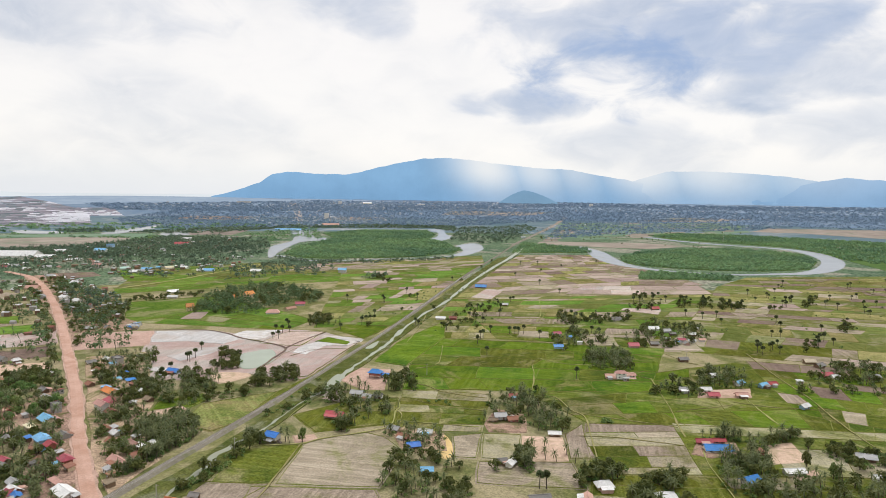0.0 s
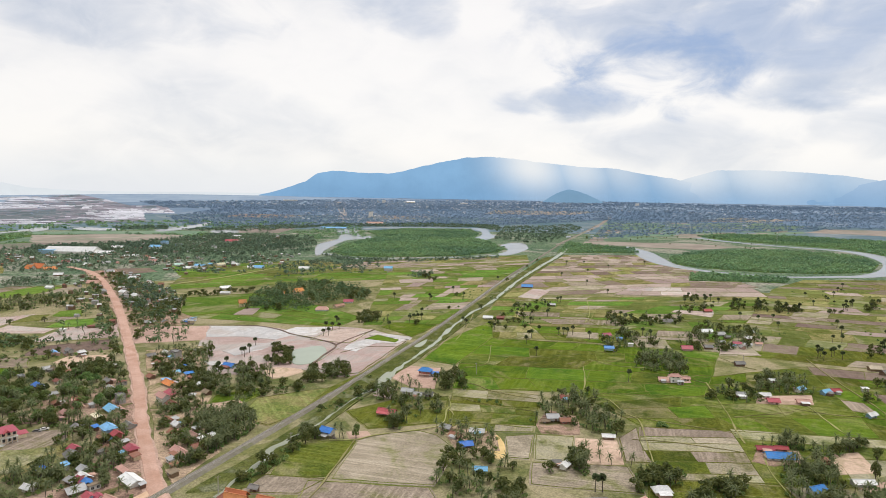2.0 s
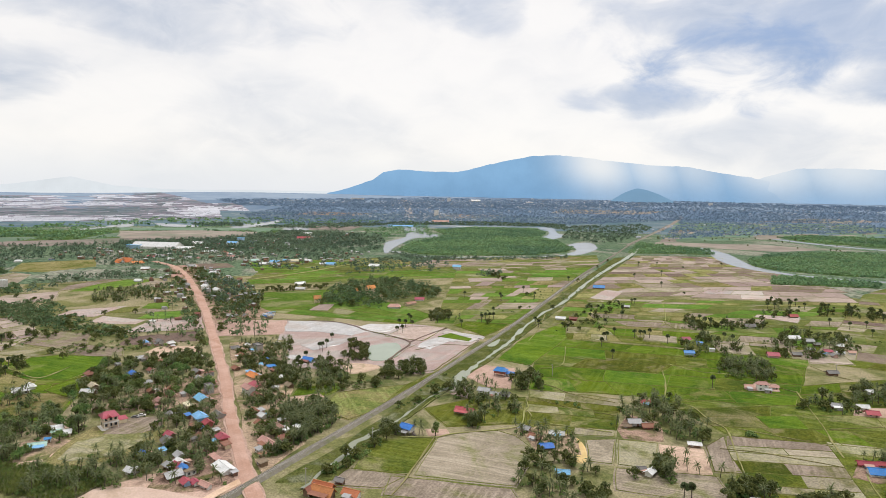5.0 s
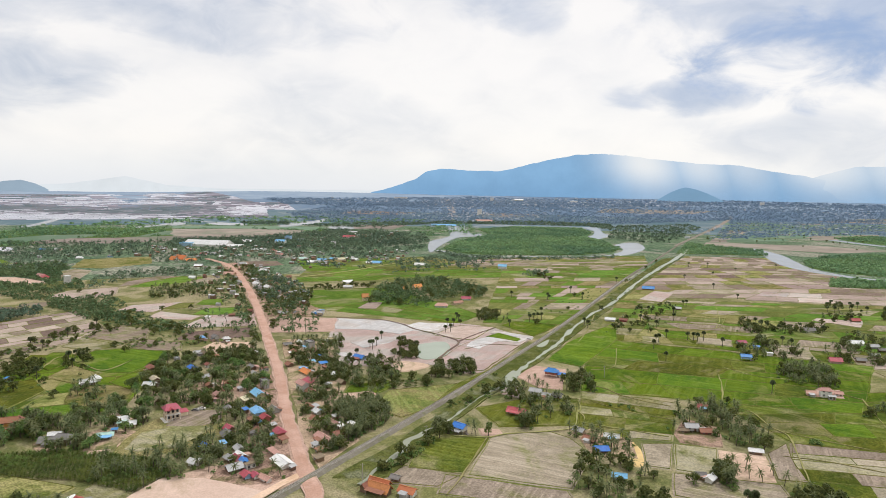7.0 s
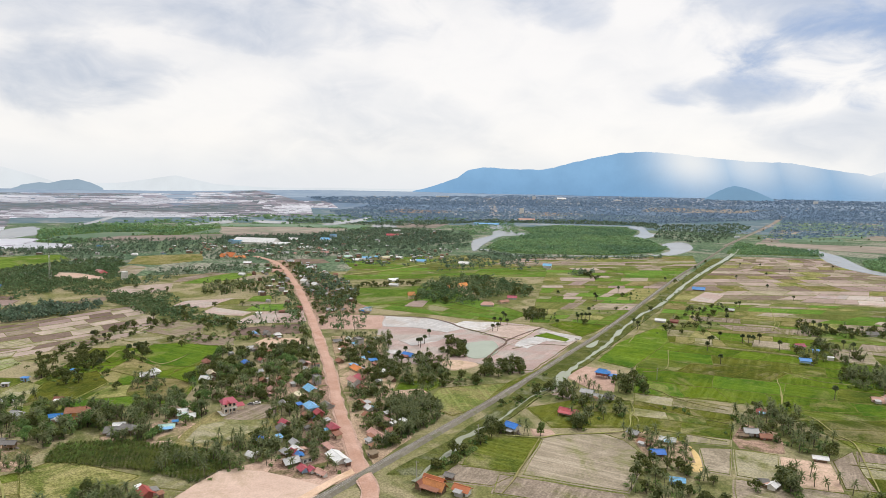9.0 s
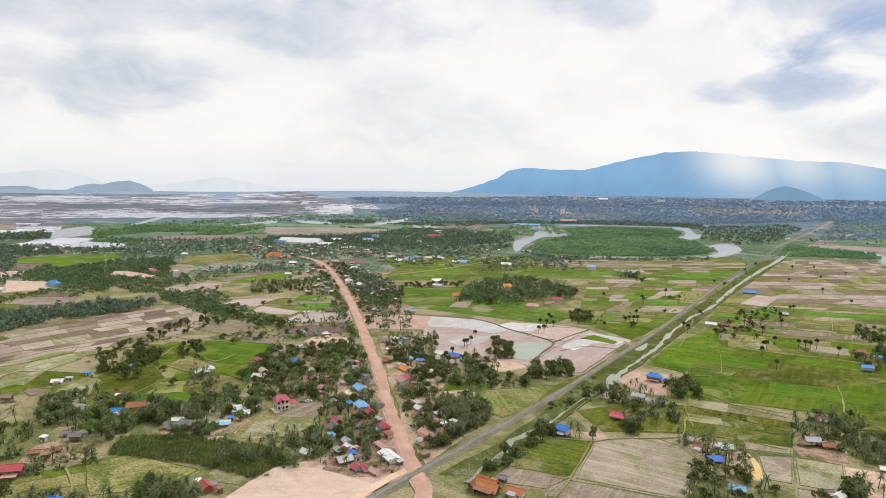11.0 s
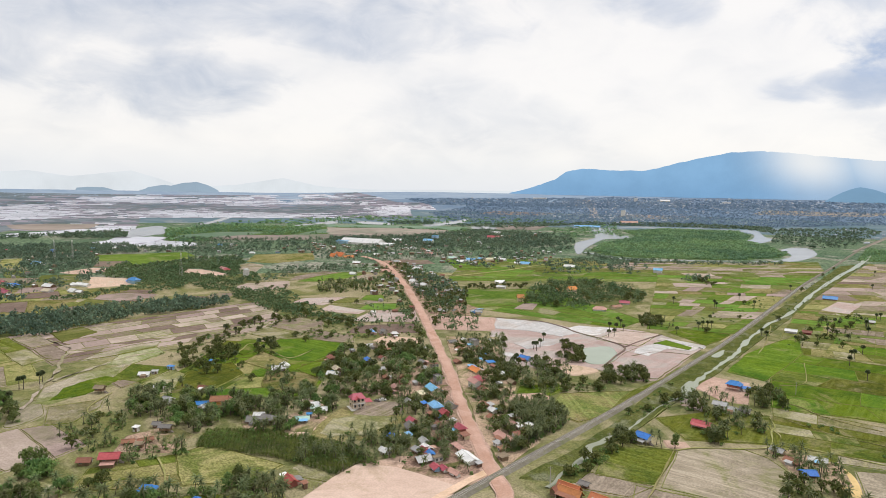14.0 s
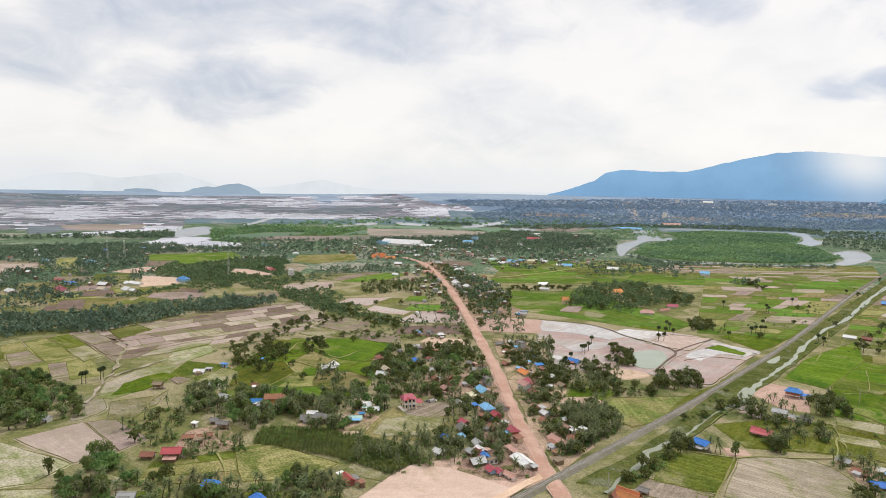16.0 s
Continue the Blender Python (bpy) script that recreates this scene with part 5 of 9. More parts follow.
ribbon("path", [(61.5, 386.3, 0.56), (70.8, 380.0, 0.56), (75.1, 358.4, 0.56), (80.5, 346.2, 0.56), (77.7, 320.6, 0.56), (73.9, 290.2, 0.56)], MAT["path"], 0.72, "yellow trodden footpath along a bund", "path")
ribbon("path", [(127.7, 300.2, 0.62), (123.6, 283.7, 0.56), (121.2, 258.1, 0.56), (119.1, 243.4, 0.56)], MAT["path"], 0.72, "yellow trodden footpath along a bund", "path")
ribbon("path", [(243.9, 501, 0.74), (234.0, 440, 0.74), (228.6, 388.3, 0.74), (221.8, 354.0, 0.74), (217.0, 321.9, 0.74), (214.4, 293.1, 0.74)], MAT["path"], 0.72, "straight pale earth track between fields", "path")
ribbon("path", [(585, 1054, 1.60), (585, 982, 1.60), (581, 907, 1.60), (583, 823, 1.60)], MAT["path"], 0.72, "straight pale earth track between fields", "path")
ribbon("path", [(-67.4, 301.6, 0.62), (-69.3, 274.2, 0.62), (-71.0, 253.2, 0.62), (-73.3, 237.8, 0.62)], MAT["path"], 0.72, "pale footpath round a field", "path")
ribbon("path", [(-83.8, 299.6, 0.56), (-67.5, 302.3, 0.56), (-58.4, 309.2, 0.56), (-37.7, 319.3, 0.56), (-26.3, 328.7, 0.56), (-25.0, 351.2, 0.56), (-23.0, 359.1, 0.50), (-25.3, 373.5, 0.50)], MAT["path"], 0.72, "pale footpath round a field", "path")
ribbon("path", [(-271.1, 184.4, 0.74), (-252.5, 172.1, 0.74), (-241.8, 160.8, 0.74)], MAT["path"], 0.72, "pale footpath between houses", "path")
ribbon("path", [(-367.7, 235.5, 0.68), (-356.5, 212.8, 0.68), (-341.3, 204.1, 0.68)], MAT["path"], 0.72, "pale footpath round a field", "path")
ribbon("road", [(-410, 813, 5), (-375.3, 901, 5), (-347.2, 1013, 5), (-317.5, 1120, 5)], MAT["path"], 0.72, "pale earth road across the green fields", "road")
ribbon("road", [(-674, 3005, 30), (-832, 3667, 40), (-961, 4140, 50), (-1038, 4389, 60)], MAT["asphalt"], 0.8, "pale straight main road leading into the town", "road", wobble=0)
ribbon("road", [(182.8, 1686, 9), (389.3, 2486, 14), (695, 3634, 22)], MAT["far_tan"], 0.6, "pale track beside the distant railway", "road")

# ---------------------------------------------------------------- railway
RAIL_BEND = [(-160.0, 140.0), (-130.0, 246.0), (-97.5, 366.0), (-72.0, 471.0), (-43.0, 600.0), (33.0, 985.0), (99.0, 1280.0), (245.0, 1934.0), (505.0, 2977.0)]


def along_rail(offset_list, name, material, z_top, label, category, parent=None):
    """A bank with a given cross-section, swept along the line of the railway."""
    line = smooth(RAIL_BEND, 8)
    bm = bmesh.new()
    rows = []
    for i, (x, y) in enumerate(line):
        (xa, ya), (xb, yb) = line[max(i - 1, 0)], line[min(i + 1, len(line) - 1)]
        l = math.hypot(xb - xa, yb - ya)
        nx, ny = (yb - ya) / l, -(xb - xa) / l
        rows.append([bm.verts.new((x + nx * o, y + ny * o, terrain(x, y) + z)) for o, z in offset_list])
    for r0, r1 in zip(rows, rows[1:]):
        for k in range(len(offset_list) - 1):
            bm.faces.new((r0[k], r0[k + 1], r1[k + 1], r1[k]))
    ob = link(name, bm, material, parent)
    return ob


railway = along_rail([(-3.1, -0.1), (-2.0, 0.66), (-1.55, 0.95), (1.55, 0.95), (2.0, 0.66), (3.1, -0.1)], "railway", MAT["ballast"], 0.95, "", "")
tagged(railway, "single railway track on a straight grey ballast bank", "railway", kind="structure")
for side in (-1, 1):
    along_rail([(side * 0.535 - 0.07, 0.98), (side * 0.535 - 0.06, 1.16), (side * 0.535 + 0.06, 1.16), (side * 0.535 + 0.07, 0.98)], "rail", MAT["rail_steel"], 1.16, "", "", railway)


def sleepers():
    verts, faces = [], []
    box = np.array([(sx * 1.05, sy * 0.13, sz) for sz in (0.92, 1.03) for sx, sy in ((-1, -1), (1, -1), (1, 1), (-1, 1))])
    pts = smooth(RAIL_BEND[:6], 8)
    left = 0.0
    for (x0, y0), (x1, y1) in zip(pts, pts[1:]):
        l = math.hypot(x1 - x0, y1 - y0)
        dx, dy = (x1 - x0) / l, (y1 - y0) / l
        s = left
        while s < l:
            o = len(verts)
            for bx, by, bz in box:
                verts.append((x0 + dx * (s + by) + dy * bx, y0 + dy * (s + by) - dx * bx, bz))
            faces += [(o + 4, o + 5, o + 6, o + 7), (o, o + 1, o + 5, o + 4), (o + 1, o + 2, o + 6, o + 5), (o + 2, o + 3, o + 7, o + 6), (o + 3, o, o + 4, o + 7)]
            s += 0.65
        left = s - l
    ob = raw("sleepers", verts, faces, [MAT["sleeper"]], railway)
    tagged(ob, "pale concrete sleepers under the rails", kind="stuff")


sleepers()

# ---------------------------------------------------------------- plants
def tube(verts, faces, pts, radii, sides=6):
    o = len(verts)
    for (x, y, z), r in zip(pts, radii):
        for k in range(sides):
            a = 2 * math.pi * k / sides
            verts.append((x + r * math.cos(a), y + r * math.sin(a), z))
    for i in range(len(pts) - 1):
        for k in range(sides):
            a, b = o + i * sides + k, o + i * sides + (k + 1) % sides
            faces.append((a, b, b + sides, a + sides))


def frond(verts, faces, base, az, lift, length, droop, width, segs=3, ragged=0.0, rng=random):
    """A palm leaf: a folded, arching blade, its edge cut back unevenly."""
    o = len(verts)
    x, y, z = base
    e = lift
    step = length / segs
    for i in range(segs + 1):
        s = i / segs
        w = width * (0.35 + 1.3 * s - 1.5 * s * s) * (1 + rng.uniform(-ragged, ragged))
        nx, ny = -math.sin(az), math.cos(az)
        fold = 0.35 * w
        verts.append((x + nx * w, y + ny * w, z - fold))
        verts.append((x, y, z))
        verts.append((x - nx * w, y - ny * w, z - fold))
        x += math.cos(az) * math.cos(e) * step
        y += math.sin(az) * math.cos(e) * step
        z += math.sin(e) * step
        e -= droop / segs
    for i in range(segs):
        a = o + 3 * i
        faces.append((a, a + 1, a + 4, a + 3))
        faces.append((a + 1, a + 2, a + 5, a + 4))


def coconut(rng, height=9.5, fronds=18, segs=3, sides=6):
    """Trunk and crown of a coconut palm."""
    tv, tf, cv, cf = [], [], [], []
    lean, az = rng.uniform(0.3, 1.6), rng.uniform(0, 6.28)
    pts = [(lean * (s ** 1.6) * math.cos(az), lean * (s ** 1.6) * math.sin(az), height * s - 0.15) for s in (0, 0.12, 0.5, 1)]
    tube(tv, tf, pts, (0.30, 0.19, 0.15, 0.12), sides)
    top = pts[-1]
    for k in range(fronds):
        ring = k / fronds
        frond(cv, cf, top, k * 2.4 + rng.uniform(-0.2, 0.2), 1.25 - 2.05 * ring, rng.uniform(2.4, 3.2), rng.uniform(0.9, 1.6), 0.42, segs, 0.25, rng)
    return (tv, tf), (cv, cf)


def sugar_palm(rng, height=9.0, leaves=30, fan=6, sides=7):
    """Thick straight trunk with a round head of stiff fan leaves."""
    tv, tf, cv, cf = [], [], [], []
    tube(tv, tf, [(0, 0, -0.15), (0.05, 0, 0.5), (0.1, 0.05, height * 0.6), (0.1, 0.1, height)], (0.36, 0.26, 0.2, 0.24), sides)
    for k in range(leaves):
        u = 1 - 1.55 * (k + 0.5) / leaves
        az = k * 2.39996
        d = Vector((math.cos(az) * math.sqrt(1 - u * u), math.sin(az) * math.sqrt(1 - u * u), u))
        stem = Vector((0.1, 0.1, height)) + d * rng.uniform(0.75, 1.15)
        side = d.cross(Vector((rng.uniform(-1, 1), rng.uniform(-1, 1), rng.uniform(-0.4, 1)))).normalized()
        o = len(cv)
        cv.append(tuple(stem - d * 0.7))
        r = rng.uniform(0.75, 1.05)
        for i in range(fan):
            a = -1.5 + 3.0 * i / (fan - 1)
            q = stem + (d * math.cos(a) + side * math.sin(a)) * r * (1.0 if i % 2 else 0.86) + Vector((0, 0, -0.12 * abs(a)))
            cv.append(tuple(q))
        for i in range(fan - 1):
            cf.append((o, o + 1 + i, o + 2 + i))
    return (tv, tf), (cv, cf)


def leaf_clumps(cv, cf, rng, centre, radii, n, size):
    for _ in range(n):
        d = Vector((rng.gauss(0, 1), rng.gauss(0, 1), rng.gauss(0, 1))).normalized()
        if d.z < -0.45:
            d.z *= -0.5
        s = rng.uniform(0.72, 1.08)
        p = Vector(centre) + Vector((d.x * radii[0], d.y * radii[1], d.z * radii[2])) * s
        nrm = (d + Vector((rng.uniform(-0.7, 0.7), rng.uniform(-0.7, 0.7), rng.uniform(-0.3, 0.9)))).normalized()
        u = nrm.orthogonal().normalized()
        v = nrm.cross(u)
        a, w, h = rng.uniform(0, 3.1), size * rng.uniform(0.7, 1.35), size * rng.uniform(0.5, 1.0)
        u, v = u * math.cos(a) + v * math.sin(a), v * math.cos(a) - u * math.sin(a)
        o = len(cv)
        cv += [tuple(p - u * w), tuple(p + v * h - nrm * 0.15 * size), tuple(p + u * w), tuple(p - v * h - nrm * 0.15 * size)]
        cf.append((o, o + 1, o + 2, o + 3))


def broadleaf(rng, height=7.5, spread=3.2, lobes=7, per_lobe=48, size=0.42, trunk_share=0.3):
    """A spreading tree: forked trunk, limbs, and a ragged crown of leaf clumps in several lobes."""
    tv, tf, cv, cf = [], [], [], []
    fork = height * trunk_share
    tube(tv, tf, [(0, 0, -0.15), (0.05, 0, fork * 0.5), (0.1, 0.05, fork)], (0.32, 0.24, 0.19))
    for k in range(lobes):
        a = k * 2.4 + rng.uniform(-0.5, 0.5)
        r = spread * rng.uniform(0.25, 0.7) * (0.3 if k == 0 else 1)
        c = (r * math.cos(a), r * math.sin(a), height * rng.uniform(trunk_share + 0.15, 0.74) if k else height * 0.72)
        tube(tv, tf, [(0.1, 0.05, fork), (c[0] * 0.6, c[1] * 0.6, fork + (c[2] - fork) * 0.55), c], (0.13, 0.09, 0.05), 5)
        q = rng.uniform(0.38, 0.62)
        leaf_clumps(cv, cf, rng, c, (spread * q, spread * q, height * 0.25 * rng.uniform(0.75, 1.1)), per_lobe, size)
    return (tv, tf), (cv, cf)


def bush_shape(rng, height=1.9, spread=1.5, n=60, size=0.3):
    tv, tf, cv, cf = [], [], [], []
    for k in range(3):
        a = k * 2.1
        tube(tv, tf, [(0.1 * math.cos(a), 0.1 * math.sin(a), -0.1), (0.5 * spread * math.cos(a), 0.5 * spread * math.sin(a), height * 0.7)], (0.06, 0.03), 4)
        leaf_clumps(cv, cf, rng, (0.35 * spread * math.cos(a), 0.35 * spread * math.sin(a), height * 0.5), (spread * 0.65, spread * 0.65, height * 0.5), n // 3, size)
    return (tv, tf), (cv, cf)


def young_palm(rng, height=1.6, fronds=11):
    tv, tf, cv, cf = [], [], [], []
    tube(tv, tf, [(0, 0, -0.1), (0.02, 0, height)], (0.16, 0.11), 5)
    for k in range(fronds):
        frond(cv, cf, (0.02, 0, height), k * 2.4, 1.15 - 1.15 * k / fronds, rng.uniform(1.5, 2.3), 1.2, 0.40, 2, 0.2, rng)
    return (tv, tf), (cv, cf)


PLANTS = {}
SHAPES = {}


def plant_kind(kind, name, category, label, make, variants, leaf, far_make):
    """Prototypes with their own meshes, kept out of the way until copied, and a lighter shape for the far ones."""
    protos = []
    for v in range(variants):
        rng = random.Random(hash((len(kind), v)) % 9999 + 17 * len(kind) + v)
        (tv, tf), (cv, cf) = make(rng)
        meshes = []
        for nm, vv, ff, mm in (("trunk", tv, tf, MAT["bark"]), ("crown", cv, cf, MAT[leaf])):
            me = bpy.data.meshes.new(nm)
            me.from_pydata(vv, [], ff)
            me.materials.append(mm)
            me.update()
            meshes.append(me)
        protos.append(meshes)
    PLANTS[kind] = (name, category, label, protos)
    SHAPES[kind] = [far_make(random.Random(100 + v)) for v in range(4)]


plant_kind("coco", "coconut_palm", "palm tree", "tall coconut palm with arching dark green fronds", lambda r: coconut(r, r.uniform(4.0, 6.4), 24), 6, "palm_leaf",
           lambda r: coconut(r, r.uniform(4.0, 6.2), 18, 2, 4))
plant_kind("sugar", "sugar_palm", "palm tree", "sugar palm with thick trunk and dense round head of fans", lambda r: sugar_palm(r, r.uniform(5.5, 8.0), 34), 4, "fan_leaf",
           lambda r: sugar_palm(r, r.uniform(5, 7.5), 20, 4, 4))
plant_kind("leaf", "broadleaf_tree", "tree", "dark green broadleaf tree with a ragged spreading crown", lambda r: broadleaf(r, r.uniform(5.0, 7.0), r.uniform(2.4, 3.4), 9, 60, 0.36, 0.16), 6, "leaf",
           lambda r: broadleaf(r, r.uniform(5, 7.0), r.uniform(2.6, 3.4), 6, 26, 0.52, 0.16))
plant_kind("light", "broadleaf_tree", "tree", "fresh bright green broadleaf tree with a full crown", lambda r: broadleaf(r, 7.0, 3.2, 9, 70, 0.4, 0.15), 1, "leaf_light", lambda r: broadleaf(r, 7, 3.4))
plant_kind("tall", "broadleaf_tree", "tree", "tall narrow dark green tree with a dense crown", lambda r: broadleaf(r, r.uniform(6.5, 8), 2.0, 9, 56, 0.38, 0.12), 2, "leaf",
           lambda r: broadleaf(r, 9, 2.3, 6, 20, 0.6, 0.15))
plant_kind("bush", "bush", "bush", "low green bush of dense leaves on a field edge", lambda r: bush_shape(r, r.uniform(1.5, 2.4), r.uniform(1.2, 1.9)), 3, "leaf",
           lambda r: bush_shape(r, r.uniform(1.5, 2.4), r.uniform(1.2, 1.9), 27, 0.45))
plant_kind("young", "young_palm", "palm tree", "short young palm in a dense plantation row", lambda r: young_palm(r, r.uniform(0.5, 0.9)), 3, "plantation_leaf", lambda r: young_palm(r, 0.8, 9))

COUNT = {}
FAR_STOCK = {}
AVOID = []


def plant(kind, x, y, size=1.0, rng=random, far=False):
    """One plant: a thing with trunk and crown, or, past the nearest few hundred of its kind, one more of the joined stock."""
    COUNT[kind] = COUNT.get(kind, 0) + (0 if far else 1)
    name, category, label, protos = PLANTS[kind]
    turn = rng.uniform(0, 360)
    if far or COUNT[kind] > 285:
        FAR_STOCK.setdefault(kind, []).append((x, y, size, radians(turn)))
        return
    meshes = rng.choice(protos)
    root = new(name, meshes[0])
    crown = new("crown", meshes[1])
    crown.parent = root
    root.matrix_world = Matrix.LocRotScale((x, y, terrain(x, y)), Euler((0, 0, radians(turn))), (size, size, size * rng.uniform(0.92, 1.1)))
    tagged(root, label, category, group={"young": "plantation palms", "coco": "coconut palms of the village", "sugar": "sugar palms in the paddies"}.get(kind, ""))


def inside(x, y, poly):
    hit = False
    for (x0, y0), (x1, y1) in zip(poly, poly[1:] + poly[:1]):
        if (y0 > y) != (y1 > y) and x < (x1 - x0) * (y - y0) / (y1 - y0) + x0:
            hit = not hit
    return hit


def clear_of_things(x, y, margin=0.0):
    for ax, ay, r in AVOID:
        if (x - ax) ** 2 + (y - ay) ** 2 < (r + margin) ** 2:
            return False
    for (x0, y0), (x1, y1), w in LANES:
        dx, dy = x1 - x0, y1 - y0
        t = max(0, min(1, ((x - x0) * dx + (y - y0) * dy) / (dx * dx + dy * dy)))
        if (x - x0 - t * dx) ** 2 + (y - y0 - t * dy) ** 2 < w * w:
            return False
    return True


def spots(poly, n, rng, margin=0.0):
    xs, ys = [p[0] for p in poly], [p[1] for p in poly]
    out, tries = [], 0
    while len(out) < n and tries < n * 30:
        tries += 1
        x, y = rng.uniform(min(xs), max(xs)), rng.uniform(min(ys), max(ys))
        if inside(x, y, poly) and clear_of_things(x, y, margin):
            out.append((x, y))
    return out


def grove(poly, kinds, seed, lo=0.75, hi=1.15, far=False, under=True):
    """Trees scattered over a patch of land. kinds: how many of each."""
    rng = random.Random(seed)
    for kind, n in kinds:
        for x, y in spots(poly, n, rng):
            plant(kind, x, y, rng.uniform(lo, hi), rng, far)
            if under and kind in ("coco", "leaf"):
                plant("bush", x + rng.uniform(-2.5, 2.5), y + rng.uniform(-2.5, 2.5), rng.uniform(0.7, 1.3), rng, True)


def joined(name, stock, shapes, materials, label, category="trees"):
    """Many plants as one mesh."""
    verts, faces, idx, o = [], [], [], 0
    shaped = [[(np.array(v, dtype=np.float64).reshape(-1, 3), f) for v, f in s] for s in shapes]
    for i, (x, y, size, turn) in enumerate(stock):
        c, s = math.cos(turn) * size, math.sin(turn) * size
        z = terrain(x, y)
        for mi, (v, f) in enumerate(shaped[i % len(shaped)]):
            if not len(v):
                continue
            w = np.stack([v[:, 0] * c - v[:, 1] * s + x, v[:, 0] * s + v[:, 1] * c + y, v[:, 2] * size + z], 1)
            verts.append(w)
            faces += [tuple(k + o for k in q) for q in f]
            idx += [mi] * len(f)
            o += len(v)
    ob = raw(name, np.concatenate(verts), faces, materials, None, idx)
    return tagged(ob, label, category, kind="stuff")


def canopy_shape(rng, n, height, spread, size):
    cv, cf = [], []
    leaf_clumps(cv, cf, rng, (0, 0, height * 0.5), (spread, spread, height * 0.5), n, size)
    return [([], []), (cv, cf)]


def in_clearing(x, y):
    for ring in CLEARINGS:
        inside = False
        for (x0, y0), (x1, y1) in zip(ring, ring[1:] + ring[:1]):
            if (y0 > y) != (y1 > y) and x < x0 + (x1 - x0) * (y - y0) / (y1 - y0):
                inside = not inside
        if inside:
            return True
    return False


def woods(name, poly, n, seed, material, label, height=6.0, spread=3.2, leaves=16, size=1.1, lo=0.5, hi=1.45, palms=False):
    rng = random.Random(seed)
    shapes = [canopy_shape(random.Random(seed + k), leaves, height * (0.75 + 0.13 * k), spread * (1.2 - 0.1 * k), size) for k in range(5)]
    if palms:
        shapes += [coconut(random.Random(seed + k), height, 9, 2, 3) for k in range(2)]
    stock = [(x, y, rng.uniform(lo, hi), rng.uniform(0, 6.28)) for x, y in spots(poly, n, rng) if not in_clearing(x, y)]
    return joined(name, stock, shapes, [MAT["bark"], MAT[material]], label)

# ---------------------------------------------------------------- buildings
def box_into(bm, x0, y0, z0, x1, y1, z1, mi=0):
    v = [bm.verts.new(p) for p in ((x0, y0, z0), (x1, y0, z0), (x1, y1, z0), (x0, y1, z0), (x0, y0, z1), (x1, y0, z1), (x1, y1, z1), (x0, y1, z1))]
    for f in ((0, 3, 2, 1), (4, 5, 6, 7), (0, 1, 5, 4), (1, 2, 6, 5), (2, 3, 7, 6), (3, 0, 4, 7)):
        bm.faces.new([v[i] for i in f]).material_index = mi


def gable_roof(w, d, z, rise, over=0.6, thick=0.12, hip=0.0):
    """A roof with its ridge along x, closed below, the ends hipped in by a share of the width."""
    bm = bmesh.new()
    hx, hy, rx = w / 2 + over, d / 2 + over, w / 2 + over - hip * (w / 2 + over)
    drop = over * rise / (d / 2)
    pts = [(-hx, -hy, z - drop), (hx, -hy, z - drop), (hx, hy, z - drop), (-hx, hy, z - drop), (-rx, 0, z + rise), (rx, 0, z + rise)]
    top = [bm.verts.new(p) for p in pts]
    low = [bm.verts.new((x, y, q - thick)) for x, y, q in pts]
    for f in ((0, 1, 5, 4), (2, 3, 4, 5)) + (((1, 2, 5), (3, 0, 4)) if hip else ()):
        bm.faces.new([top[i] for i in f])
        bm.faces.new([low[i] for i in reversed(f)])
    for a, b in ((0, 1), (2, 3)) + (((1, 2), (3, 0)) if hip else ((1, 5), (5, 2), (3, 4), (4, 0))):
        bm.faces.new((top[b], top[a], low[a], low[b]))
    bmesh.ops.recalc_face_normals(bm, faces=bm.faces)
    return bm


def lean_roof(w, d, z, rise, over=0.5, thick=0.1):
    bm = bmesh.new()
    hx, hy = w / 2 + over, d / 2 + over
    v = [bm.verts.new(p) for p in ((-hx, -hy, z), (hx, -hy, z), (hx, hy, z + rise), (-hx, hy, z + rise),
                                   (-hx, -hy, z + thick), (hx, -hy, z + thick), (hx, hy, z + rise + thick), (-hx, hy, z + rise + thick))]
    for f in ((0, 3, 2, 1), (4, 5, 6, 7), (0, 1, 5, 4), (1, 2, 6, 5), (2, 3, 7, 6), (3, 0, 4, 7)):
        bm.faces.new([v[i] for i in f])
    return bm


WALL_WORD = {"wall_white": "white", "wall_cream": "cream", "wall_wood": "wooden", "wall_grey": "grey", "wall_blue": "pale blue", "wall_red": "dark red", "wall_gold": "golden yellow", "wall_pink": "pinkish"}
ROOF_WORD = {"blue": "bright blue", "sky_blue": "faded blue", "red": "dark red", "magenta": "crimson", "rust": "rusty brown", "tile_orange": "orange tile",
             "tile_brown": "brown tile", "white": "white", "zinc": "grey zinc", "grey": "dark grey", "thatch": "brown thatch", "cream": "cream", "mint": "pale mint",
             "pink_roof": "faded pinkish", "terracotta": "terracotta"}


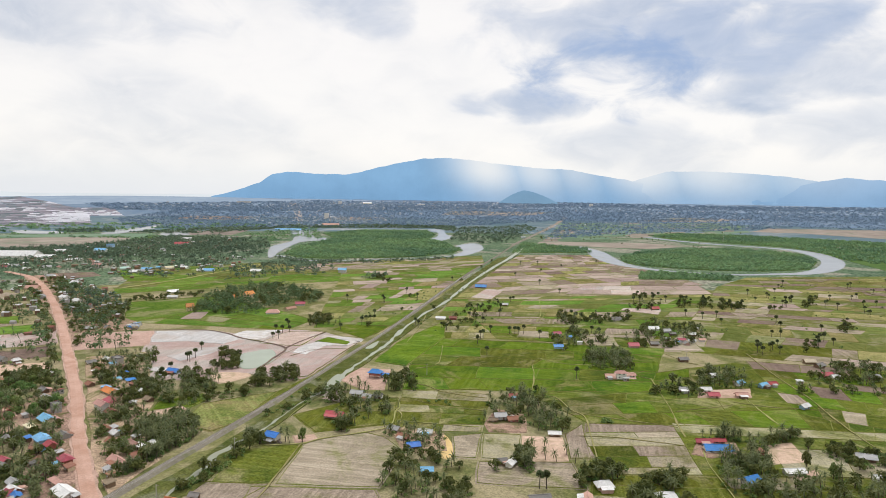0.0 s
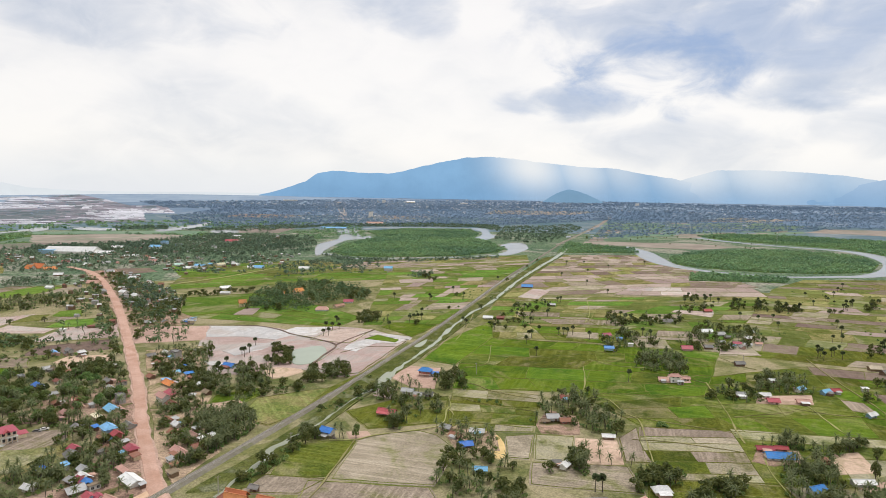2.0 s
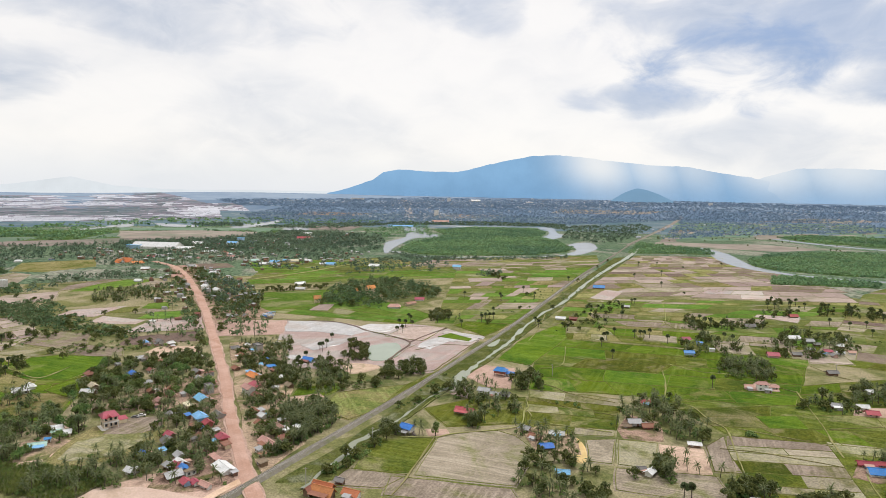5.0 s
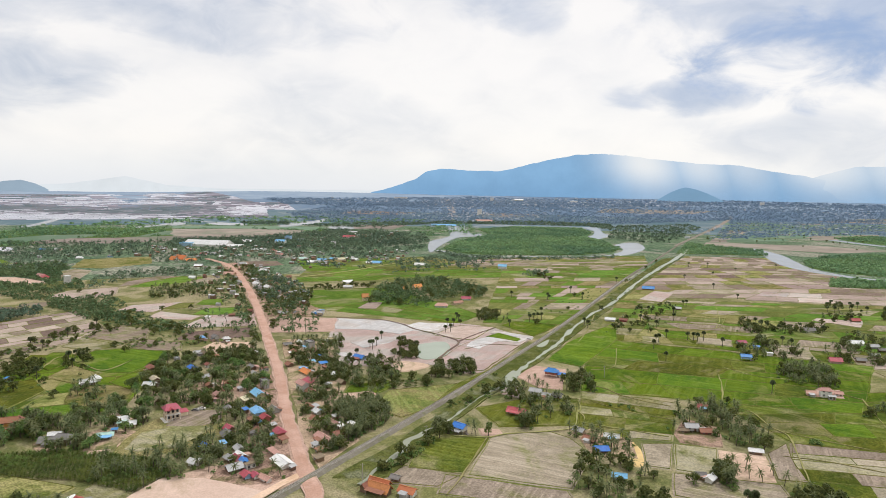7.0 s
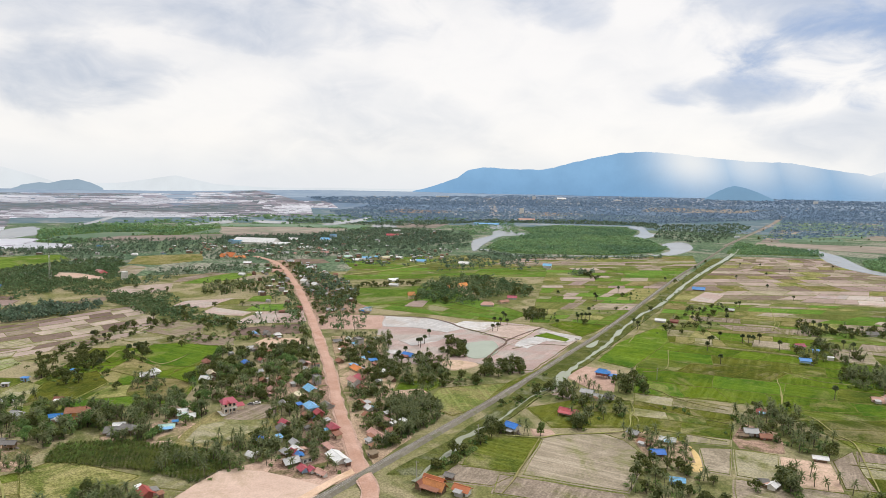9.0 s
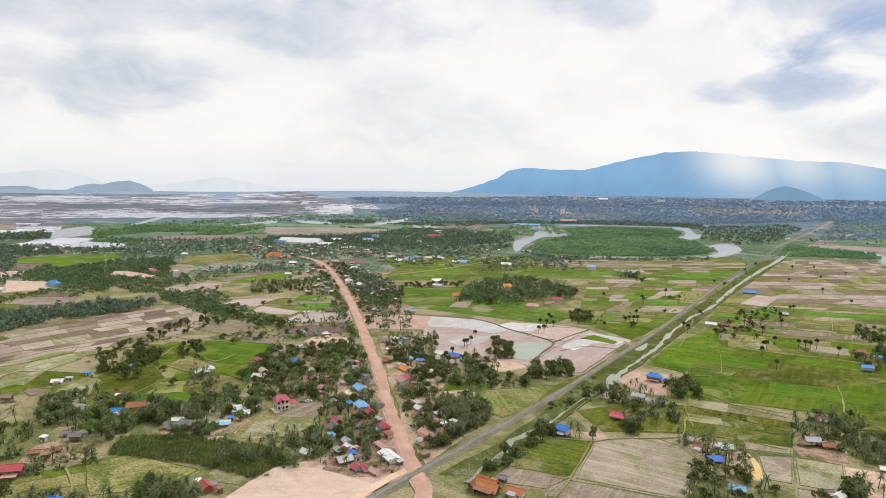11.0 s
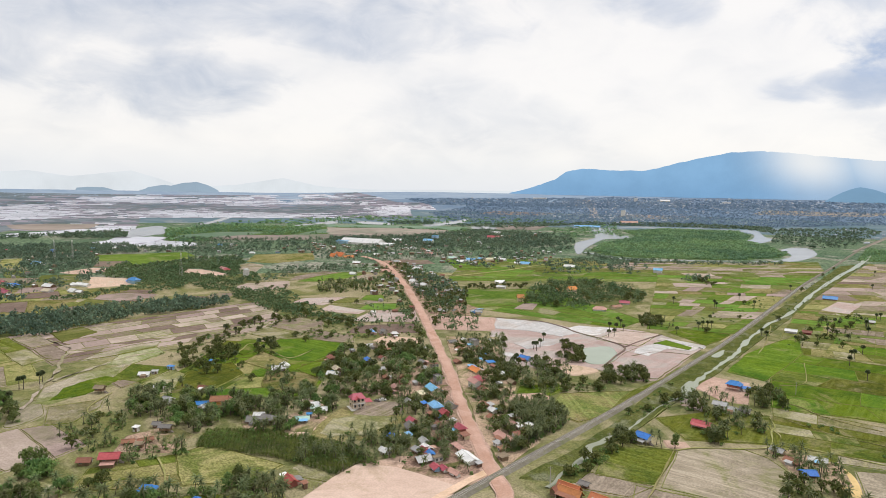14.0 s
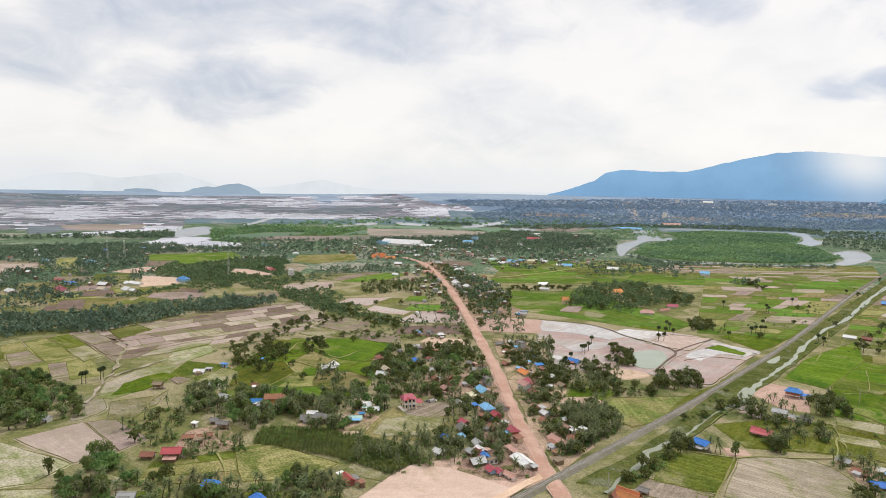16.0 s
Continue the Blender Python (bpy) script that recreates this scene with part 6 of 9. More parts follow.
def house(x, y, angle, w, d, roof, wall="wall_white", shape="gable", storeys=1, stilts=0.0, porch=None, detail=True, name="house", category="house"):
    """A village house: walls, roof with eaves, door and windows, posts where it stands on stilts, and sometimes a lean-to porch."""
    base = new(name)
    g = terrain(x, y)
    if math.hypot(x + 25, y) < 640:
        w, d = 0.84 * w, 0.84 * d
    base.matrix_world = pose(x, y, g, 0, 0, angle)
    top = stilts + (2.25 if storeys == 1 else 2.45 * storeys)
    rise = {"gable": 0.30, "hip": 0.30, "steep": 0.5, "lean": 0.16, "flat": 0.0, "shed": 0.2}[shape] * d
    bm = bmesh.new()
    z0 = stilts if stilts else -0.1
    box_into(bm, -w / 2, -d / 2, z0, w / 2, d / 2, top)
    if shape in ("gable", "steep", "shed"):
        for sx in (-1, 1):
            a, b, c = bm.verts.new((sx * w / 2, -d / 2, top)), bm.verts.new((sx * w / 2, d / 2, top)), bm.verts.new((sx * w / 2, 0, top + rise - 0.14))
            bm.faces.new((a, b, c) if sx > 0 else (b, a, c))
    part("wall", bm, MAT[wall], base)
    if shape == "flat":
        bm = bmesh.new()
        box_into(bm, -w / 2 - 0.25, -d / 2 - 0.25, top + 0.004, w / 2 + 0.25, d / 2 + 0.25, top + 0.2)
        for s in (-1, 1):
            box_into(bm, -w / 2 - 0.2, s * (d / 2 + 0.12) - 0.08, top + 0.2, w / 2 + 0.2, s * (d / 2 + 0.12) + 0.08, top + 0.75)
            box_into(bm, s * (w / 2 + 0.12) - 0.08, -d / 2 - 0.04, top + 0.2, s * (w / 2 + 0.12) + 0.08, d / 2 + 0.04, top + 0.75)
        part("roof", bm, MAT[roof], base)
    elif shape == "lean":
        part("roof", lean_roof(w, d, top + 0.02, rise), MAT[roof], base)
    else:
        r = part("roof", gable_roof(w, d, top + 0.03, rise, 0.85, 0.12, 0.42 if shape == "hip" else 0.0), MAT[roof], base)
        bm = bmesh.new()
        rx = (w / 2 + 0.85) * (0.58 if shape == "hip" else 1)
        box_into(bm, -rx, -0.16, top + rise - 0.02, rx, 0.16, top + rise + 0.13)
        part("ridge", bm, MAT[roof], r)
    if detail:
        floors = storeys
        for s in (-1, 1):
            bm = bmesh.new()
            for k in range(floors):
                zf = stilts + 2.45 * k
                n = max(2, int(w / 3.2))
                for i in range(n):
                    cx = -w / 2 + w * (i + 0.5) / n
                    door = k == 0 and i == n // 2 and s < 0
                    if door:
                        continue
                    bm2 = bmesh.new()
                    yy = s * (d / 2 + 0.02)
                    box_into(bm2, cx - 0.55, min(yy, yy - s * 0.06), zf + 0.95, cx + 0.55, max(yy, yy - s * 0.06), zf + 2.05)
                    win = part("window", bm2, MAT["glass"], base)
                    bm3 = bmesh.new()
                    y2 = s * (d / 2 + 0.05)
                    for fx0, fx1, fz0, fz1 in ((-0.65, 0.65, 0.85, 0.95), (-0.65, 0.65, 2.05, 2.15), (-0.65, -0.55, 0.95, 2.05), (0.55, 0.65, 0.95, 2.05), (-0.04, 0.04, 0.95, 2.05)):
                        box_into(bm3, cx + fx0, min(y2, y2 - s * 0.07), zf + fz0, cx + fx1, max(y2, y2 - s * 0.07), zf + fz1)
                    part("frame", bm3, MAT["frame"], win)
            bm.free()
        bm = bmesh.new()
        n = max(2, int(w / 3.2))
        cx = -w / 2 + w * (n // 2 + 0.5) / n
        box_into(bm, cx - 0.5, -d / 2 - 0.05, stilts + 0.02, cx + 0.5, -d / 2 + 0.02, stilts + 2.1)
        part("door", bm, MAT["door"], base)
    if stilts:
        for i in range(max(3, int(w / 2.6) + 1)):
            k = max(2, int(w / 2.6))
            for sy in (-1, 1):
                bm = bmesh.new()
                px = -w / 2 + 0.2 + (w - 0.4) * min(i, k) / k
                if i > k:
                    bm.free()
                    continue
                box_into(bm, px - 0.12, sy * (d / 2 - 0.2) - 0.12, -0.15, px + 0.12, sy * (d / 2 - 0.2) + 0.12, stilts + 0.005)
                part("post", bm, MAT["post"], base)
        bm = bmesh.new()
        for i in range(8):
            box_into(bm, w / 2 + 0.15 + 0.28 * (7 - i), -0.6, -0.1, w / 2 + 0.15 + 0.28 * (8 - i), 0.6, stilts * (i + 1) / 8)
        part("stair", bm, MAT["post"], base)
    if porch:
        bm = lean_roof(w * 0.9, 2.4, 2.1, 0.35, 0.2, 0.08)
        bmesh.ops.translate(bm, verts=bm.verts[:], vec=(0, -d / 2 - 1.75, stilts * 0.0))
        p = part("porch_roof", bm, MAT[porch], base, ROOF_WORD[porch] + " lean-to porch roof")
        for sx in (-1, 1):
            bm = bmesh.new()
            box_into(bm, sx * w * 0.42 - 0.07, -d / 2 - 2.7, -0.15, sx * w * 0.42 + 0.07, -d / 2 - 2.56, 2.12)
            part("post", bm, MAT["post"], p)
    lot = random.Random(int(x * 7 + y * 13))
    if detail and w > 3.6 and not porch and shape in ("gable", "hip") and lot.random() < 0.6:
        side, aw, ad = lot.choice((-1, 1)), w * lot.uniform(0.45, 0.8), lot.uniform(1.6, 2.6)
        bm = lean_roof(aw, ad, 1.75, 0.45, 0.25, 0.07)
        if side < 0:
            bmesh.ops.translate(bm, verts=bm.verts[:], vec=(lot.uniform(-0.1, 0.1) * w, -d / 2 - ad / 2 - 0.35, 0))
        else:
            bmesh.ops.rotate(bm, verts=bm.verts[:], cent=(0, 0, 0), matrix=Matrix.Rotation(math.pi, 3, "Z"))
            bmesh.ops.translate(bm, verts=bm.verts[:], vec=(lot.uniform(-0.1, 0.1) * w, d / 2 + ad / 2 + 0.35, 0))
        for f in bm.faces:
            f.material_index = 1
        edge = side * (d / 2 + 0.02)
        box_into(bm, -aw / 2, min(edge, edge + side * ad), -0.1, aw / 2, max(edge, edge + side * ad), 1.76)
        second = lot.choice(("zinc", "rust", "thatch", "pink_roof", "white", "sky_blue", "grey"))
        part("lean_to", bm, [MAT[lot.choice(("wall_wood", "wall_grey", "wall_pink"))], MAT[second]], base, ROOF_WORD[second] + " lean-to kitchen")
    kind = {"flat": "flat", "lean": "sloping", "hip": "hipped", "gable": "gabled", "steep": "steep", "shed": "low"}[shape]
    stand = "on stilts" if stilts else ("two storeys" if storeys == 2 else ("several storeys" if storeys > 2 else "on bare ground"))
    tagged(base, "%s %s with a %s %s roof, %s" % (WALL_WORD[wall], name.replace("_", " "), ROOF_WORD[roof], kind, stand), category)
    AVOID.append((x, y, 0.6 * max(w, d) + 1.6))
    return base


def villa(x, y, angle):
    """A two-storey plastered villa: plinth, hipped roof over a front gable, balcony on columns, tall windows and a low garage wing."""
    base = new("villa")
    base.matrix_world = pose(x, y, 0, 0, 0, angle)
    w, d, h = 6.6, 6.0, 6.4
    bm = bmesh.new()
    box_into(bm, -w / 2 - 1.6, -d / 2 - 2.6, -0.1, w / 2 + 0.6, d / 2 + 0.5, 0.45)
    part("plinth", bm, MAT["wall_white"], base, "pale tiled plinth and steps")
    bm = bmesh.new()
    box_into(bm, -w / 2, -d / 2, 0.45, w / 2, d / 2, h)
    part("wall", bm, MAT["wall_cream_light"], base)
    roof = part("roof", gable_roof(w, d, h + 0.03, 1.9, 0.8, 0.14, 0.4), MAT["magenta"], base)
    bm = gable_roof(2.6, 2.6, h + 0.02, 1.1, 0.4, 0.12)
    bmesh.ops.rotate(bm, verts=bm.verts[:], cent=(0, 0, 0), matrix=Matrix.Rotation(radians(90), 3, "Z"))
    bmesh.ops.translate(bm, verts=bm.verts[:], vec=(-0.9, -d / 2 - 0.5, -0.2))
    part("front_gable", bm, MAT["magenta"], roof)
    bm = bmesh.new()
    box_into(bm, -w / 2 - 0.2, -d / 2 - 1.8, 3.35, w / 2 + 0.1, -d / 2 - 0.004, 3.55)
    balcony = part("balcony", bm, MAT["wall_white"], base)
    bm = bmesh.new()
    for k in range(12):
        px = -w / 2 - 0.1 + (w + 0.1) * k / 11
        box_into(bm, px - 0.04, -d / 2 - 1.75, 3.55, px + 0.04, -d / 2 - 1.67, 4.3)
    box_into(bm, -w / 2 - 0.2, -d / 2 - 1.8, 4.3, w / 2 + 0.1, -d / 2 - 1.62, 4.4)
    part("railing", bm, MAT["frame"], balcony)
    for px in (-w / 2 + 0.05, -0.9, 0.9, w / 2 - 0.2):
        tv, tf = [], []
        tube(tv, tf, [(px, -d / 2 - 1.5, 0.44), (px, -d / 2 - 1.5, 0.7), (px, -d / 2 - 1.5, 3.36)], (0.26, 0.18, 0.18), 8)
        raw("column", tv, tf, [MAT["wall_white"]], base)
    for z in (1.3, 4.2):
        for side, spots_x in ((-1, (-2.2, 0.0, 2.2)), (1, (-2.2, 0.0, 2.2))):
            for cx in spots_x:
                bm = bmesh.new()
                yy = side * (d / 2 + 0.03)
                box_into(bm, cx - 0.6, min(yy, yy - side * 0.08), z, cx + 0.6, max(yy, yy - side * 0.08), z + 1.5)
                part("window", bm, MAT["glass"], base)
        for cy in (-1.6, 1.4):
            for side in (-1, 1):
                bm = bmesh.new()
                xx = side * (w / 2 + 0.03)
                box_into(bm, min(xx, xx - side * 0.08), cy - 0.55, z, max(xx, xx - side * 0.08), cy + 0.55, z + 1.5)
                part("window", bm, MAT["glass"], base)
    bm = bmesh.new()
    box_into(bm, w / 2 + 0.01, -1.0, -0.1, w / 2 + 4.6, 2.8, 2.7)
    wing = part("garage_wing", bm, MAT["wall_cream_light"], base)
    bm = lean_roof(4.6, 4.0, 2.72, 0.7, 0.4, 0.1)
    bmesh.ops.translate(bm, verts=bm.verts[:], vec=(w / 2 + 2.6, 0.9, 0))
    part("wing_roof", bm, MAT["magenta"], wing, "crimson lean-to roof")
    tagged(base, "two-storey cream villa with crimson hipped roof and balcony", "house")
    AVOID.append((x, y, 9))


def mast(x, y, height):
    """A slender lattice mast for telephones: four tapering legs, cross braces and antennas."""
    base = new("telecom_mast")
    base.matrix_world = pose(x, y, terrain(x, y))
    foot, head = 1.6, 0.35
    for sx, sy in ((-1, -1), (1, -1), (1, 1), (-1, 1)):
        tv, tf = [], []
        tube(tv, tf, [(sx * foot, sy * foot, -0.2), (sx * head, sy * head, height)], (0.10, 0.06), 5)
        raw("leg", tv, tf, [MAT["frame"]], base)
    for k in range(10):
        z0, z1 = height * k / 10, height * (k + 1) / 10
        a, b = foot + (head - foot) * k / 10, foot + (head - foot) * (k + 1) / 10
        tv, tf = [], []
        for (x0, y0), (x1, y1) in (((-1, -1), (1, -1)), ((1, -1), (1, 1)), ((1, 1), (-1, 1)), ((-1, 1), (-1, -1))):
            tube(tv, tf, [(x0 * a, y0 * a, z0), (x1 * b, y1 * b, z1)], (0.035, 0.035), 4)
        raw("brace", tv, tf, [MAT["frame"]], base)
    for k in range(3):
        bm = bmesh.new()
        q = 2.1 * k
        box_into(bm, 0.7 * math.cos(q) - 0.2, 0.7 * math.sin(q) - 0.2, height - 3, 0.7 * math.cos(q) + 0.2, 0.7 * math.sin(q) + 0.2, height - 0.6)
        part("antenna", bm, MAT["wall_white"], base)
    tagged(base, "slender white lattice telephone mast with antennas", "mast")
    AVOID.append((x, y, 3))


def fence(points, gap, height, label):
    """A row of rough posts joined by two wires."""
    base = new("post_fence")
    x0, y0 = points[0]
    base.matrix_world = pose(x0, y0, terrain(x0, y0))
    rng = random.Random(7)
    for (xa, ya), (xb, yb) in zip(points, points[1:]):
        l = math.hypot(xb - xa, yb - ya)
        n = max(1, int(l / gap))
        for i in range(n):
            x, y = xa + (xb - xa) * i / n - x0, ya + (yb - ya) * i / n - y0
            tv, tf = [], []
            tube(tv, tf, [(x, y, -0.2), (x + rng.uniform(-0.06, 0.06), y + rng.uniform(-0.06, 0.06), height * rng.uniform(0.85, 1.1))], (0.12, 0.10), 5)
            tf.append(tuple(range(5, 10)))
            raw("post", tv, tf, [MAT["post"]], base)
        for z in (0.45, 0.85):
            tv, tf = [], []
            a = math.atan2(yb - ya, xb - xa)
            for s in (-1, 1):
                for t in (0, 1):
                    tv.append((xa + (xb - xa) * t - x0 - s * 0.02 * math.sin(a), ya + (yb - ya) * t - y0 + s * 0.02 * math.cos(a), height * z))
            tf = [(0, 1, 3, 2)]
            tv += [(p[0], p[1], p[2] + 0.04) for p in tv]
            tf += [(4, 6, 7, 5), (0, 4, 5, 1), (2, 3, 7, 6)]
            raw("wire", tv, tf, [MAT["rail_steel"]], base)
    tagged(base, label, "fence")


def power_pole(x, y, angle, height=8.0):
    base = new("power_pole")
    base.matrix_world = pose(x, y, terrain(x, y), 0, 0, angle)
    tv, tf = [], []
    tube(tv, tf, [(0, 0, -0.3), (0, 0, height)], (0.20, 0.13), 7)
    tf.append(tuple(range(7, 14)))
    raw("pole", tv, tf, [MAT["sleeper"]], base)
    bm = bmesh.new()
    box_into(bm, -0.9, 0.13, height - 0.75, 0.9, 0.25, height - 0.6)
    arm = part("crossarm", bm, MAT["post"], base)
    for sx in (-0.8, 0, 0.8):
        tv, tf = [], []
        tube(tv, tf, [(sx, 0.19, height - 0.6), (sx, 0.19, height - 0.42)], (0.06, 0.04), 6)
        raw("insulator", tv, tf, [MAT["frame"]], arm)
    tagged(base, "slim concrete power pole with a wooden crossarm", "pole", group="power poles along the line")
    AVOID.append((x, y, 1.0))


def parked_car(x, y, angle, paint):
    """A small parked car: body, cabin glass and four wheels."""
    base = new("car")
    base.matrix_world = pose(x, y, terrain(x, y) + 0.45, 0, 0, angle)
    bm = bmesh.new()
    prof = ((-2.1, 0.28), (-2.1, 0.75), (-1.9, 0.9), (-1.45, 0.95), (-0.9, 1.42), (0.55, 1.42), (1.15, 0.95), (1.95, 0.82), (2.12, 0.65), (2.12, 0.28))
    sides = []
    for s in (-1, 1):
        sides.append([bm.verts.new((px, s * (0.82 if pz < 1.0 else 0.66), pz)) for px, pz in prof])
    bm.faces.new(sides[0])
    bm.faces.new(list(reversed(sides[1])))
    for i in range(len(prof)):
        j = (i + 1) % len(prof)
        bm.faces.new((sides[0][i], sides[1][i], sides[1][j], sides[0][j]))
    bmesh.ops.recalc_face_normals(bm, faces=bm.faces)
    body = part("body", bm, paint, base)
    for s in (-1, 1):
        bm = bmesh.new()
        v = [bm.verts.new((px, s * q, pz)) for px, pz, q in ((-1.25, 1.0, 0.835), (0.95, 1.0, 0.835), (0.5, 1.36, 0.69), (-0.85, 1.36, 0.69))]
        w = [bm.verts.new((c.co.x, c.co.y - s * 0.03, c.co.z)) for c in v]
        bm.faces.new(v), bm.faces.new(list(reversed(w)))
        for i in range(4):
            bm.faces.new((v[i], v[(i + 1) % 4], w[(i + 1) % 4], w[i]))
        part("side_window", bm, MAT["glass"], body)
    for x0, z0, x1, z1 in ((0.6, 1.40, 1.13, 1.0), (-0.95, 1.40, -1.42, 1.0)):
        bm = bmesh.new()
        d = 0.03 if x0 > 0 else -0.03
        v = [bm.verts.new(p) for p in ((x0 + d, -0.6, z0), (x0 + d, 0.6, z0), (x1 + d, 0.7, z1), (x1 + d, -0.7, z1))]
        w = [bm.verts.new((c.co.x - d, c.co.y, c.co.z - 0.02)) for c in v]
        bm.faces.new(v), bm.faces.new(list(reversed(w)))
        for i in range(4):
            bm.faces.new((v[i], v[(i + 1) % 4], w[(i + 1) % 4], w[i]))
        part("windscreen", bm, MAT["glass"], body)
    for wx in (-1.3, 1.3):
        for s in (-1, 1):
            tv, tf = [], []
            for k in range(12):
                a = 2 * math.pi * k / 12
                for q in (0.66, 0.86):
                    tv.append((wx + 0.31 * math.cos(a), s * q, 0.31 + 0.31 * math.sin(a)))
            tf = [(2 * k, 2 * k + 1, (2 * k + 3) % 24, (2 * k + 2) % 24) for k in range(12)] + [tuple(range(1, 24, 2)), tuple(range(0, 24, 2))]
            raw("wheel", tv, tf, [MAT["glass"]], base)
    return tagged(base, "small parked car beside a village house", "car")


def hamlet(poly, n, seed, angle, lo=4.5, hi=8.0, detail=False, roofs=("rust", "zinc", "white", "blue", "grey", "magenta", "thatch", "rust", "sky_blue", "zinc")):
    """Houses strewn over a patch of village."""
    rng = random.Random(seed)
    for x, y in spots(poly, n, rng, 4.0):
        if in_clearing(x, y):
            continue
        w = rng.uniform(lo, hi)
        house(x, y, angle + rng.choice((0, 90, 180, 270)) + rng.uniform(-12, 12), w, w * rng.uniform(0.6, 0.85), rng.choice(roofs),
              rng.choice(("wall_white", "wall_cream", "wall_wood", "wall_wood", "wall_grey", "wall_pink")), rng.choice(("gable", "gable", "hip", "lean")), 1, rng.choice((0, 0, 0, 1.6)), None, detail)


LANES = []
for row in ((-126, 224), (-139, 244), (-157, 273), (-183, 315), (-217, 373), (-270, 456), (-354, 588), (-435, 707), (-530, 836), (-595, 913)):
    LANES.append(row)
LANES = [(a, b, 7.0) for a, b in zip(LANES, LANES[1:])] + [((-110, 150), (-126, 224), 8.0)]
LANES += [(a, b, 6.5) for a, b in zip(RAIL_BEND, RAIL_BEND[1:])]

# ---------------------------------------------------------------- village houses
house(-297.0, 247.1, 35, 9.5, 6.0, "tile_brown", "wall_gold", "gable", storeys=2, porch="magenta")
house(-305.5, 242.9, 35, 6.5, 4.4, "blue", "wall_blue", "gable")
house(-299.0, 241.4, 35, 5.5, 4, "zinc", "wall_grey", "gable")
house(-263.4, 237.9, 25, 9, 6, "grey", "wall_wood", "gable")
house(-252.0, 270.8, 35, 7.5, 4, "white", "wall_white", "gable")
house(-243.8, 266.6, 35, 6.5, 3.6, "white", "wall_grey", "gable")
house(-276.6, 324.6, 10, 8, 5, "white", "wall_wood", "gable")
house(-167.9, 314.6, -38, 7, 4.6, "rust", "wall_pink", "gable")
house(-161.5, 310.0, -38, 5.2, 3.6, "white", "wall_white", "gable")
house(-148.8, 304.9, -38, 4.2, 3, "zinc", "wall_wood", "lean")
house(-145.8, 295.3, -38, 9, 5, "pink_roof", "wall_wood", "gable")
house(-141.8, 293.2, -38, 6.5, 3, "white", "wall_white", "lean")
house(-135.5, 289.6, -38, 5, 3.4, "rust", "wall_wood", "lean")
house(-173.8, 353.5, -38, 5, 3.5, "grey", "wall_wood", "gable")
house(-169.5, 363.9, -38, 6, 4, "thatch", "wall_wood", "gable")
house(-179.5, 377.9, -38, 5, 3.6, "white", "wall_white", "gable")
house(-243.5, 335.1, -40, 4.9, 3.5, "rust", "wall_wood", "gable")
house(-228.1, 320.2, -40, 5.8, 3.5, "pink_roof", "wall_wood", "gable")
house(-298.1, 353.0, -30, 6.7, 4.7, "rust", "wall_wood", "hip", stilts=1.6)
house(-296.1, 400.6, 50, 5.2, 3.7, "zinc", "wall_white", "gable")
house(-239.5, 378.3, -40, 7.8, 3.9, "grey", "wall_wood", "gable")
house(-256.8, 413.6, -40, 4.5, 2.7, "white", "wall_wood", "lean")
house(-221.8, 333.4, -40, 4.3, 2.6, "zinc", "wall_grey", "lean")
house(-175.2, 277.4, -40, 5.4, 3.8, "thatch", "wall_wood", "gable")
house(-188.6, 288.0, -40, 4.2, 2.5, "rust", "wall_wood", "lean")
villa(-231.0, 282.1, 52)
house(-316.3, 317.9, 40, 7.0, 5.6, "white", "wall_white", "gable")
house(-317.4, 327.0, -35, 6.5, 5.2, "white", "wall_white", "hip")
house(-311.2, 318.0, 40, 2.9, 2.0, "zinc", "wall_white", "lean")
house(-278.2, 331.0, -35, 7.4, 4.4, "cream", "wall_wood", "gable", stilts=1.6)
house(-273.0, 360.4, -30, 6.0, 4.8, "blue", "wall_wood", "hip", stilts=1.6)
house(-294.4, 250.1, -50, 8.5, 4.3, "rust", "wall_wood", "gable", stilts=1.8)
house(-292.3, 244.8, -50, 4.4, 2.7, "red", "wall_red", "lean")
house(-296.9, 241.0, -50, 4.4, 2.7, "blue", "wall_blue", "lean")
house(-305.5, 240.0, -20, 3.0, 2.1, "blue", "wall_blue", "lean")
house(-267.2, 244.7, 30, 5.2, 3.1, "white", "wall_white", "gable")
house(-257.8, 239.7, 10, 7.8, 5.5, "grey", "wall_wood", "hip", stilts=1.5)
house(-247.7, 265.9, 35, 4.3, 3.0, "mint", "wall_white", "lean")
house(-241.3, 264.7, 35, 4.7, 2.4, "white", "wall_cream", "lean")
house(-243.8, 250.3, 35, 7.4, 3.7, "mint", "wall_white", "gable", porch="sky_blue")
house(-244.2, 256.9, 35, 2.8, 2.0, "blue", "wall_white", "lean")
house(-327.4, 264.6, 20, 4.3, 3.0, "rust", "wall_red", "gable")
house(-206.8, 328.3, -40, 11.5, 6.3, "sky_blue", "wall_cream", "gable")
house(-208.4, 316.2, -40, 8.6, 3.5, "cream", "wall_cream", "lean")
house(-210.9, 342.9, -40, 6.5, 4.5, "grey", "wall_grey", "flat", storeys=2)
house(-189.6, 296.5, -40, 8.6, 6.0, "sky_blue", "wall_blue", "hip", stilts=2.2)
house(-184.9, 305.8, -40, 6.3, 5.0, "grey", "wall_grey", "gable")
house(-180.9, 288.9, -40, 5.1, 4.1, "red", "wall_red", "gable", stilts=2.0)
house(-199.3, 301.2, -40, 4.9, 2.4, "blue", "wall_wood", "lean")
house(-166.2, 275.8, -40, 6.2, 4.9, "magenta", "wall_red", "hip", stilts=1.0)
house(-176.8, 275.5, -40, 5.3, 4.3, "rust", "wall_wood", "gable")
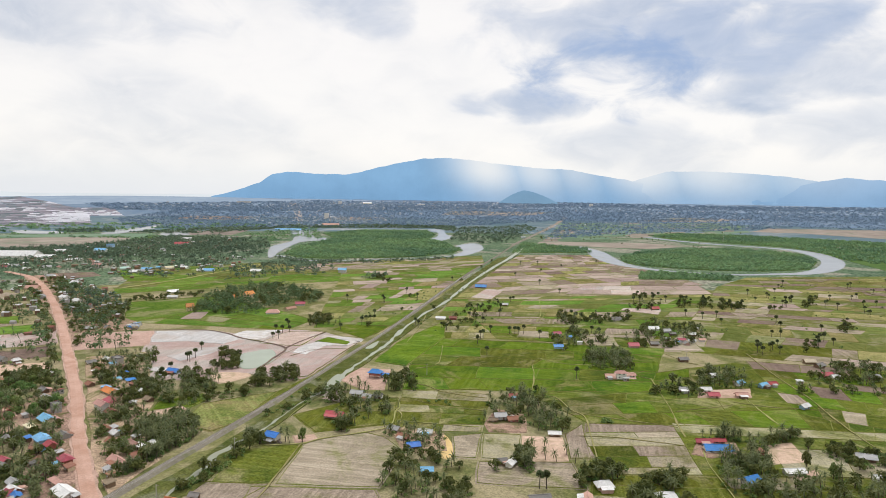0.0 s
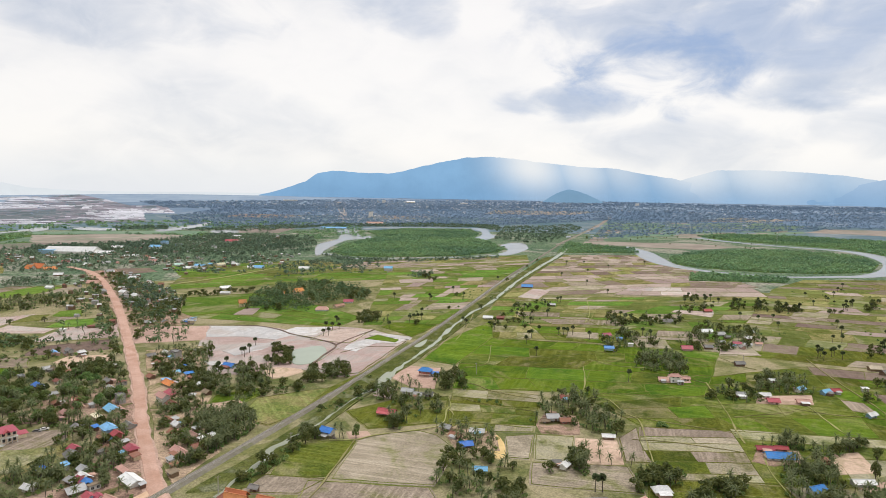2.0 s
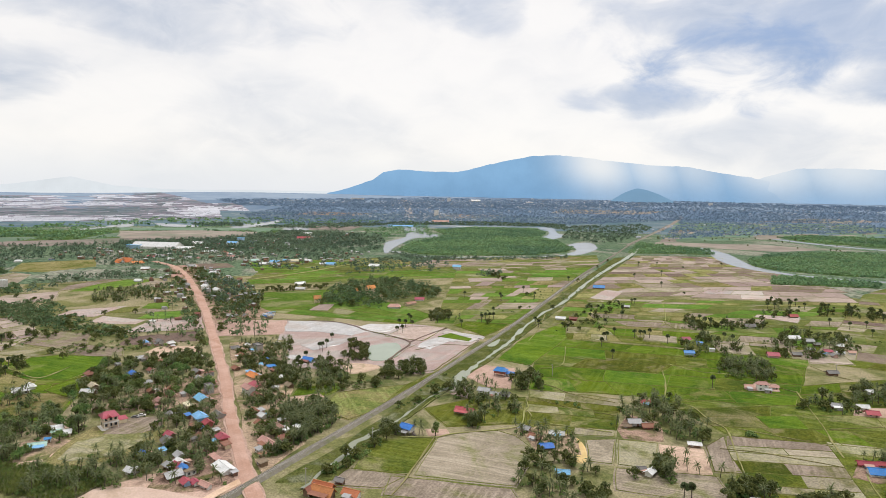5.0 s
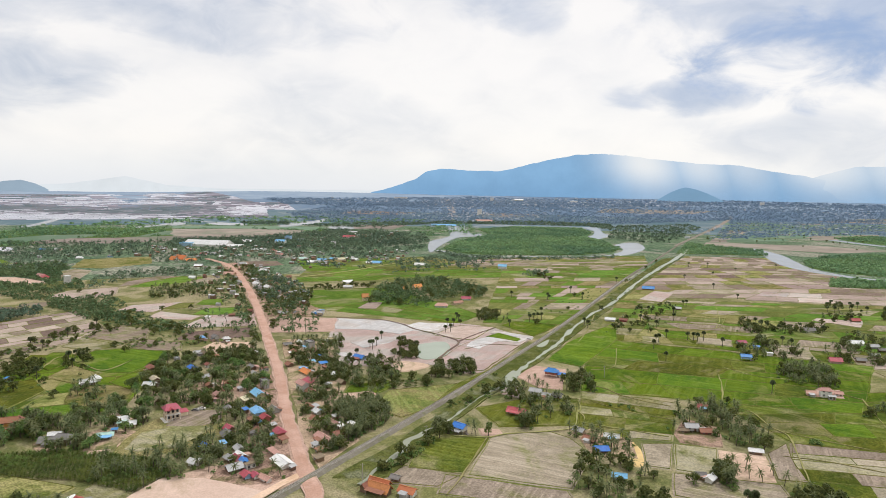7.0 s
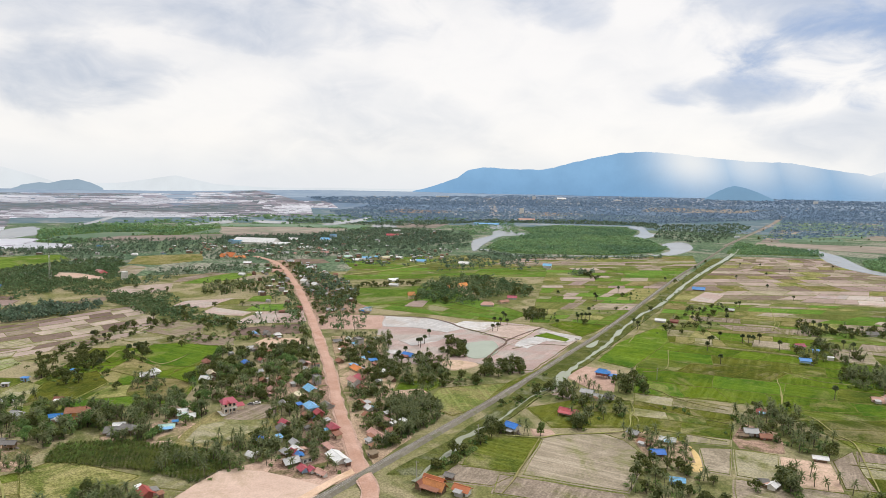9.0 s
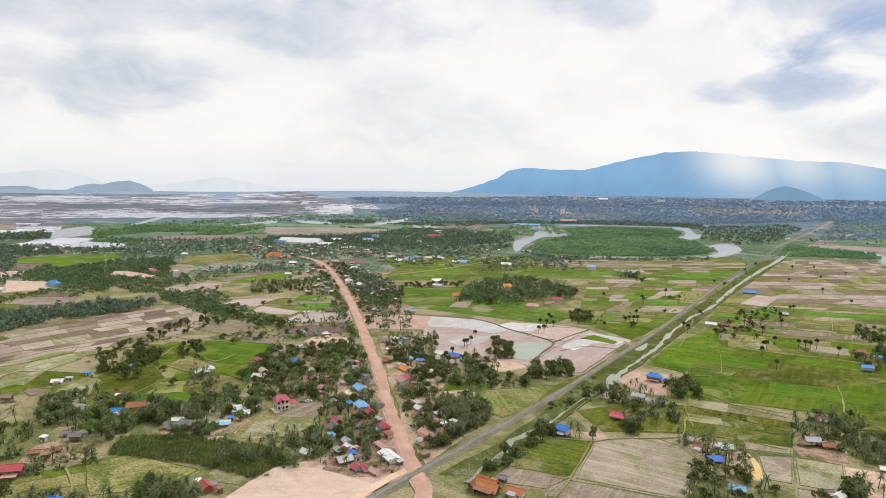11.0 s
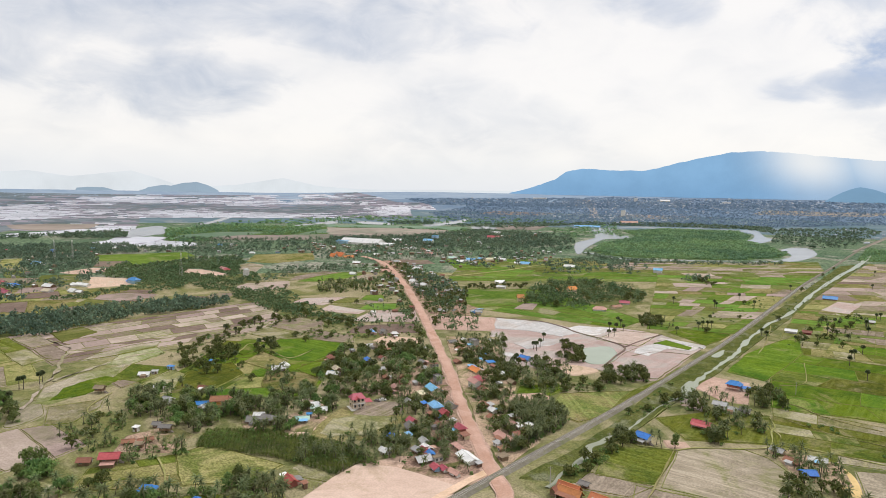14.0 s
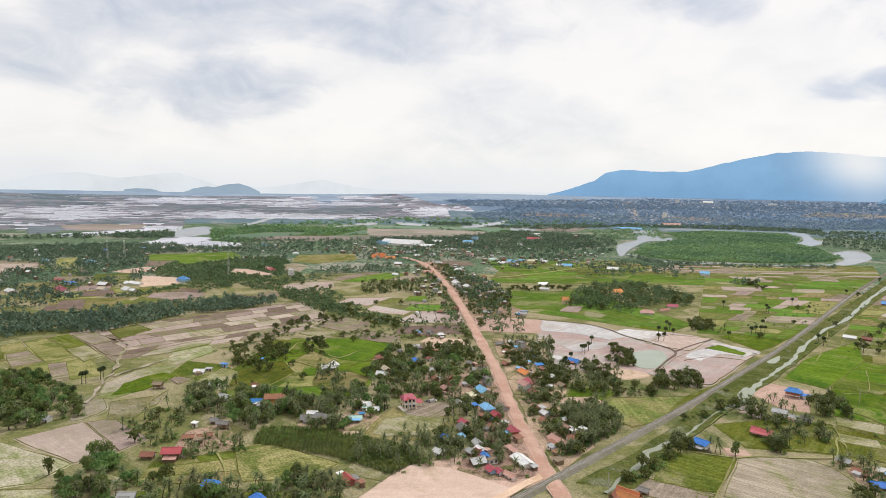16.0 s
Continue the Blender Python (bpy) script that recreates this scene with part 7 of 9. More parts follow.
house(-174.1, 284.4, -40, 4.1, 2.9, "zinc", "wall_wood", "lean")
house(-170.0, 261.0, -40, 4.7, 3.7, "rust", "wall_pink", "gable")
house(-160.5, 269.1, -40, 5.6, 3.4, "rust", "wall_cream", "lean")
house(-184.9, 256.8, -40, 5.6, 2.2, "sky_blue", "wall_white", "lean")
house(-190.5, 251.7, -20, 4.7, 3.8, "blue", "wall_wood", "gable")
house(-175.0, 253.9, -40, 5.0, 3.5, "zinc", "wall_white", "gable")
house(-185.8, 235.3, -20, 4.5, 3.1, "white", "wall_white", "gable")
house(-149.1, 246.0, -38, 12.4, 6.2, "white", "wall_white", "shed")
house(-157.9, 254.3, -38, 9.1, 2.3, "pink_roof", "wall_cream", "lean")
house(-157.4, 230.4, -38, 4.6, 3.2, "magenta", "wall_blue", "gable")
house(-153.6, 230.8, -38, 3.5, 2.4, "magenta", "wall_white", "gable")
house(-148.2, 229.6, -25, 6.1, 2.4, "pink_roof", "wall_white", "gable")
house(-142.3, 242.1, -38, 3.1, 2.2, "zinc", "wall_wood", "lean")
house(-239.9, 452.3, -38, 6.8, 4.1, "white", "wall_white", "gable")
house(-228.6, 444.3, -38, 9.4, 5.6, "grey", "wall_grey", "flat", storeys=2)
house(-229.8, 439.3, -38, 5.3, 3.2, "sky_blue", "wall_white", "lean")
house(-220.1, 462.9, -30, 6.9, 3.4, "white", "wall_wood", "gable")
house(-231.3, 424.0, -38, 6.5, 5.2, "rust", "wall_red", "gable")
house(-219.1, 431.9, -38, 6.5, 5.2, "rust", "wall_pink", "gable")
house(-209.8, 416.7, -38, 4.4, 3.5, "blue", "wall_white", "lean")
house(-180.0, 423.2, -20, 9.3, 5.6, "blue", "wall_blue", "gable")
house(-199.4, 377.8, -38, 12.1, 6.0, "terracotta", "wall_cream", "gable")
house(-204.9, 383.7, -38, 8.2, 3.3, "sky_blue", "wall_blue", "lean")
house(-189.6, 360.4, -38, 9.4, 5.6, "magenta", "wall_pink", "hip")
house(-187.2, 345.7, -38, 10.1, 5.1, "pink_roof", "wall_white", "gable", storeys=2)
house(-179.1, 340.5, -38, 7.8, 4.7, "rust", "wall_wood", "gable")
house(-175.4, 357.0, 10, 3.2, 2.6, "white", "wall_white", "gable")
house(-218.9, 391.4, -38, 6.0, 4.2, "rust", "wall_wood", "gable")
house(-157.2, 298.5, -38, 6.5, 3.9, "rust", "wall_cream", "gable")
house(-165.8, 316.4, -38, 5.4, 3.2, "zinc", "wall_pink", "lean")
house(-142.0, 275.5, -38, 15.1, 4.8, "pink_roof", "wall_white", "gable")
house(-138.3, 283.5, 52, 5.7, 4.0, "rust", "wall_white", "gable")
house(-136.8, 297.3, -30, 5.0, 2.5, "white", "wall_white", "lean")
house(-143.0, 267.1, -38, 4.6, 2.8, "zinc", "wall_white", "lean")
house(-135.5, 254.2, -38, 4.8, 3.9, "thatch", "wall_wood", "lean")
house(-139.1, 262.0, -38, 3.3, 2.6, "rust", "wall_wood", "lean")
house(-204.3, 191.8, -30, 7.1, 4.3, "red", "wall_red", "gable")
house(-208.9, 193.3, -30, 3.8, 2.3, "white", "wall_wood", "lean")
house(-197.3, 191.9, -30, 2.9, 1.8, "rust", "wall_wood", "lean")
house(-223.4, 161.1, -20, 6.1, 4.3, "blue", "wall_blue", "hip")
house(-244.7, 156.9, 25, 6.4, 4.8, "blue", "wall_wood", "hip", stilts=2.2)
house(-284.7, 171.3, 35, 8.5, 5.5, "magenta", "wall_wood", "gable", stilts=1.6)
house(-293.7, 165.9, 30, 5.6, 3.3, "rust", "wall_wood", "gable")
house(-267.6, 137.4, 30, 6.5, 3.3, "zinc", "wall_grey", "gable")
house(-379.2, 267.2, 30, 6.5, 3.9, "white", "wall_white", "gable")
house(-378.1, 274.0, 30, 4.2, 2.5, "zinc", "wall_grey", "lean")
house(-378.1, 286.7, 10, 4.9, 2.4, "blue", "wall_blue", "lean")
house(-350.9, 253.8, 30, 6.7, 3.3, "white", "wall_grey", "gable")
house(-325.1, 236.7, 10, 7.2, 5.1, "zinc", "wall_white", "hip", stilts=1.2)
house(-302.2, 210.7, 20, 3.8, 3.0, "grey", "wall_wood", "gable")
house(-292.7, 207.4, 20, 6.0, 3.0, "grey", "wall_wood", "gable", stilts=1.4)
house(-295.5, 188.8, 40, 4.9, 2.5, "rust", "wall_wood", "gable")
house(-290.1, 193.7, 60, 6.7, 2.7, "rust", "wall_wood", "gable")
house(-288.0, 188.6, 30, 4.0, 2.8, "thatch", "wall_wood", "lean")
house(-375.1, 233.5, 20, 5.6, 3.9, "thatch", "wall_wood", "gable", stilts=1.2)
house(-375.9, 169.2, 10, 4.7, 3.7, "zinc", "wall_white", "gable")
house(-365.3, 310.1, 10, 4.3, 2.6, "blue", "wall_blue", "lean")
house(-306.9, 202.3, 10, 2.8, 2.2, "white", "wall_white", "lean")
house(-298.7, 380.6, -30, 4.5, 3.1, "zinc", "wall_grey", "flat")
house(-291.6, 401.4, -30, 8.5, 4.3, "thatch", "wall_cream", "gable")
house(-227.7, 310.3, -40, 5.6, 3.9, "rust", "wall_wood", "gable")
house(-228.3, 329.3, -40, 5.3, 3.7, "rust", "wall_wood", "gable")
house(-254.3, 302.5, -40, 4.7, 3.3, "thatch", "wall_wood", "gable")
house(-236.4, 342.4, -40, 6.6, 4.0, "rust", "wall_red", "gable")
house(-229.9, 364.7, -40, 6.9, 3.5, "zinc", "wall_wood", "gable")
house(-224.4, 737, 60, 11.4, 5.7, "terracotta", "wall_cream", "steep", storeys=3, name="temple", category="temple")
house(-243.4, 749, 60, 7.9, 4.7, "terracotta", "wall_white", "steep", detail=False, name="temple_hall", category="temple")
house(-262.6, 660.2, 30, 6.6, 6.0, "tile_orange", "wall_cream", "steep", storeys=2, detail=False, name="pagoda", category="temple")
house(-173.6, 650.2, 10, 12.7, 7.6, "pink_roof", "wall_white", "hip", detail=False)
house(-161.0, 673.6, 60, 13.1, 4.6, "tile_brown", "wall_cream", "gable", detail=False)
house(-157.3, 704, 10, 9.7, 5.8, "magenta", "wall_white", "gable", detail=False)
house(-81.9, 305.7, -25, 7.2, 5.1, "blue", "wall_white", "gable", stilts=1.5, porch="zinc")
house(-57.4, 341.2, -15, 10.9, 5.4, "magenta", "wall_pink", "gable", porch="magenta")
house(-43.5, 420.0, -15, 8.9, 6.2, "blue", "wall_red", "hip", stilts=2.2)
house(-37.5, 419.9, -15, 7.1, 4.3, "blue", "wall_white", "lean")
house(-50.1, 376.1, -15, 7.5, 4.5, "zinc", "wall_white", "gable", stilts=1.4)
house(-44.1, 373.7, -15, 6.4, 4.5, "zinc", "wall_grey", "gable")
house(-37.2, 376.0, -15, 5.4, 3.8, "grey", "wall_white", "gable")
house(-101.2, 237.2, -15, 10.0, 4.2, "tile_orange", "wall_wood", "steep")
house(-99.9, 233.2, -15, 10.6, 4.6, "tile_orange", "wall_wood", "steep", porch="tile_brown")
house(-105.6, 233.6, 75, 5.6, 3.4, "tile_brown", "wall_wood", "steep")
house(-88.4, 234.4, -15, 7.3, 4.4, "tile_orange", "wall_white", "gable")
house(-96.6, 244.5, -15, 3.8, 2.6, "grey", "wall_wood", "gable")
house(-23.4, 321.4, -30, 5.9, 3.6, "zinc", "wall_cream", "gable")
house(-18.0, 310.8, -30, 6.2, 3.7, "rust", "wall_wood", "gable")
house(-12.7, 299.3, 20, 6.4, 4.5, "blue", "wall_wood", "gable")
house(-7.5, 317.3, -5, 7.7, 3.4, "white", "wall_white", "gable")
house(-5.5, 271.6, 0, 5.9, 3.0, "sky_blue", "wall_blue", "gable")
house(94.7, 506.8, 0, 7.7, 4.6, "blue", "wall_blue", "gable", stilts=1.5, detail=False)
house(111.8, 549.7, 0, 5.3, 3.2, "blue", "wall_blue", "lean", detail=False)
house(116.6, 528.3, 0, 4.4, 2.6, "white", "wall_white", "lean", detail=False)
house(103.3, 563.1, 20, 7.8, 5.4, "magenta", "wall_white", "gable", detail=False)
house(122.6, 425.5, 0, 7.3, 4.4, "pink_roof", "wall_white", "hip", storeys=2)
house(124.6, 420.2, 0, 4.2, 2.5, "zinc", "wall_grey", "lean")
house(114.8, 426.5, 0, 5.5, 3.8, "pink_roof", "wall_pink", "gable")
house(131.3, 430.1, 0, 4.3, 3.0, "pink_roof", "wall_white", "gable")
house(44.2, 378.8, 0, 4.8, 3.8, "red", "wall_pink", "gable")
house(32.9, 339.8, 10, 6.7, 4.7, "zinc", "wall_grey", "gable", stilts=1.2)
house(39.5, 338.3, 10, 5.8, 4.0, "rust", "wall_red", "gable")
house(28.9, 337.0, 10, 3.8, 2.7, "thatch", "wall_wood", "gable")
house(58.6, 317.5, -2, 6.2, 2.5, "white", "wall_wood", "gable")
house(32.1, 280.0, 60, 4.9, 3.4, "white", "wall_white", "gable")
house(28.5, 282.3, 10, 4.1, 2.9, "grey", "wall_wood", "gable")
house(69.3, 259.1, 5, 7.4, 5.2, "white", "wall_cream", "hip")
house(91.8, 248.2, -5, 8.9, 7.1, "white", "wall_white", "hip")
house(59.7, 247.3, 80, 4.9, 3.4, "pink_roof", "wall_white", "gable")
house(40.2, 245.7, 10, 9.2, 4.6, "grey", "wall_wood", "gable")
house(134.7, 300.5, -2, 14.4, 6.1, "blue", "wall_white", "gable")
house(131.6, 309.6, -2, 8.1, 3.2, "red", "wall_red", "gable")
house(139.6, 310.7, -2, 6.2, 2.5, "red", "wall_red", "gable")
house(134.0, 265.9, 25, 8.1, 4.9, "blue", "wall_white", "gable")
house(157.8, 275.2, 5, 9.9, 5.0, "white", "wall_grey", "shed")
house(154.0, 297.0, 80, 3.8, 3.0, "rust", "wall_red", "gable")
house(214.6, 367.4, 30, 7.0, 3.5, "white", "wall_blue", "gable")
house(169.1, 398.4, 0, 6.6, 3.9, "white", "wall_white", "gable")
house(168.9, 386.7, 0, 7.0, 4.9, "magenta", "wall_pink", "gable")
house(186.8, 387.6, 0, 7.7, 3.9, "pink_roof", "wall_pink", "gable")
house(154.8, 397.7, 0, 7.1, 4.2, "zinc", "wall_wood", "gable")
house(211.4, 410.2, 30, 7.6, 3.8, "sky_blue", "wall_blue", "gable")
house(218.8, 413.1, 10, 6.4, 3.8, "red", "wall_red", "gable")
house(197.9, 414.6, 35, 7.6, 3.8, "sky_blue", "wall_white", "gable")
house(188.4, 433.0, 0, 3.9, 2.7, "white", "wall_white", "gable")
house(240.6, 419.3, 0, 4.6, 2.8, "white", "wall_grey", "lean")
house(278.6, 474.5, 0, 9.0, 5.4, "cream", "wall_wood", "gable", detail=False)
house(279.6, 463.2, 30, 8.8, 5.3, "grey", "wall_wood", "gable", detail=False)
house(269.0, 437.1, 10, 9.1, 5.5, "magenta", "wall_wood", "gable", detail=False)
house(272.9, 433.1, 10, 6.3, 3.8, "white", "wall_white", "gable", detail=False)
house(183.8, 475.9, 10, 7.7, 4.6, "grey", "wall_wood", "gable", detail=False)
house(159.4, 520.7, 0, 8.9, 7.1, "magenta", "wall_pink", "gable", detail=False)
house(179.1, 528.0, 0, 6.8, 4.8, "grey", "wall_wood", "gable", detail=False)
house(208.2, 544.8, 0, 6.3, 3.8, "magenta", "wall_white", "gable", detail=False)
house(215.5, 540.9, 0, 6.3, 3.8, "zinc", "wall_white", "gable", detail=False)
house(226.3, 546.0, 0, 5.6, 3.4, "pink_roof", "wall_white", "gable", detail=False)
house(198.6, 591.9, 10, 11.8, 7.1, "white", "wall_white", "gable", detail=False)
house(207.5, 582.3, 10, 9.2, 5.5, "zinc", "wall_grey", "gable", detail=False)
house(209.4, 570.2, 10, 5.8, 3.5, "grey", "wall_wood", "gable", detail=False)
house(238.4, 706, 10, 8.0, 5.6, "red", "wall_wood", "gable", detail=False)
house(176.5, 637.7, 10, 8.9, 5.4, "grey", "wall_white", "gable", detail=False)
house(299.4, 433.1, 10, 8.6, 5.2, "zinc", "wall_wood", "gable", detail=False)
house(200.8, 292.0, -20, 8.9, 4.5, "zinc", "wall_wood", "gable")
house(192.2, 270.0, 0, 5.1, 3.1, "white", "wall_white", "gable")
house(-0.5, 630.3, -10, 10.2, 5.1, "white", "wall_white", "gable", detail=False)
house(11.9, 631.3, -10, 7.7, 4.6, "rust", "wall_red", "gable", detail=False)
house(53.4, 864, -10, 13.9, 8.4, "blue", "wall_wood", "gable", detail=False)
house(71.7, 718, -10, 6.8, 4.1, "zinc", "wall_wood", "gable", detail=False)
house(-692.5, 940, -20, 23.0, 11.5, "terracotta", "wall_cream", "steep", detail=False)
house(-665.6, 925, 60, 17.9, 9.0, "terracotta", "wall_cream", "gable", detail=False)
house(-696.4, 925, -20, 13.7, 9.6, "terracotta", "wall_white", "steep", detail=False)
house(-647.1, 651.4, -30, 8.4, 5.9, "white", "wall_white", "flat", storeys=4, detail=False, name="apartment_block", category="building")
house(-710, 681.1, -30, 12.8, 9.0, "red", "wall_cream", "hip", detail=False)
house(-396.2, 688.5, -38, 11.5, 5.8, "white", "wall_white", "gable", storeys=2, detail=False)
house(-406.9, 686.4, -38, 7.4, 3.7, "zinc", "wall_grey", "flat", storeys=2, detail=False)
house(-381.0, 693.8, -38, 7.3, 4.4, "cream", "wall_cream", "gable", detail=False)
house(-309.5, 557.9, -5, 12.7, 5.1, "zinc", "wall_wood", "gable", detail=False)
house(-364.5, 517.1, -5, 5.8, 2.9, "white", "wall_white", "lean", detail=False)
house(-314.7, 741, 0, 10.7, 4.3, "white", "wall_white", "gable", detail=False)
house(-160.4, 1022, 0, 12.5, 8.7, "sky_blue", "wall_white", "gable", storeys=2, detail=False)
house(-296.5, 1014, 0, 16.9, 8.5, "white", "wall_white", "gable", detail=False)
house(-801, 373.7, 0, 14.7, 7.3, "white", "wall_white", "gable", detail=False)
house(-835, 446.5, 0, 13.4, 8.0, "magenta", "wall_white", "gable", detail=False)
house(-747, 487.0, 0, 19.5, 5.9, "white", "wall_white", "gable", detail=False)
house(-706, 451.5, 0, 16.1, 4.8, "white", "wall_grey", "gable", detail=False)
house(-717, 532.7, 0, 11.5, 9.2, "blue", "wall_blue", "hip", storeys=2, detail=False)
house(-738, 438.7, 0, 11.0, 6.6, "cream", "wall_white", "gable", detail=False)
house(-986, 585.2, 0, 17.8, 10.7, "sky_blue", "wall_white", "gable", detail=False)
house(-765, 409.4, 0, 12.2, 7.3, "magenta", "wall_pink", "gable", detail=False)
house(-810, 441.6, 0, 9.5, 5.7, "sky_blue", "wall_white", "gable", detail=False)
house(-538.9, 747, 0, 8.5, 5.1, "white", "wall_white", "gable", detail=False)
house(-422.3, 709, -30, 11.1, 6.6, "white", "wall_white", "gable", storeys=2, detail=False)
house(-806, 1191, 6, 92, 40, "white", "wall_white", "shed", storeys=2, detail=False, name="warehouse", category="warehouse")
house(-843, 1169, 6, 26, 16, "sky_blue", "wall_blue", "flat", storeys=3, detail=False, name="warehouse_office", category="building")
house(-745, 1192, 6, 38, 18, "white", "wall_white", "shed", detail=False, name="warehouse", category="warehouse")
house(-718, 1378, 0, 13, 12, "sky_blue", "wall_blue", "flat", storeys=5, detail=False, name="apartment_block", category="building")
house(-694, 1294, 0, 22, 12, "sky_blue", "wall_white", "gable", storeys=3, detail=False)
house(-684, 1371, 0, 14, 10, "zinc", "wall_blue", "flat", storeys=3, detail=False, name="shophouse", category="building")
house(-764, 1276, 0, 26, 14, "white", "wall_pink", "gable", storeys=2, detail=False, name="shophouse", category="building")
house(-623, 1522, 0, 30, 14, "magenta", "wall_white", "gable", storeys=2, detail=False, name="market_hall", category="building")
house(-681, 1700, 0, 24, 12, "white", "wall_white", "gable", storeys=2, detail=False, name="market_hall", category="building")
house(-646, 1376, 0, 22, 12, "red", "wall_cream", "gable", detail=False)
house(-745, 1281, -15, 13, 8, "zinc", "wall_white", "gable", detail=False)
house(-733, 1297, 20, 11, 7, "red", "wall_pink", "gable", detail=False)
house(-708, 1278, 5, 15, 9, "white", "wall_cream", "gable", detail=False)
house(-634, 1308, -30, 9, 5, "sky_blue", "wall_white", "gable", detail=False)
house(-670, 1139, 40, 12, 7, "white", "wall_wood", "gable", detail=False)
house(-657, 1151, -15, 13, 8, "white", "wall_white", "gable", detail=False)
house(-616, 1116, 20, 11, 7, "pink_roof", "wall_pink", "gable", detail=False)
house(-578, 1065, 5, 15, 9, "pink_roof", "wall_white", "gable", detail=False)
house(-619, 1028, -30, 9, 5, "pink_roof", "wall_cream", "gable", detail=False)
house(-639, 1027, 40, 12, 7, "zinc", "wall_white", "gable", detail=False)
house(-648, 991, -15, 13, 8, "white", "wall_wood", "gable", detail=False)
house(-705, 1021, 20, 11, 7, "magenta", "wall_white", "gable", detail=False)
house(-696, 1033, 5, 15, 9, "zinc", "wall_blue", "gable", detail=False)
house(-605, 1257, -30, 9, 5, "white", "wall_white", "gable", detail=False)
house(-512, 1023, 40, 12, 7, "mint", "wall_white", "gable", detail=False)
house(-475, 980, -15, 13, 8, "white", "wall_grey", "gable", detail=False)
house(-469, 988, 20, 11, 7, "zinc", "wall_white", "gable", detail=False)
house(-470, 1012, 5, 15, 9, "sky_blue", "wall_white", "gable", detail=False)
house(-464, 1041, -30, 9, 5, "sky_blue", "wall_grey", "gable", detail=False)
house(-447, 1041, 40, 12, 7, "cream", "wall_white", "gable", detail=False)
house(-424, 1046, -15, 13, 8, "white", "wall_white", "gable", detail=False)
house(-384, 1011, 20, 11, 7, "white", "wall_cream", "gable", detail=False)
house(-371, 1012, 5, 15, 9, "sky_blue", "wall_white", "gable", detail=False)
house(-564, 897, -30, 9, 5, "pink_roof", "wall_white", "gable", detail=False)
house(-564, 913, 40, 12, 7, "zinc", "wall_pink", "gable", detail=False)
house(-488, 847, -15, 13, 8, "white", "wall_white", "gable", detail=False)
house(-609, 864, 20, 11, 7, "white", "wall_wood", "gable", detail=False)
house(-513, 794, 5, 15, 9, "pink_roof", "wall_cream", "gable", detail=False)
house(-524, 778, -30, 9, 5, "zinc", "wall_wood", "gable", detail=False)
house(-331, 780, 40, 12, 7, "white", "wall_white", "gable", detail=False)
house(-778, 414, -10, 12, 8, "magenta", "wall_red", "gable", detail=False)
house(-808, 444, 25, 10, 6, "blue", "wall_blue", "hip", detail=False)
house(-768, 460, 5, 13, 8, "white", "wall_wood", "gable", detail=False)
house(-758, 483, -30, 9, 6, "white", "wall_white", "hip", detail=False)
house(-713, 452, -10, 12, 8, "white", "wall_white", "gable", detail=False)
house(-1113, 736, 25, 10, 6, "pink_roof", "wall_pink", "hip", detail=False)
house(-1119, 773, 5, 13, 8, "sky_blue", "wall_blue", "gable", detail=False)
house(-1075, 737, -30, 9, 6, "red", "wall_red", "hip", detail=False)
house(-1108, 810, -10, 12, 8, "white", "wall_white", "gable", detail=False)
house(-1150, 596, 25, 10, 6, "white", "wall_white", "hip", detail=False)
house(-1053, 555, 5, 13, 8, "sky_blue", "wall_white", "gable", detail=False)
house(-1220, 677, -30, 9, 6, "magenta", "wall_red", "hip", detail=False)
house(-1141, 712, -10, 12, 8, "blue", "wall_grey", "gable", detail=False)
house(-1017, 982, 25, 10, 6, "blue", "wall_blue", "hip", detail=False)
house(-988, 988, 5, 13, 8, "zinc", "wall_pink", "gable", detail=False)
house(-826, 931, -30, 9, 6, "grey", "wall_blue", "hip", detail=False)
house(-724, 689, -10, 12, 8, "pink_roof", "wall_pink", "gable", detail=False)
house(-849, 888, 25, 10, 6, "white", "wall_white", "hip", detail=False)
house(-724, 537, 5, 13, 8, "blue", "wall_blue", "gable", detail=False)
hamlet([(-323.9, 534.3), (-319.8, 550.9), (-278.6, 582.5), (-273.4, 561.7)], 6, 105, -38)
hamlet([(-232.6, 379.2), (-232.8, 396.5), (-170.7, 301.0), (-147.4, 263.0), (-156.6, 265.1), (-186.0, 301.9)], 6, 109, -40, lo=4, hi=6.5, detail=True)
hamlet([(-249.3, 446.1), (-215.7, 457.0), (-186.4, 392.2), (-204.2, 381.0)], 5, 110, -38, lo=4, hi=6.5, detail=True)
hamlet([(-314.3, 447.9), (-283.2, 449.6), (-168.4, 276.8), (-171.2, 254.2), (-193.9, 253.5), (-337.5, 446.6)], 10, 111, -38, lo=4, hi=7, detail=True)
hamlet([(-195.4, 266.8), (-182.4, 279.4), (-155.5, 265.8), (-139.2, 236.9), (-157.7, 225.8)], 7, 112, -38, lo=4, hi=7, detail=True)
hamlet([(173.7, 553.8), (250.6, 608.8), (224.0, 530.8), (154.8, 506.6)], 5, 113, 5, lo=4.5, hi=7)
mast(-1003, 621.8, 34)
mast(-983, 637.5, 34)
mast(-705, 594.6, 34)
mast(854, 1938, 34)
fence([(-192.9, 192.0), (-193.1, 198.3), (-190.1, 222.3), (-182.1, 224.8)], 2.4, 1.5, "row of rough posts along the raised sand lot")
fence([(-124.5, 320.4), (-111.7, 319.9), (-104.4, 340.0), (-99.6, 365.0), (-93.2, 387.2)], 2.6, 1.3, "row of short posts beside the railway field")
power_pole(-95.4, 289.3, 20)
power_pole(-109.8, 240.0, 20)
power_pole(-9.3, 428.4, 20)
power_pole(186.4, 476.0, 20)
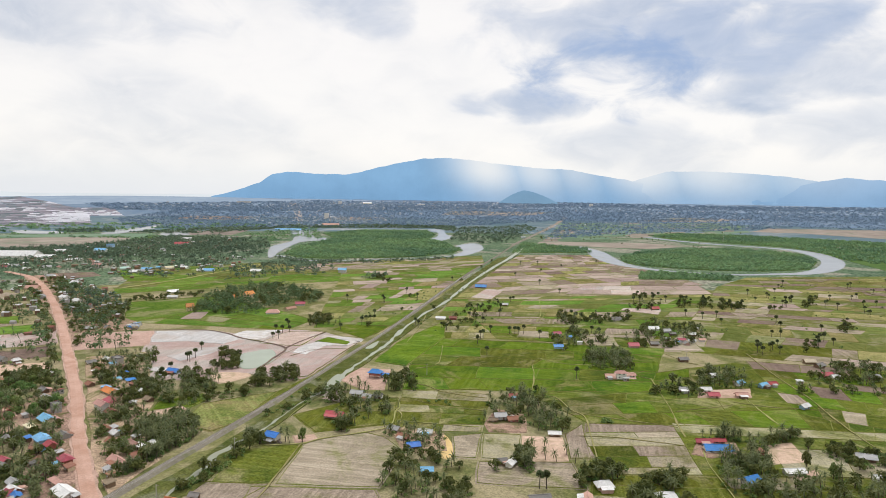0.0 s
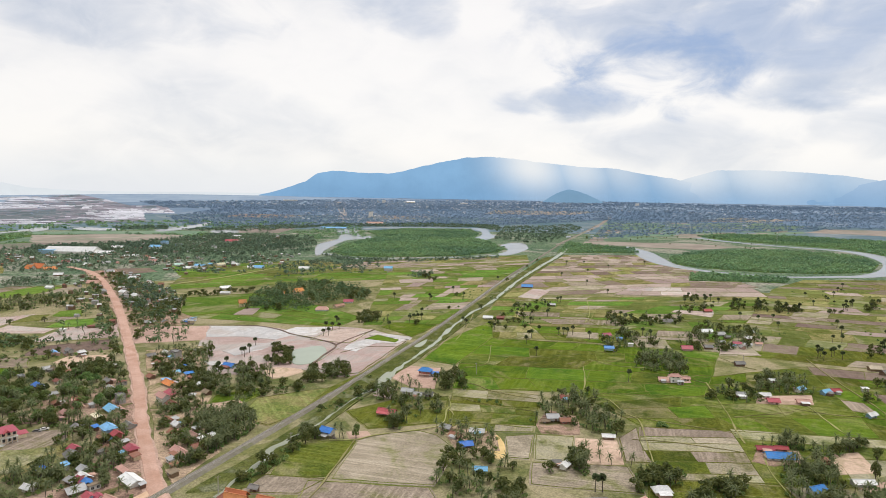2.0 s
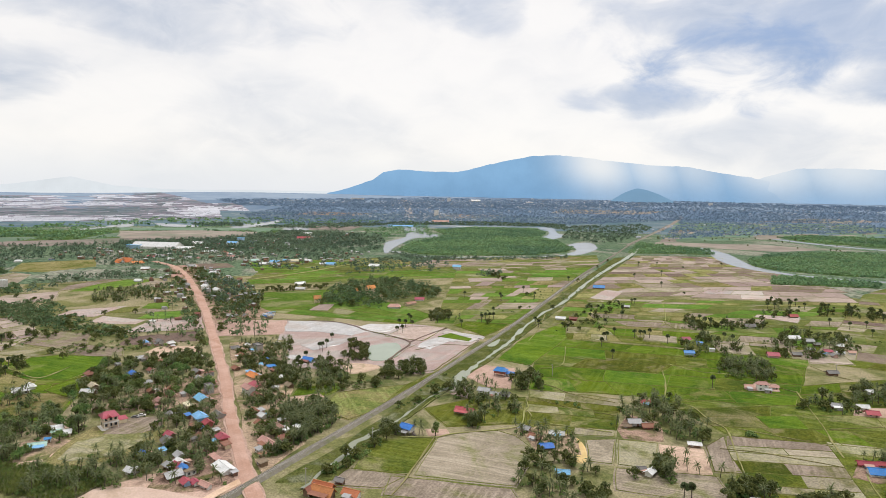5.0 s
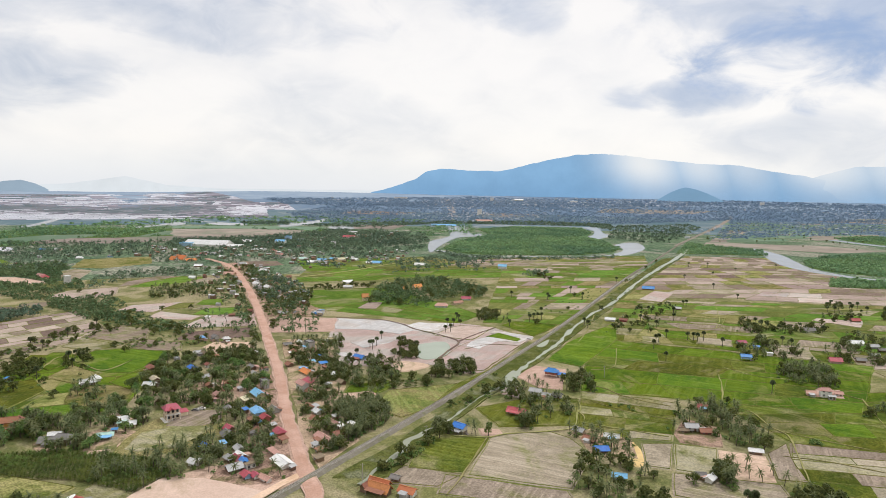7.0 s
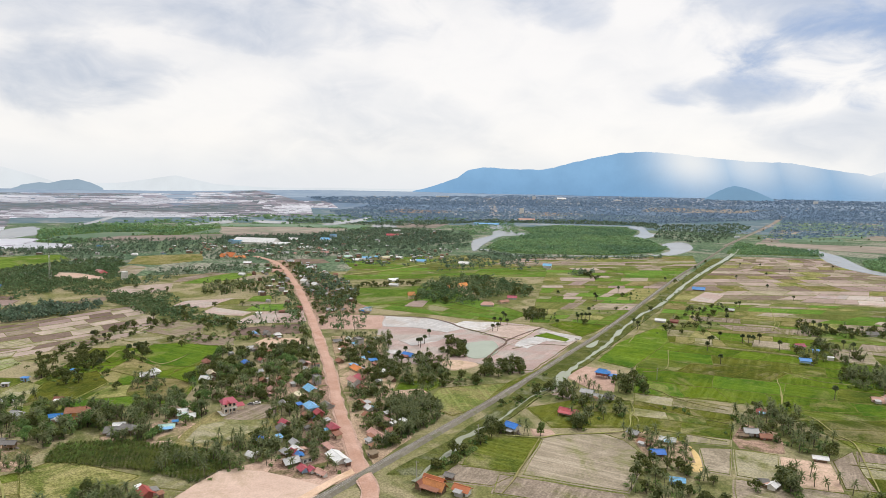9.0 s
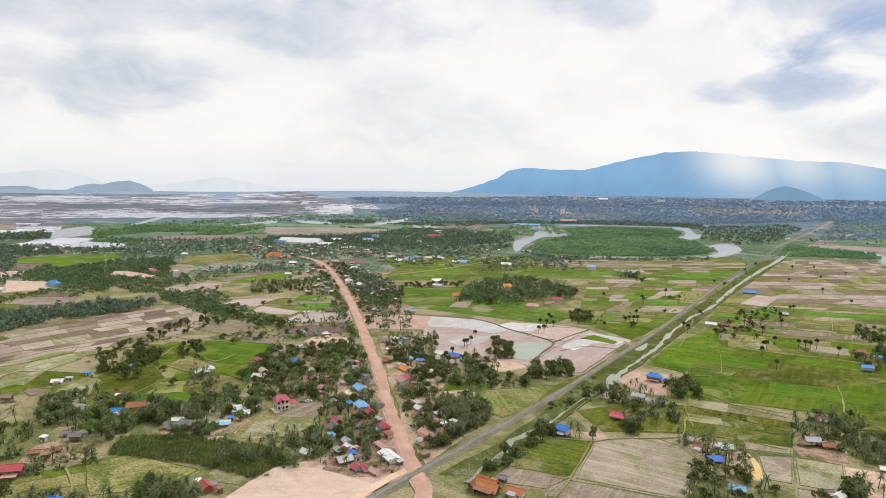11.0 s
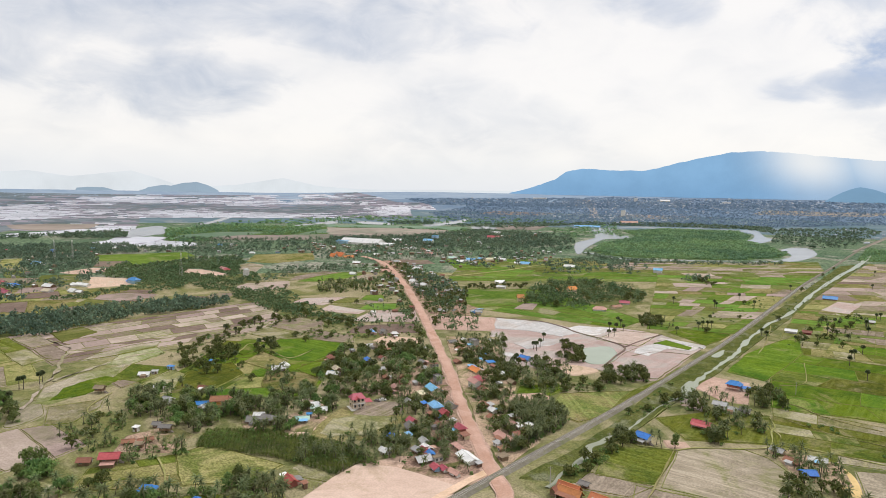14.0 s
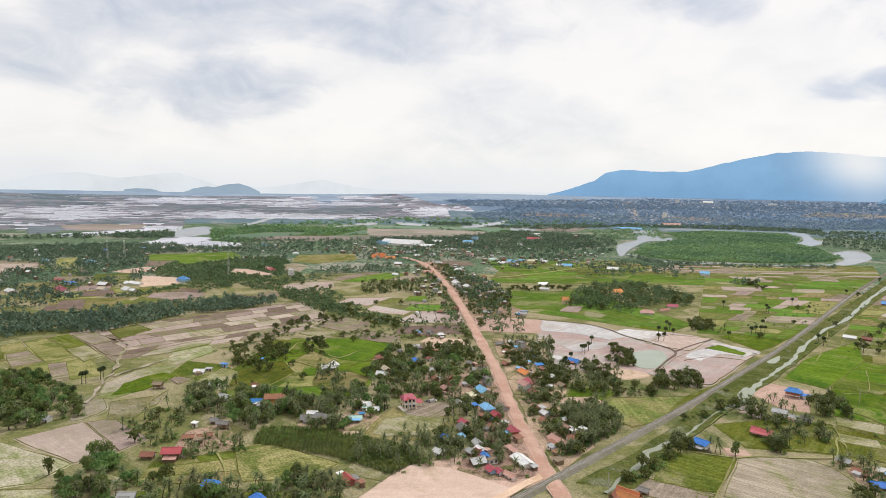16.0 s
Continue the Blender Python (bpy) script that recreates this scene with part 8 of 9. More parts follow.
parked_car(-225.6, 295.0, 10, MAT["grey"])
parked_car(-224.0, 298.0, 30, MAT["wall_white"])

# ---------------------------------------------------------------- trees
def plantation(poly, gap, row, angle, seed):
    """Young palms in rows; those past the nearest few hundred are joined."""
    rng = random.Random(seed)
    c, s = math.cos(radians(angle)), math.sin(radians(angle))
    mx, my = sum(p[0] for p in poly) / len(poly), sum(p[1] for p in poly) / len(poly)
    for i in range(-60, 61):
        for j in range(-60, 61):
            u, v = i * gap + rng.uniform(-0.5, 0.5), j * row + rng.uniform(-0.4, 0.4)
            x, y = mx + u * c - v * s, my + u * s + v * c
            if inside(x, y, poly) and clear_of_things(x, y):
                plant("young", x, y, rng.uniform(0.65, 1.1), rng)


grove([(-454.2, 169.3), (-469.7, 201.2), (-463.2, 211.1), (-417.0, 204.7), (-386.4, 194.3), (-365.5, 179.4), (-372.0, 160.7), (-391.4, 140.3)], (("leaf", 97), ("coco", 21), ("tall", 10),), 114, lo=0.85, hi=1.25)
plant("sugar", -420.6, 215.4, 1.0)
plant("sugar", -418.7, 216.7, 1.0)
plant("sugar", -419.9, 226.9, 1.0)
plant("sugar", -420.7, 229.2, 1.0)
plant("sugar", -402.2, 195.8, 1.0)
plant("sugar", -398.7, 196.8, 1.0)
plant("sugar", -409.1, 197.3, 1.0)
plant("sugar", -431.8, 201.8, 1.0)
plant("tall", -313.4, 134.4, 1.0)
plant("tall", -300.5, 131.4, 1.0)
plant("tall", -293.4, 130.1, 1.0)
grove([(-320.4, 147.7), (-317.5, 160.0), (-296.7, 155.2), (-293.3, 141.6)], (("leaf", 13),), 115)
grove([(-305.6, 128.4), (-280.0, 152.5), (-263.2, 142.6), (-280.3, 122.2)], (("leaf", 13), ("coco", 9), ("bush", 16),), 116)
grove([(-276.8, 151.5), (-274.7, 162.0), (-235.2, 164.8), (-218.9, 149.0), (-248.4, 131.6)], (("coco", 24), ("leaf", 10), ("bush", 16),), 117)
grove([(-236.9, 169.5), (-222.8, 183.8), (-208.9, 192.1), (-192.3, 184.9), (-198.8, 165.7), (-225.1, 155.0)], (("coco", 39), ("leaf", 7),), 118)
grove([(-349.4, 228.6), (-353.9, 244.2), (-344.4, 266.0), (-319.6, 253.1), (-296.2, 267.6), (-277.5, 250.8), (-279.3, 211.2), (-300.5, 216.5), (-331.4, 217.5)], (("coco", 95), ("leaf", 48),), 119)
grove([(-276.7, 240.9), (-287.9, 272.8), (-272.0, 295.4), (-250.1, 273.1), (-243.4, 282.8), (-236.8, 272.7), (-239.2, 235.7), (-255.8, 225.6)], (("coco", 70), ("leaf", 28),), 120)
grove([(-293.1, 324.7), (-314.7, 399.2), (-285.8, 385.0), (-252.9, 422.2), (-203.7, 338.0), (-214.9, 303.9), (-229.4, 303.2), (-257.2, 285.9)], (("coco", 120), ("leaf", 120),), 121, lo=0.8)
grove([(-214.9, 303.9), (-211.0, 333.4), (-181.1, 310.3), (-161.9, 278.4), (-141.1, 242.2), (-154.5, 224.6), (-182.3, 241.8), (-191.0, 244.2)], (("coco", 70), ("leaf", 20),), 122)
grove([(-210.4, 232.5), (-195.5, 249.5), (-180.8, 239.0), (-180.7, 223.0), (-190.9, 220.9)], (("coco", 30),), 123)
grove([(-230.1, 232.7), (-204.6, 228.4), (-190.6, 215.7), (-191.2, 207.6), (-216.7, 210.2)], (("coco", 21),), 124)
plantation([(-267.1, 202.0), (-278.1, 220.8), (-257.1, 229.2), (-229.0, 235.8), (-194.5, 234.4), (-189.8, 221.5), (-192.5, 206.2), (-222.1, 209.1)], 1.55, 1.75, -52, 3)
grove([(-253.2, 454.9), (-216.3, 479.0), (-189.4, 406.8), (-176.2, 390.9), (-163.2, 350.4), (-169.5, 328.6), (-200.9, 367.7)], (("coco", 95), ("leaf", 45),), 125)
grove([(-156.8, 325.3), (-142.5, 348.8), (-122.0, 316.3), (-122.9, 285.5), (-132.5, 263.1), (-146.1, 288.0)], (("coco", 140), ("leaf", 20),), 126)
grove([(-205, 392), (-166, 361), (-161, 328), (-140, 300), (-128, 262), (-150, 278), (-183, 325)], (("coco", 34), ("leaf", 16), ("bush", 14)), 219)
grove([(-150, 278), (-139, 300), (-125, 302), (-132, 272), (-137, 256), (-142, 262)], (("coco", 34), ("leaf", 6)), 220)
grove([(-214, 246), (-190, 236), (-172, 228), (-178, 246), (-196, 256)], (("coco", 20), ("leaf", 5)), 221)
plant("light", -149.3, 293.2, 1.0)
grove([(-193.7, 395.7), (-182.9, 424.8), (-154.7, 432.3), (-136.5, 386.8), (-141.5, 357.8), (-166.7, 361.2)], (("coco", 70), ("leaf", 42),), 127)
grove([(-161.2, 442.3), (-170.1, 486.5), (-150.8, 477.9), (-140.3, 438.0), (-148.8, 424.2)], (("leaf", 28),), 128)
grove([(-120.0, 390.3), (-124.0, 431.8), (-102.3, 445.5), (-93.3, 413.8), (-106.4, 398.9)], (("leaf", 33), ("coco", 12),), 129)
plant("sugar", -183.9, 427.8, 1.0)
plant("sugar", -184.0, 456.5, 1.0)
plant("sugar", -180.7, 452.6, 1.0)
plant("sugar", -181.4, 464.3, 1.0)
plant("sugar", -182.7, 411.0, 1.0)
plant("sugar", -185.3, 487.7, 1.0)
plant("sugar", -150.5, 423.1, 1.0)
plant("sugar", -141.0, 528.2, 1.0)
plant("sugar", -137.0, 530.8, 1.0)
plant("sugar", -141.2, 377.1, 1.0)
grove([(-141.2, 377.1), (-118.5, 391.2), (-112.5, 375.8), (-135.7, 361.4)], (("bush", 31), ("leaf", 6),), 130)
grove([(-120.5, 303.7), (-95.7, 392.5), (-82.3, 439.4), (-77.2, 417.1), (-97.8, 340.8), (-114.3, 283.0)], (("bush", 48),), 131)
grove([(-203.5, 389.5), (-208.1, 412.3), (-196.0, 420.1), (-186.4, 392.2)], (("leaf", 6),), 132)
grove([(-180.7, 275.8), (-159.4, 279.9), (-137.0, 241.4), (-142.3, 232.0), (-159.3, 241.3)], (("coco", 16),), 133)
grove([(-375.1, 280.6), (-395.3, 314.5), (-391.3, 353.7), (-368.2, 343.7), (-353.3, 299.3)], (("leaf", 41), ("bush", 9),), 134)
grove([(-414.1, 308.2), (-424.8, 354.5), (-439.9, 424.2), (-429.4, 476.5), (-407.5, 458.3), (-399.9, 366.1), (-397.2, 305.8)], (("leaf", 33), ("bush", 40), ("sugar", 5),), 135)
grove([(-371.0, 356.2), (-376.4, 386.2), (-349.5, 359.8), (-345.9, 342.5)], (("leaf", 9), ("sugar", 4),), 136)
grove([(-318.0, 309.0), (-312.8, 320.1), (-293.2, 312.5), (-290.4, 297.2), (-305.9, 294.4)], (("coco", 15),), 137)
grove([(-418.1, 336.3), (-367.9, 369.0), (-272.0, 295.4), (-334.3, 256.4)], (("bush", 31), ("leaf", 7),), 138)
plant("leaf", -315.4, 292.7, 1.0)
plant("leaf", -348.7, 390.4, 1.0)
plant("sugar", -243.0, 275.3, 1.0)
plant("sugar", -353.7, 319.3, 1.0)
plant("sugar", -286.3, 286.4, 1.0)
plant("sugar", -239.4, 271.1, 1.0)
grove([(-368.9, 391.1), (-377.9, 450.8), (-330.4, 441.1), (-281.4, 460.6), (-270.5, 443.7), (-317.3, 420.1)], (("bush", 72), ("leaf", 10),), 139)
grove([(-426.9, 464.6), (-440.3, 509.2), (-352.5, 476.7), (-348.0, 450.9)], (("bush", 84), ("leaf", 18),), 140)
grove([(-292.7, 396.5), (-268.2, 433.8), (-249.2, 404.7), (-269.4, 373.1)], (("leaf", 36), ("coco", 30),), 141)
grove([(-335.9, 181.0), (-345.4, 214.2), (-320.8, 208.8), (-292.9, 182.5), (-310.4, 171.9)], (("coco", 21), ("bush", 24), ("leaf", 5),), 142)
grove([(-292.9, 182.5), (-281.2, 205.7), (-261.6, 193.8), (-278.0, 173.3)], (("coco", 12), ("bush", 16),), 143)
grove([(-324.8, 588.5), (-367.6, 697.8), (-347.5, 712), (-298.8, 594.7)], (("leaf", 44), ("coco", 30),), 144)
grove([(-342.3, 699.7), (-356.5, 734), (-296.4, 789), (-286.1, 756)], (("leaf", 28),), 145)
grove([(-258.2, 646.4), (-278.4, 778), (-265.5, 811), (-224.9, 859), (-143.8, 779), (-142.6, 702), (-165.6, 719), (-186.4, 671.7), (-185.8, 641.9), (-213.5, 637.8)], (("leaf", 78),), 146, lo=0.9, hi=1.35)
woods("temple_trees", [(-258.2, 646.4), (-278.4, 778), (-265.5, 811), (-224.9, 859), (-143.8, 779), (-142.6, 702), (-165.6, 719), (-186.4, 671.7), (-185.8, 641.9), (-213.5, 637.8)], 520, 147, "scrub_leaf", "dense dark green trees round the temple", height=7.5, spread=3.2, leaves=30, size=0.75)
plant("tall", -223.5, 818, 1.25)
plant("tall", -220.4, 820, 1.25)
plant("tall", -224.2, 811, 1.25)
plant("tall", -252.1, 753, 1.25)
grove([(-127.3, 588.8), (-130.5, 631.6), (-107.9, 631.0), (-107.5, 601.9)], (("leaf", 10),), 148)
plant("leaf", -68.5, 587.8, 1.0)
plant("leaf", -67.4, 593.5, 1.0)
plant("leaf", -111.9, 599.0, 1.0)
plant("sugar", -65.6, 727, 1.0)
plant("sugar", -28.8, 752, 1.0)
plant("sugar", -109.7, 736, 1.0)
plant("sugar", -144.7, 591.6, 1.0)
plant("sugar", -140.4, 580.1, 1.0)
plant("sugar", -91.2, 572.9, 1.0)
plant("sugar", -237.8, 738, 1.0)
plant("sugar", -67.9, 642.6, 1.0)
grove([(-280.8, 448.8), (-346.8, 554.3), (-447.3, 698.4), (-577.5, 874), (-540.8, 903), (-375.2, 665.9), (-287.1, 559.2)], (("coco", 120), ("leaf", 100),), 149, lo=0.7)
grove([(-483.8, 589.0), (-537.8, 663.9), (-472.0, 712), (-419.2, 634.7)], (("coco", 105), ("leaf", 32),), 150)
plant("leaf", -547.8, 585.4, 1.0)
plant("leaf", -534.2, 595.2, 1.0)
plant("leaf", -582.7, 600.2, 1.0)
plant("leaf", -406.4, 552.4, 1.0)
plant("leaf", -428.3, 537.2, 1.0)
woods("tree_belt", [(-568.6, 222.1), (-580.8, 276.0), (-537.0, 304.8), (-542.6, 379.9), (-511.9, 479.5), (-556.4, 518.1), (-579.7, 474.4), (-608.8, 393.4), (-633.5, 324.9), (-683.8, 275.4)], 900, 151, "wood_leaf", "dense dark green belt of trees between paddies", leaves=22, size=1.0)
woods("scrub_belt", [(-683.8, 401.6), (-695.2, 518.8), (-805, 609.4), (-733, 753), (-526.0, 559.1), (-404.9, 479.6), (-458.5, 478.0), (-567.5, 529.7), (-646.5, 554.1), (-633.4, 483.0)], 1500, 152, "scrub_leaf", "green scrub and small trees on rough land", height=3.6, spread=2.6, leaves=14, size=0.9)
woods("village_trees", [(-697.4, 281.7), (-1373, 593.9), (-1216, 906), (-1039, 803), (-758, 502.9), (-688.8, 357.3)], 3000, 153, "wood_leaf", "mixed palms and broadleaf trees among village houses", leaves=16, palms=True)
woods("village_trees", [(-1108, 821), (-1207, 1021), (-1000, 1212), (-818, 1513), (-668.0, 1923), (-375.4, 1362), (-369.8, 1091), (-513.2, 1099), (-541.1, 923), (-688.2, 872), (-835, 931), (-930, 824)], 3600, 154, "wood_leaf", "mixed palms and broadleaf trees among village houses", height=7.0, palms=True)
woods("scrub_belt", [(-747, 510.8), (-892, 629.8), (-861, 735), (-834, 838), (-708, 726), (-664.5, 571.3)], 1300, 155, "scrub_leaf", "green scrub and small trees on rough land", height=4, spread=3)
woods("village_trees", [(-1041, 513.9), (-1288, 666.6), (-1013, 903), (-853, 888), (-774, 772), (-879, 639.8)], 900, 156, "wood_leaf", "mixed palms and broadleaf trees among village houses", palms=True)
woods("scrub_belt", [(-567.5, 529.7), (-584.6, 629.6), (-430.9, 515.6), (-340.1, 476.1), (-336.2, 450.5), (-414.2, 456.9)], 420, 157, "scrub_leaf", "green scrub and small trees on rough land", height=3, spread=2.2, leaves=14, size=0.8)
woods("tree_row", [(-579.9, 602.3), (-659.6, 720), (-613.7, 846), (-532.3, 737), (-595.0, 690.1)], 160, 158, "wood_leaf", "dark green row of trees between fields")
woods("tree_row", [(-310.2, 887), (-348.9, 1052), (-305.5, 1201), (-181.7, 1083), (-182.6, 966), (-229.6, 962)], 200, 159, "wood_leaf", "dark green row of trees below the river")
woods("village_trees", [(-496.0, 938), (-517.8, 1032), (-426.1, 1170), (-340.9, 1059), (-341.1, 962), (-428.1, 896)], 110, 160, "wood_leaf", "scattered trees round the edge of the village")
woods("tree_row", [(-359.5, 1296), (-264.0, 1198), (-141.8, 1214), (-45.4, 1246), (25.1, 1311), (22.8, 1268), (-129.6, 1171), (-251.5, 1128)], 240, 161, "wood_leaf", "line of trees along the river bank", height=5)
woods("tree_row", [(-119.8, 936), (-116.4, 986), (-87.5, 993), (-82.5, 956)], 30, 162, "wood_leaf", "small clump of trees in the paddies")
woods("tree_row", [(-377.4, 619.3), (-470.5, 809), (-398.4, 768), (-308.1, 624.8)], 110, 163, "wood_leaf", "trees among the houses of the village")
woods("mangroves", [(-334.4, 1347), (-352.0, 1529), (-330.8, 1726), (-316.4, 1899), (-398.5, 2117), (-305.4, 2372), (-59.7, 2413), (-24.2, 2142), (-39.4, 1914), (2.4, 1775), (44.9, 1538), (25.6, 1427), (-45.4, 1323), (-137.0, 1274), (-232.1, 1248), (-287.4, 1268)], 11000, 164, "mangrove_leaf", "low even canopy of green mangroves in the river bend", height=3.6, spread=3.3, leaves=6, size=1.6)
woods("mangroves", [(357.7, 1247), (384.9, 1373), (468.7, 1520), (690.4, 1665), (807, 1631), (853, 1506), (778, 1319), (675.3, 1168), (569.5, 1127), (471.4, 1132), (396.2, 1179)], 6500, 165, "mangrove_leaf", "low even canopy of green mangroves in the river bend", height=3.6, spread=3.3, leaves=6, size=1.6)
woods("mangroves", [(726, 2264), (893, 2418), (1099, 2400), (1393, 2000), (899, 1178), (874, 1370), (945, 1620), (961, 1755), (861, 1915), (758, 2051)], 2800, 166, "mangrove_leaf", "green mangroves and scrub beyond the river", height=5, spread=6, leaves=10, size=2.4)
woods("mangroves", [(157.6, 1450), (227.5, 1805), (370.8, 1624), (345.4, 1482)], 900, 167, "mangrove_leaf", "green mangroves beside the railway", height=3.6, spread=3.3, leaves=6, size=1.6)
woods("mangroves", [(305.3, 985), (342.2, 1089), (480.6, 1042), (446.8, 987)], 420, 168, "mangrove_leaf", "strip of green mangroves below the river", height=4, spread=4, leaves=10, size=1.6)
woods("mangroves", [(-1152, 963), (-1479, 1244), (-1534, 1520), (-825, 1842), (-786, 1666), (-1108, 1352), (-1117, 1036)], 1000, 169, "mangrove_leaf", "green mangroves round the estuary", height=5, spread=7, leaves=10, size=2.4)
woods("mangroves", [(-446.0, 1778), (-429.4, 1915), (-340.2, 1802), (-484.3, 2450), (-585.1, 2418), (-630.8, 2016), (-446.5, 1662)], 260, 170, "mangrove_leaf", "green mangroves on the river bank", height=5, spread=6, leaves=10, size=2)
woods("far_woods", [(-910, 1215), (-1019, 1363), (-823, 1400), (-783, 1829), (-490.5, 1768), (-397.6, 1480), (-531.5, 1240)], 1700, 171, "wood_leaf", "far belt of dark trees round the village", height=7, spread=4.5, leaves=10, size=1.9)
woods("far_woods", [(-700, 2260), (-560, 2440), (-420, 2500), (-250, 2560), (-40, 2580), (30, 2400), (60, 2800), (-300, 2830), (-640, 2640)], 1100, 180, "wood_leaf", "dark trees along the far bank of the river", height=5, spread=6, leaves=8, size=2.6)
woods("far_woods", [(-1000, 2000), (-880, 2400), (-700, 2560), (-660, 2280), (-740, 2020)], 380, 181, "wood_leaf", "dark trees behind the river flats", height=5, spread=6, leaves=8, size=2.6)
woods("tree_row", [(-1414, 903), (-1343, 921), (-1325, 1002), (-1458, 1119), (-1430, 1030), (-1463, 950)], 200, 182, "wood_leaf", "dark row of mangroves along the salt works", height=8, spread=5, leaves=12, size=2.0)
woods("tree_row", [(-1255, 2072), (-1131, 2200), (-1044, 2030), (-1192, 1981)], 160, 183, "wood_leaf", "dark row of mangroves along the creek", height=6, spread=6, leaves=10, size=2.2)
woods("village_trees", [(-1013, 1357), (-870, 1389), (-670, 1456), (-571, 1290), (-658, 1171), (-847, 1133)], 520, 184, "wood_leaf", "palms and broadleaf trees behind the warehouses", height=8, spread=4, leaves=12, size=1.6, palms=True)
woods("village_trees", [(-290, 470), (-370, 600), (-450, 715), (-560, 860), (-600, 830), (-480, 660), (-390, 545), (-330, 460)], 190, 185, "scrub_leaf", "trees standing along the village road", height=5.5, spread=2.6, leaves=30, size=0.8, palms=True)
woods("village_trees", [(-262, 470), (-340, 590), (-425, 712), (-520, 842), (-470, 850), (-380, 720), (-310, 600), (-240, 500)], 210, 186, "scrub_leaf", "trees standing along the village road", height=5.5, spread=2.6, leaves=30, size=0.8, palms=True)
woods("far_woods", [(27.4, 1810), (38.9, 2620), (379.8, 2925), (400.2, 2711), (186.6, 1797), (103.3, 1734)], 700, 172, "wood_leaf", "far dark woods by the river", height=7, spread=5, leaves=10, size=2.2)
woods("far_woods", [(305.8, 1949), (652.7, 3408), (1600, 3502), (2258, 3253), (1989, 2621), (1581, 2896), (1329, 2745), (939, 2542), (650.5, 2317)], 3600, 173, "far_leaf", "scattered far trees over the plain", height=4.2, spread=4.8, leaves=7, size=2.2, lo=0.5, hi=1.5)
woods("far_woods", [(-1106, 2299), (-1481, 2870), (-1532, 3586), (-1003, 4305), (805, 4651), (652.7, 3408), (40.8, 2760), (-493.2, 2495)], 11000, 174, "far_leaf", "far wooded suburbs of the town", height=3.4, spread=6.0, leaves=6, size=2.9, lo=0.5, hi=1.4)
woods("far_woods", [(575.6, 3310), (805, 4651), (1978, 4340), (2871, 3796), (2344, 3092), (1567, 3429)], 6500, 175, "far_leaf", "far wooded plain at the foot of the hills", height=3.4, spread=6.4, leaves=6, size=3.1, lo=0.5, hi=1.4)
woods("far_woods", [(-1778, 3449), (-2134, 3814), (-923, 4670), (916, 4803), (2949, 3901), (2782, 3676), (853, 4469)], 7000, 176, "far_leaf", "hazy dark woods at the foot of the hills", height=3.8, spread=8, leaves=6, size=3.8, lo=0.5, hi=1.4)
woods("far_woods", [(-1570, 685.1), (-1550, 1170), (-1441, 1084), (-1419, 847)], 220, 177, "wood_leaf", "dark belt of trees beside the salt pans", height=7, spread=5, leaves=10, size=2.2)
woods("far_woods", [(-1648, 1393), (-1638, 2451), (-1173, 2673), (-674.2, 2708), (-802, 2341), (-1208, 1785)], 420, 178, "mangrove_leaf", "far low mangroves between the creeks", height=5, spread=9, leaves=9, size=3.4)
grove([(22.0, 339.3), (28.7, 368.5), (55.0, 403.9), (63.2, 386.4), (70.7, 344.0), (68.9, 324.2), (53.5, 323.6), (43.2, 335.8)], (("coco", 69), ("leaf", 18),), 179)
plant("coco", 49.2, 287.4, 1.0)
plant("coco", 54.1, 285.7, 1.0)
plant("coco", 49.9, 297.4, 1.0)
plant("coco", 60.3, 293.7, 1.0)
plant("coco", 62.5, 284.7, 1.0)
plant("coco", 42.3, 297.2, 1.0)
plant("coco", 38.2, 277.8, 1.0)
plant("coco", 42.1, 284.0, 1.0)
grove([(-27.0, 264.1), (-23.2, 291.5), (-4.7, 295.5), (13.4, 276.9), (13.0, 240.3), (-16.7, 239.4)], (("coco", 27), ("leaf", 26),), 180)
grove([(-29.6, 316.4), (-21.8, 328.9), (0.6, 321.6), (3.4, 295.8), (-15.5, 295.1)], (("coco", 24),), 181)
grove([(23.4, 276.1), (27.8, 283.5), (45.3, 297.3), (40.9, 274.9)], (("coco", 18), ("leaf", 10),), 182)
grove([(130.8, 288.3), (146.9, 297.5), (156.3, 302.6), (147.3, 269.7), (133.0, 253.4), (121.2, 258.1)], (("coco", 63), ("leaf", 7),), 183)
grove([(122.4, 305.7), (133.2, 318.8), (152.3, 321.0), (158.1, 312.1), (148.3, 312.5), (131.0, 311.8)], (("coco", 21),), 184)
grove([(79.2, 251.8), (93.8, 268.0), (106.2, 268.4), (98.8, 242.8), (72.8, 237.5)], (("coco", 15), ("leaf", 28),), 185)
grove([(61.7, 272.6), (72.7, 282.0), (81.4, 276.2), (80.2, 267.5), (57.0, 256.1)], (("leaf", 18), ("bush", 14), ("coco", 6),), 186)
grove([(131.9, 255.9), (153.6, 269.9), (196.0, 271.3), (194.4, 245.5), (123.6, 234.6)], (("coco", 54), ("leaf", 20),), 187)
grove([(185.0, 302.3), (201.4, 306.4), (223.5, 283.9), (214.3, 271.8), (186.4, 282.7)], (("leaf", 23), ("bush", 60),), 188)
plant("tall", 167.9, 283.3, 1.0)
plant("tall", 179.4, 302.1, 1.0)
plant("tall", 172.5, 270.5, 1.0)
grove([(154.9, 308.3), (181.2, 320.6), (189.4, 324.8), (154.2, 301.2)], (("coco", 12), ("leaf", 6),), 189)
plant("coco", 172.6, 312.6, 1.0)
plant("coco", 174.9, 312.7, 1.0)
plant("coco", 168.8, 316.2, 1.0)
grove([(102.6, 455.1), (116.5, 498.6), (148.5, 500.5), (139.8, 449.5), (118.6, 438.0)], (("coco", 90), ("leaf", 15),), 190)
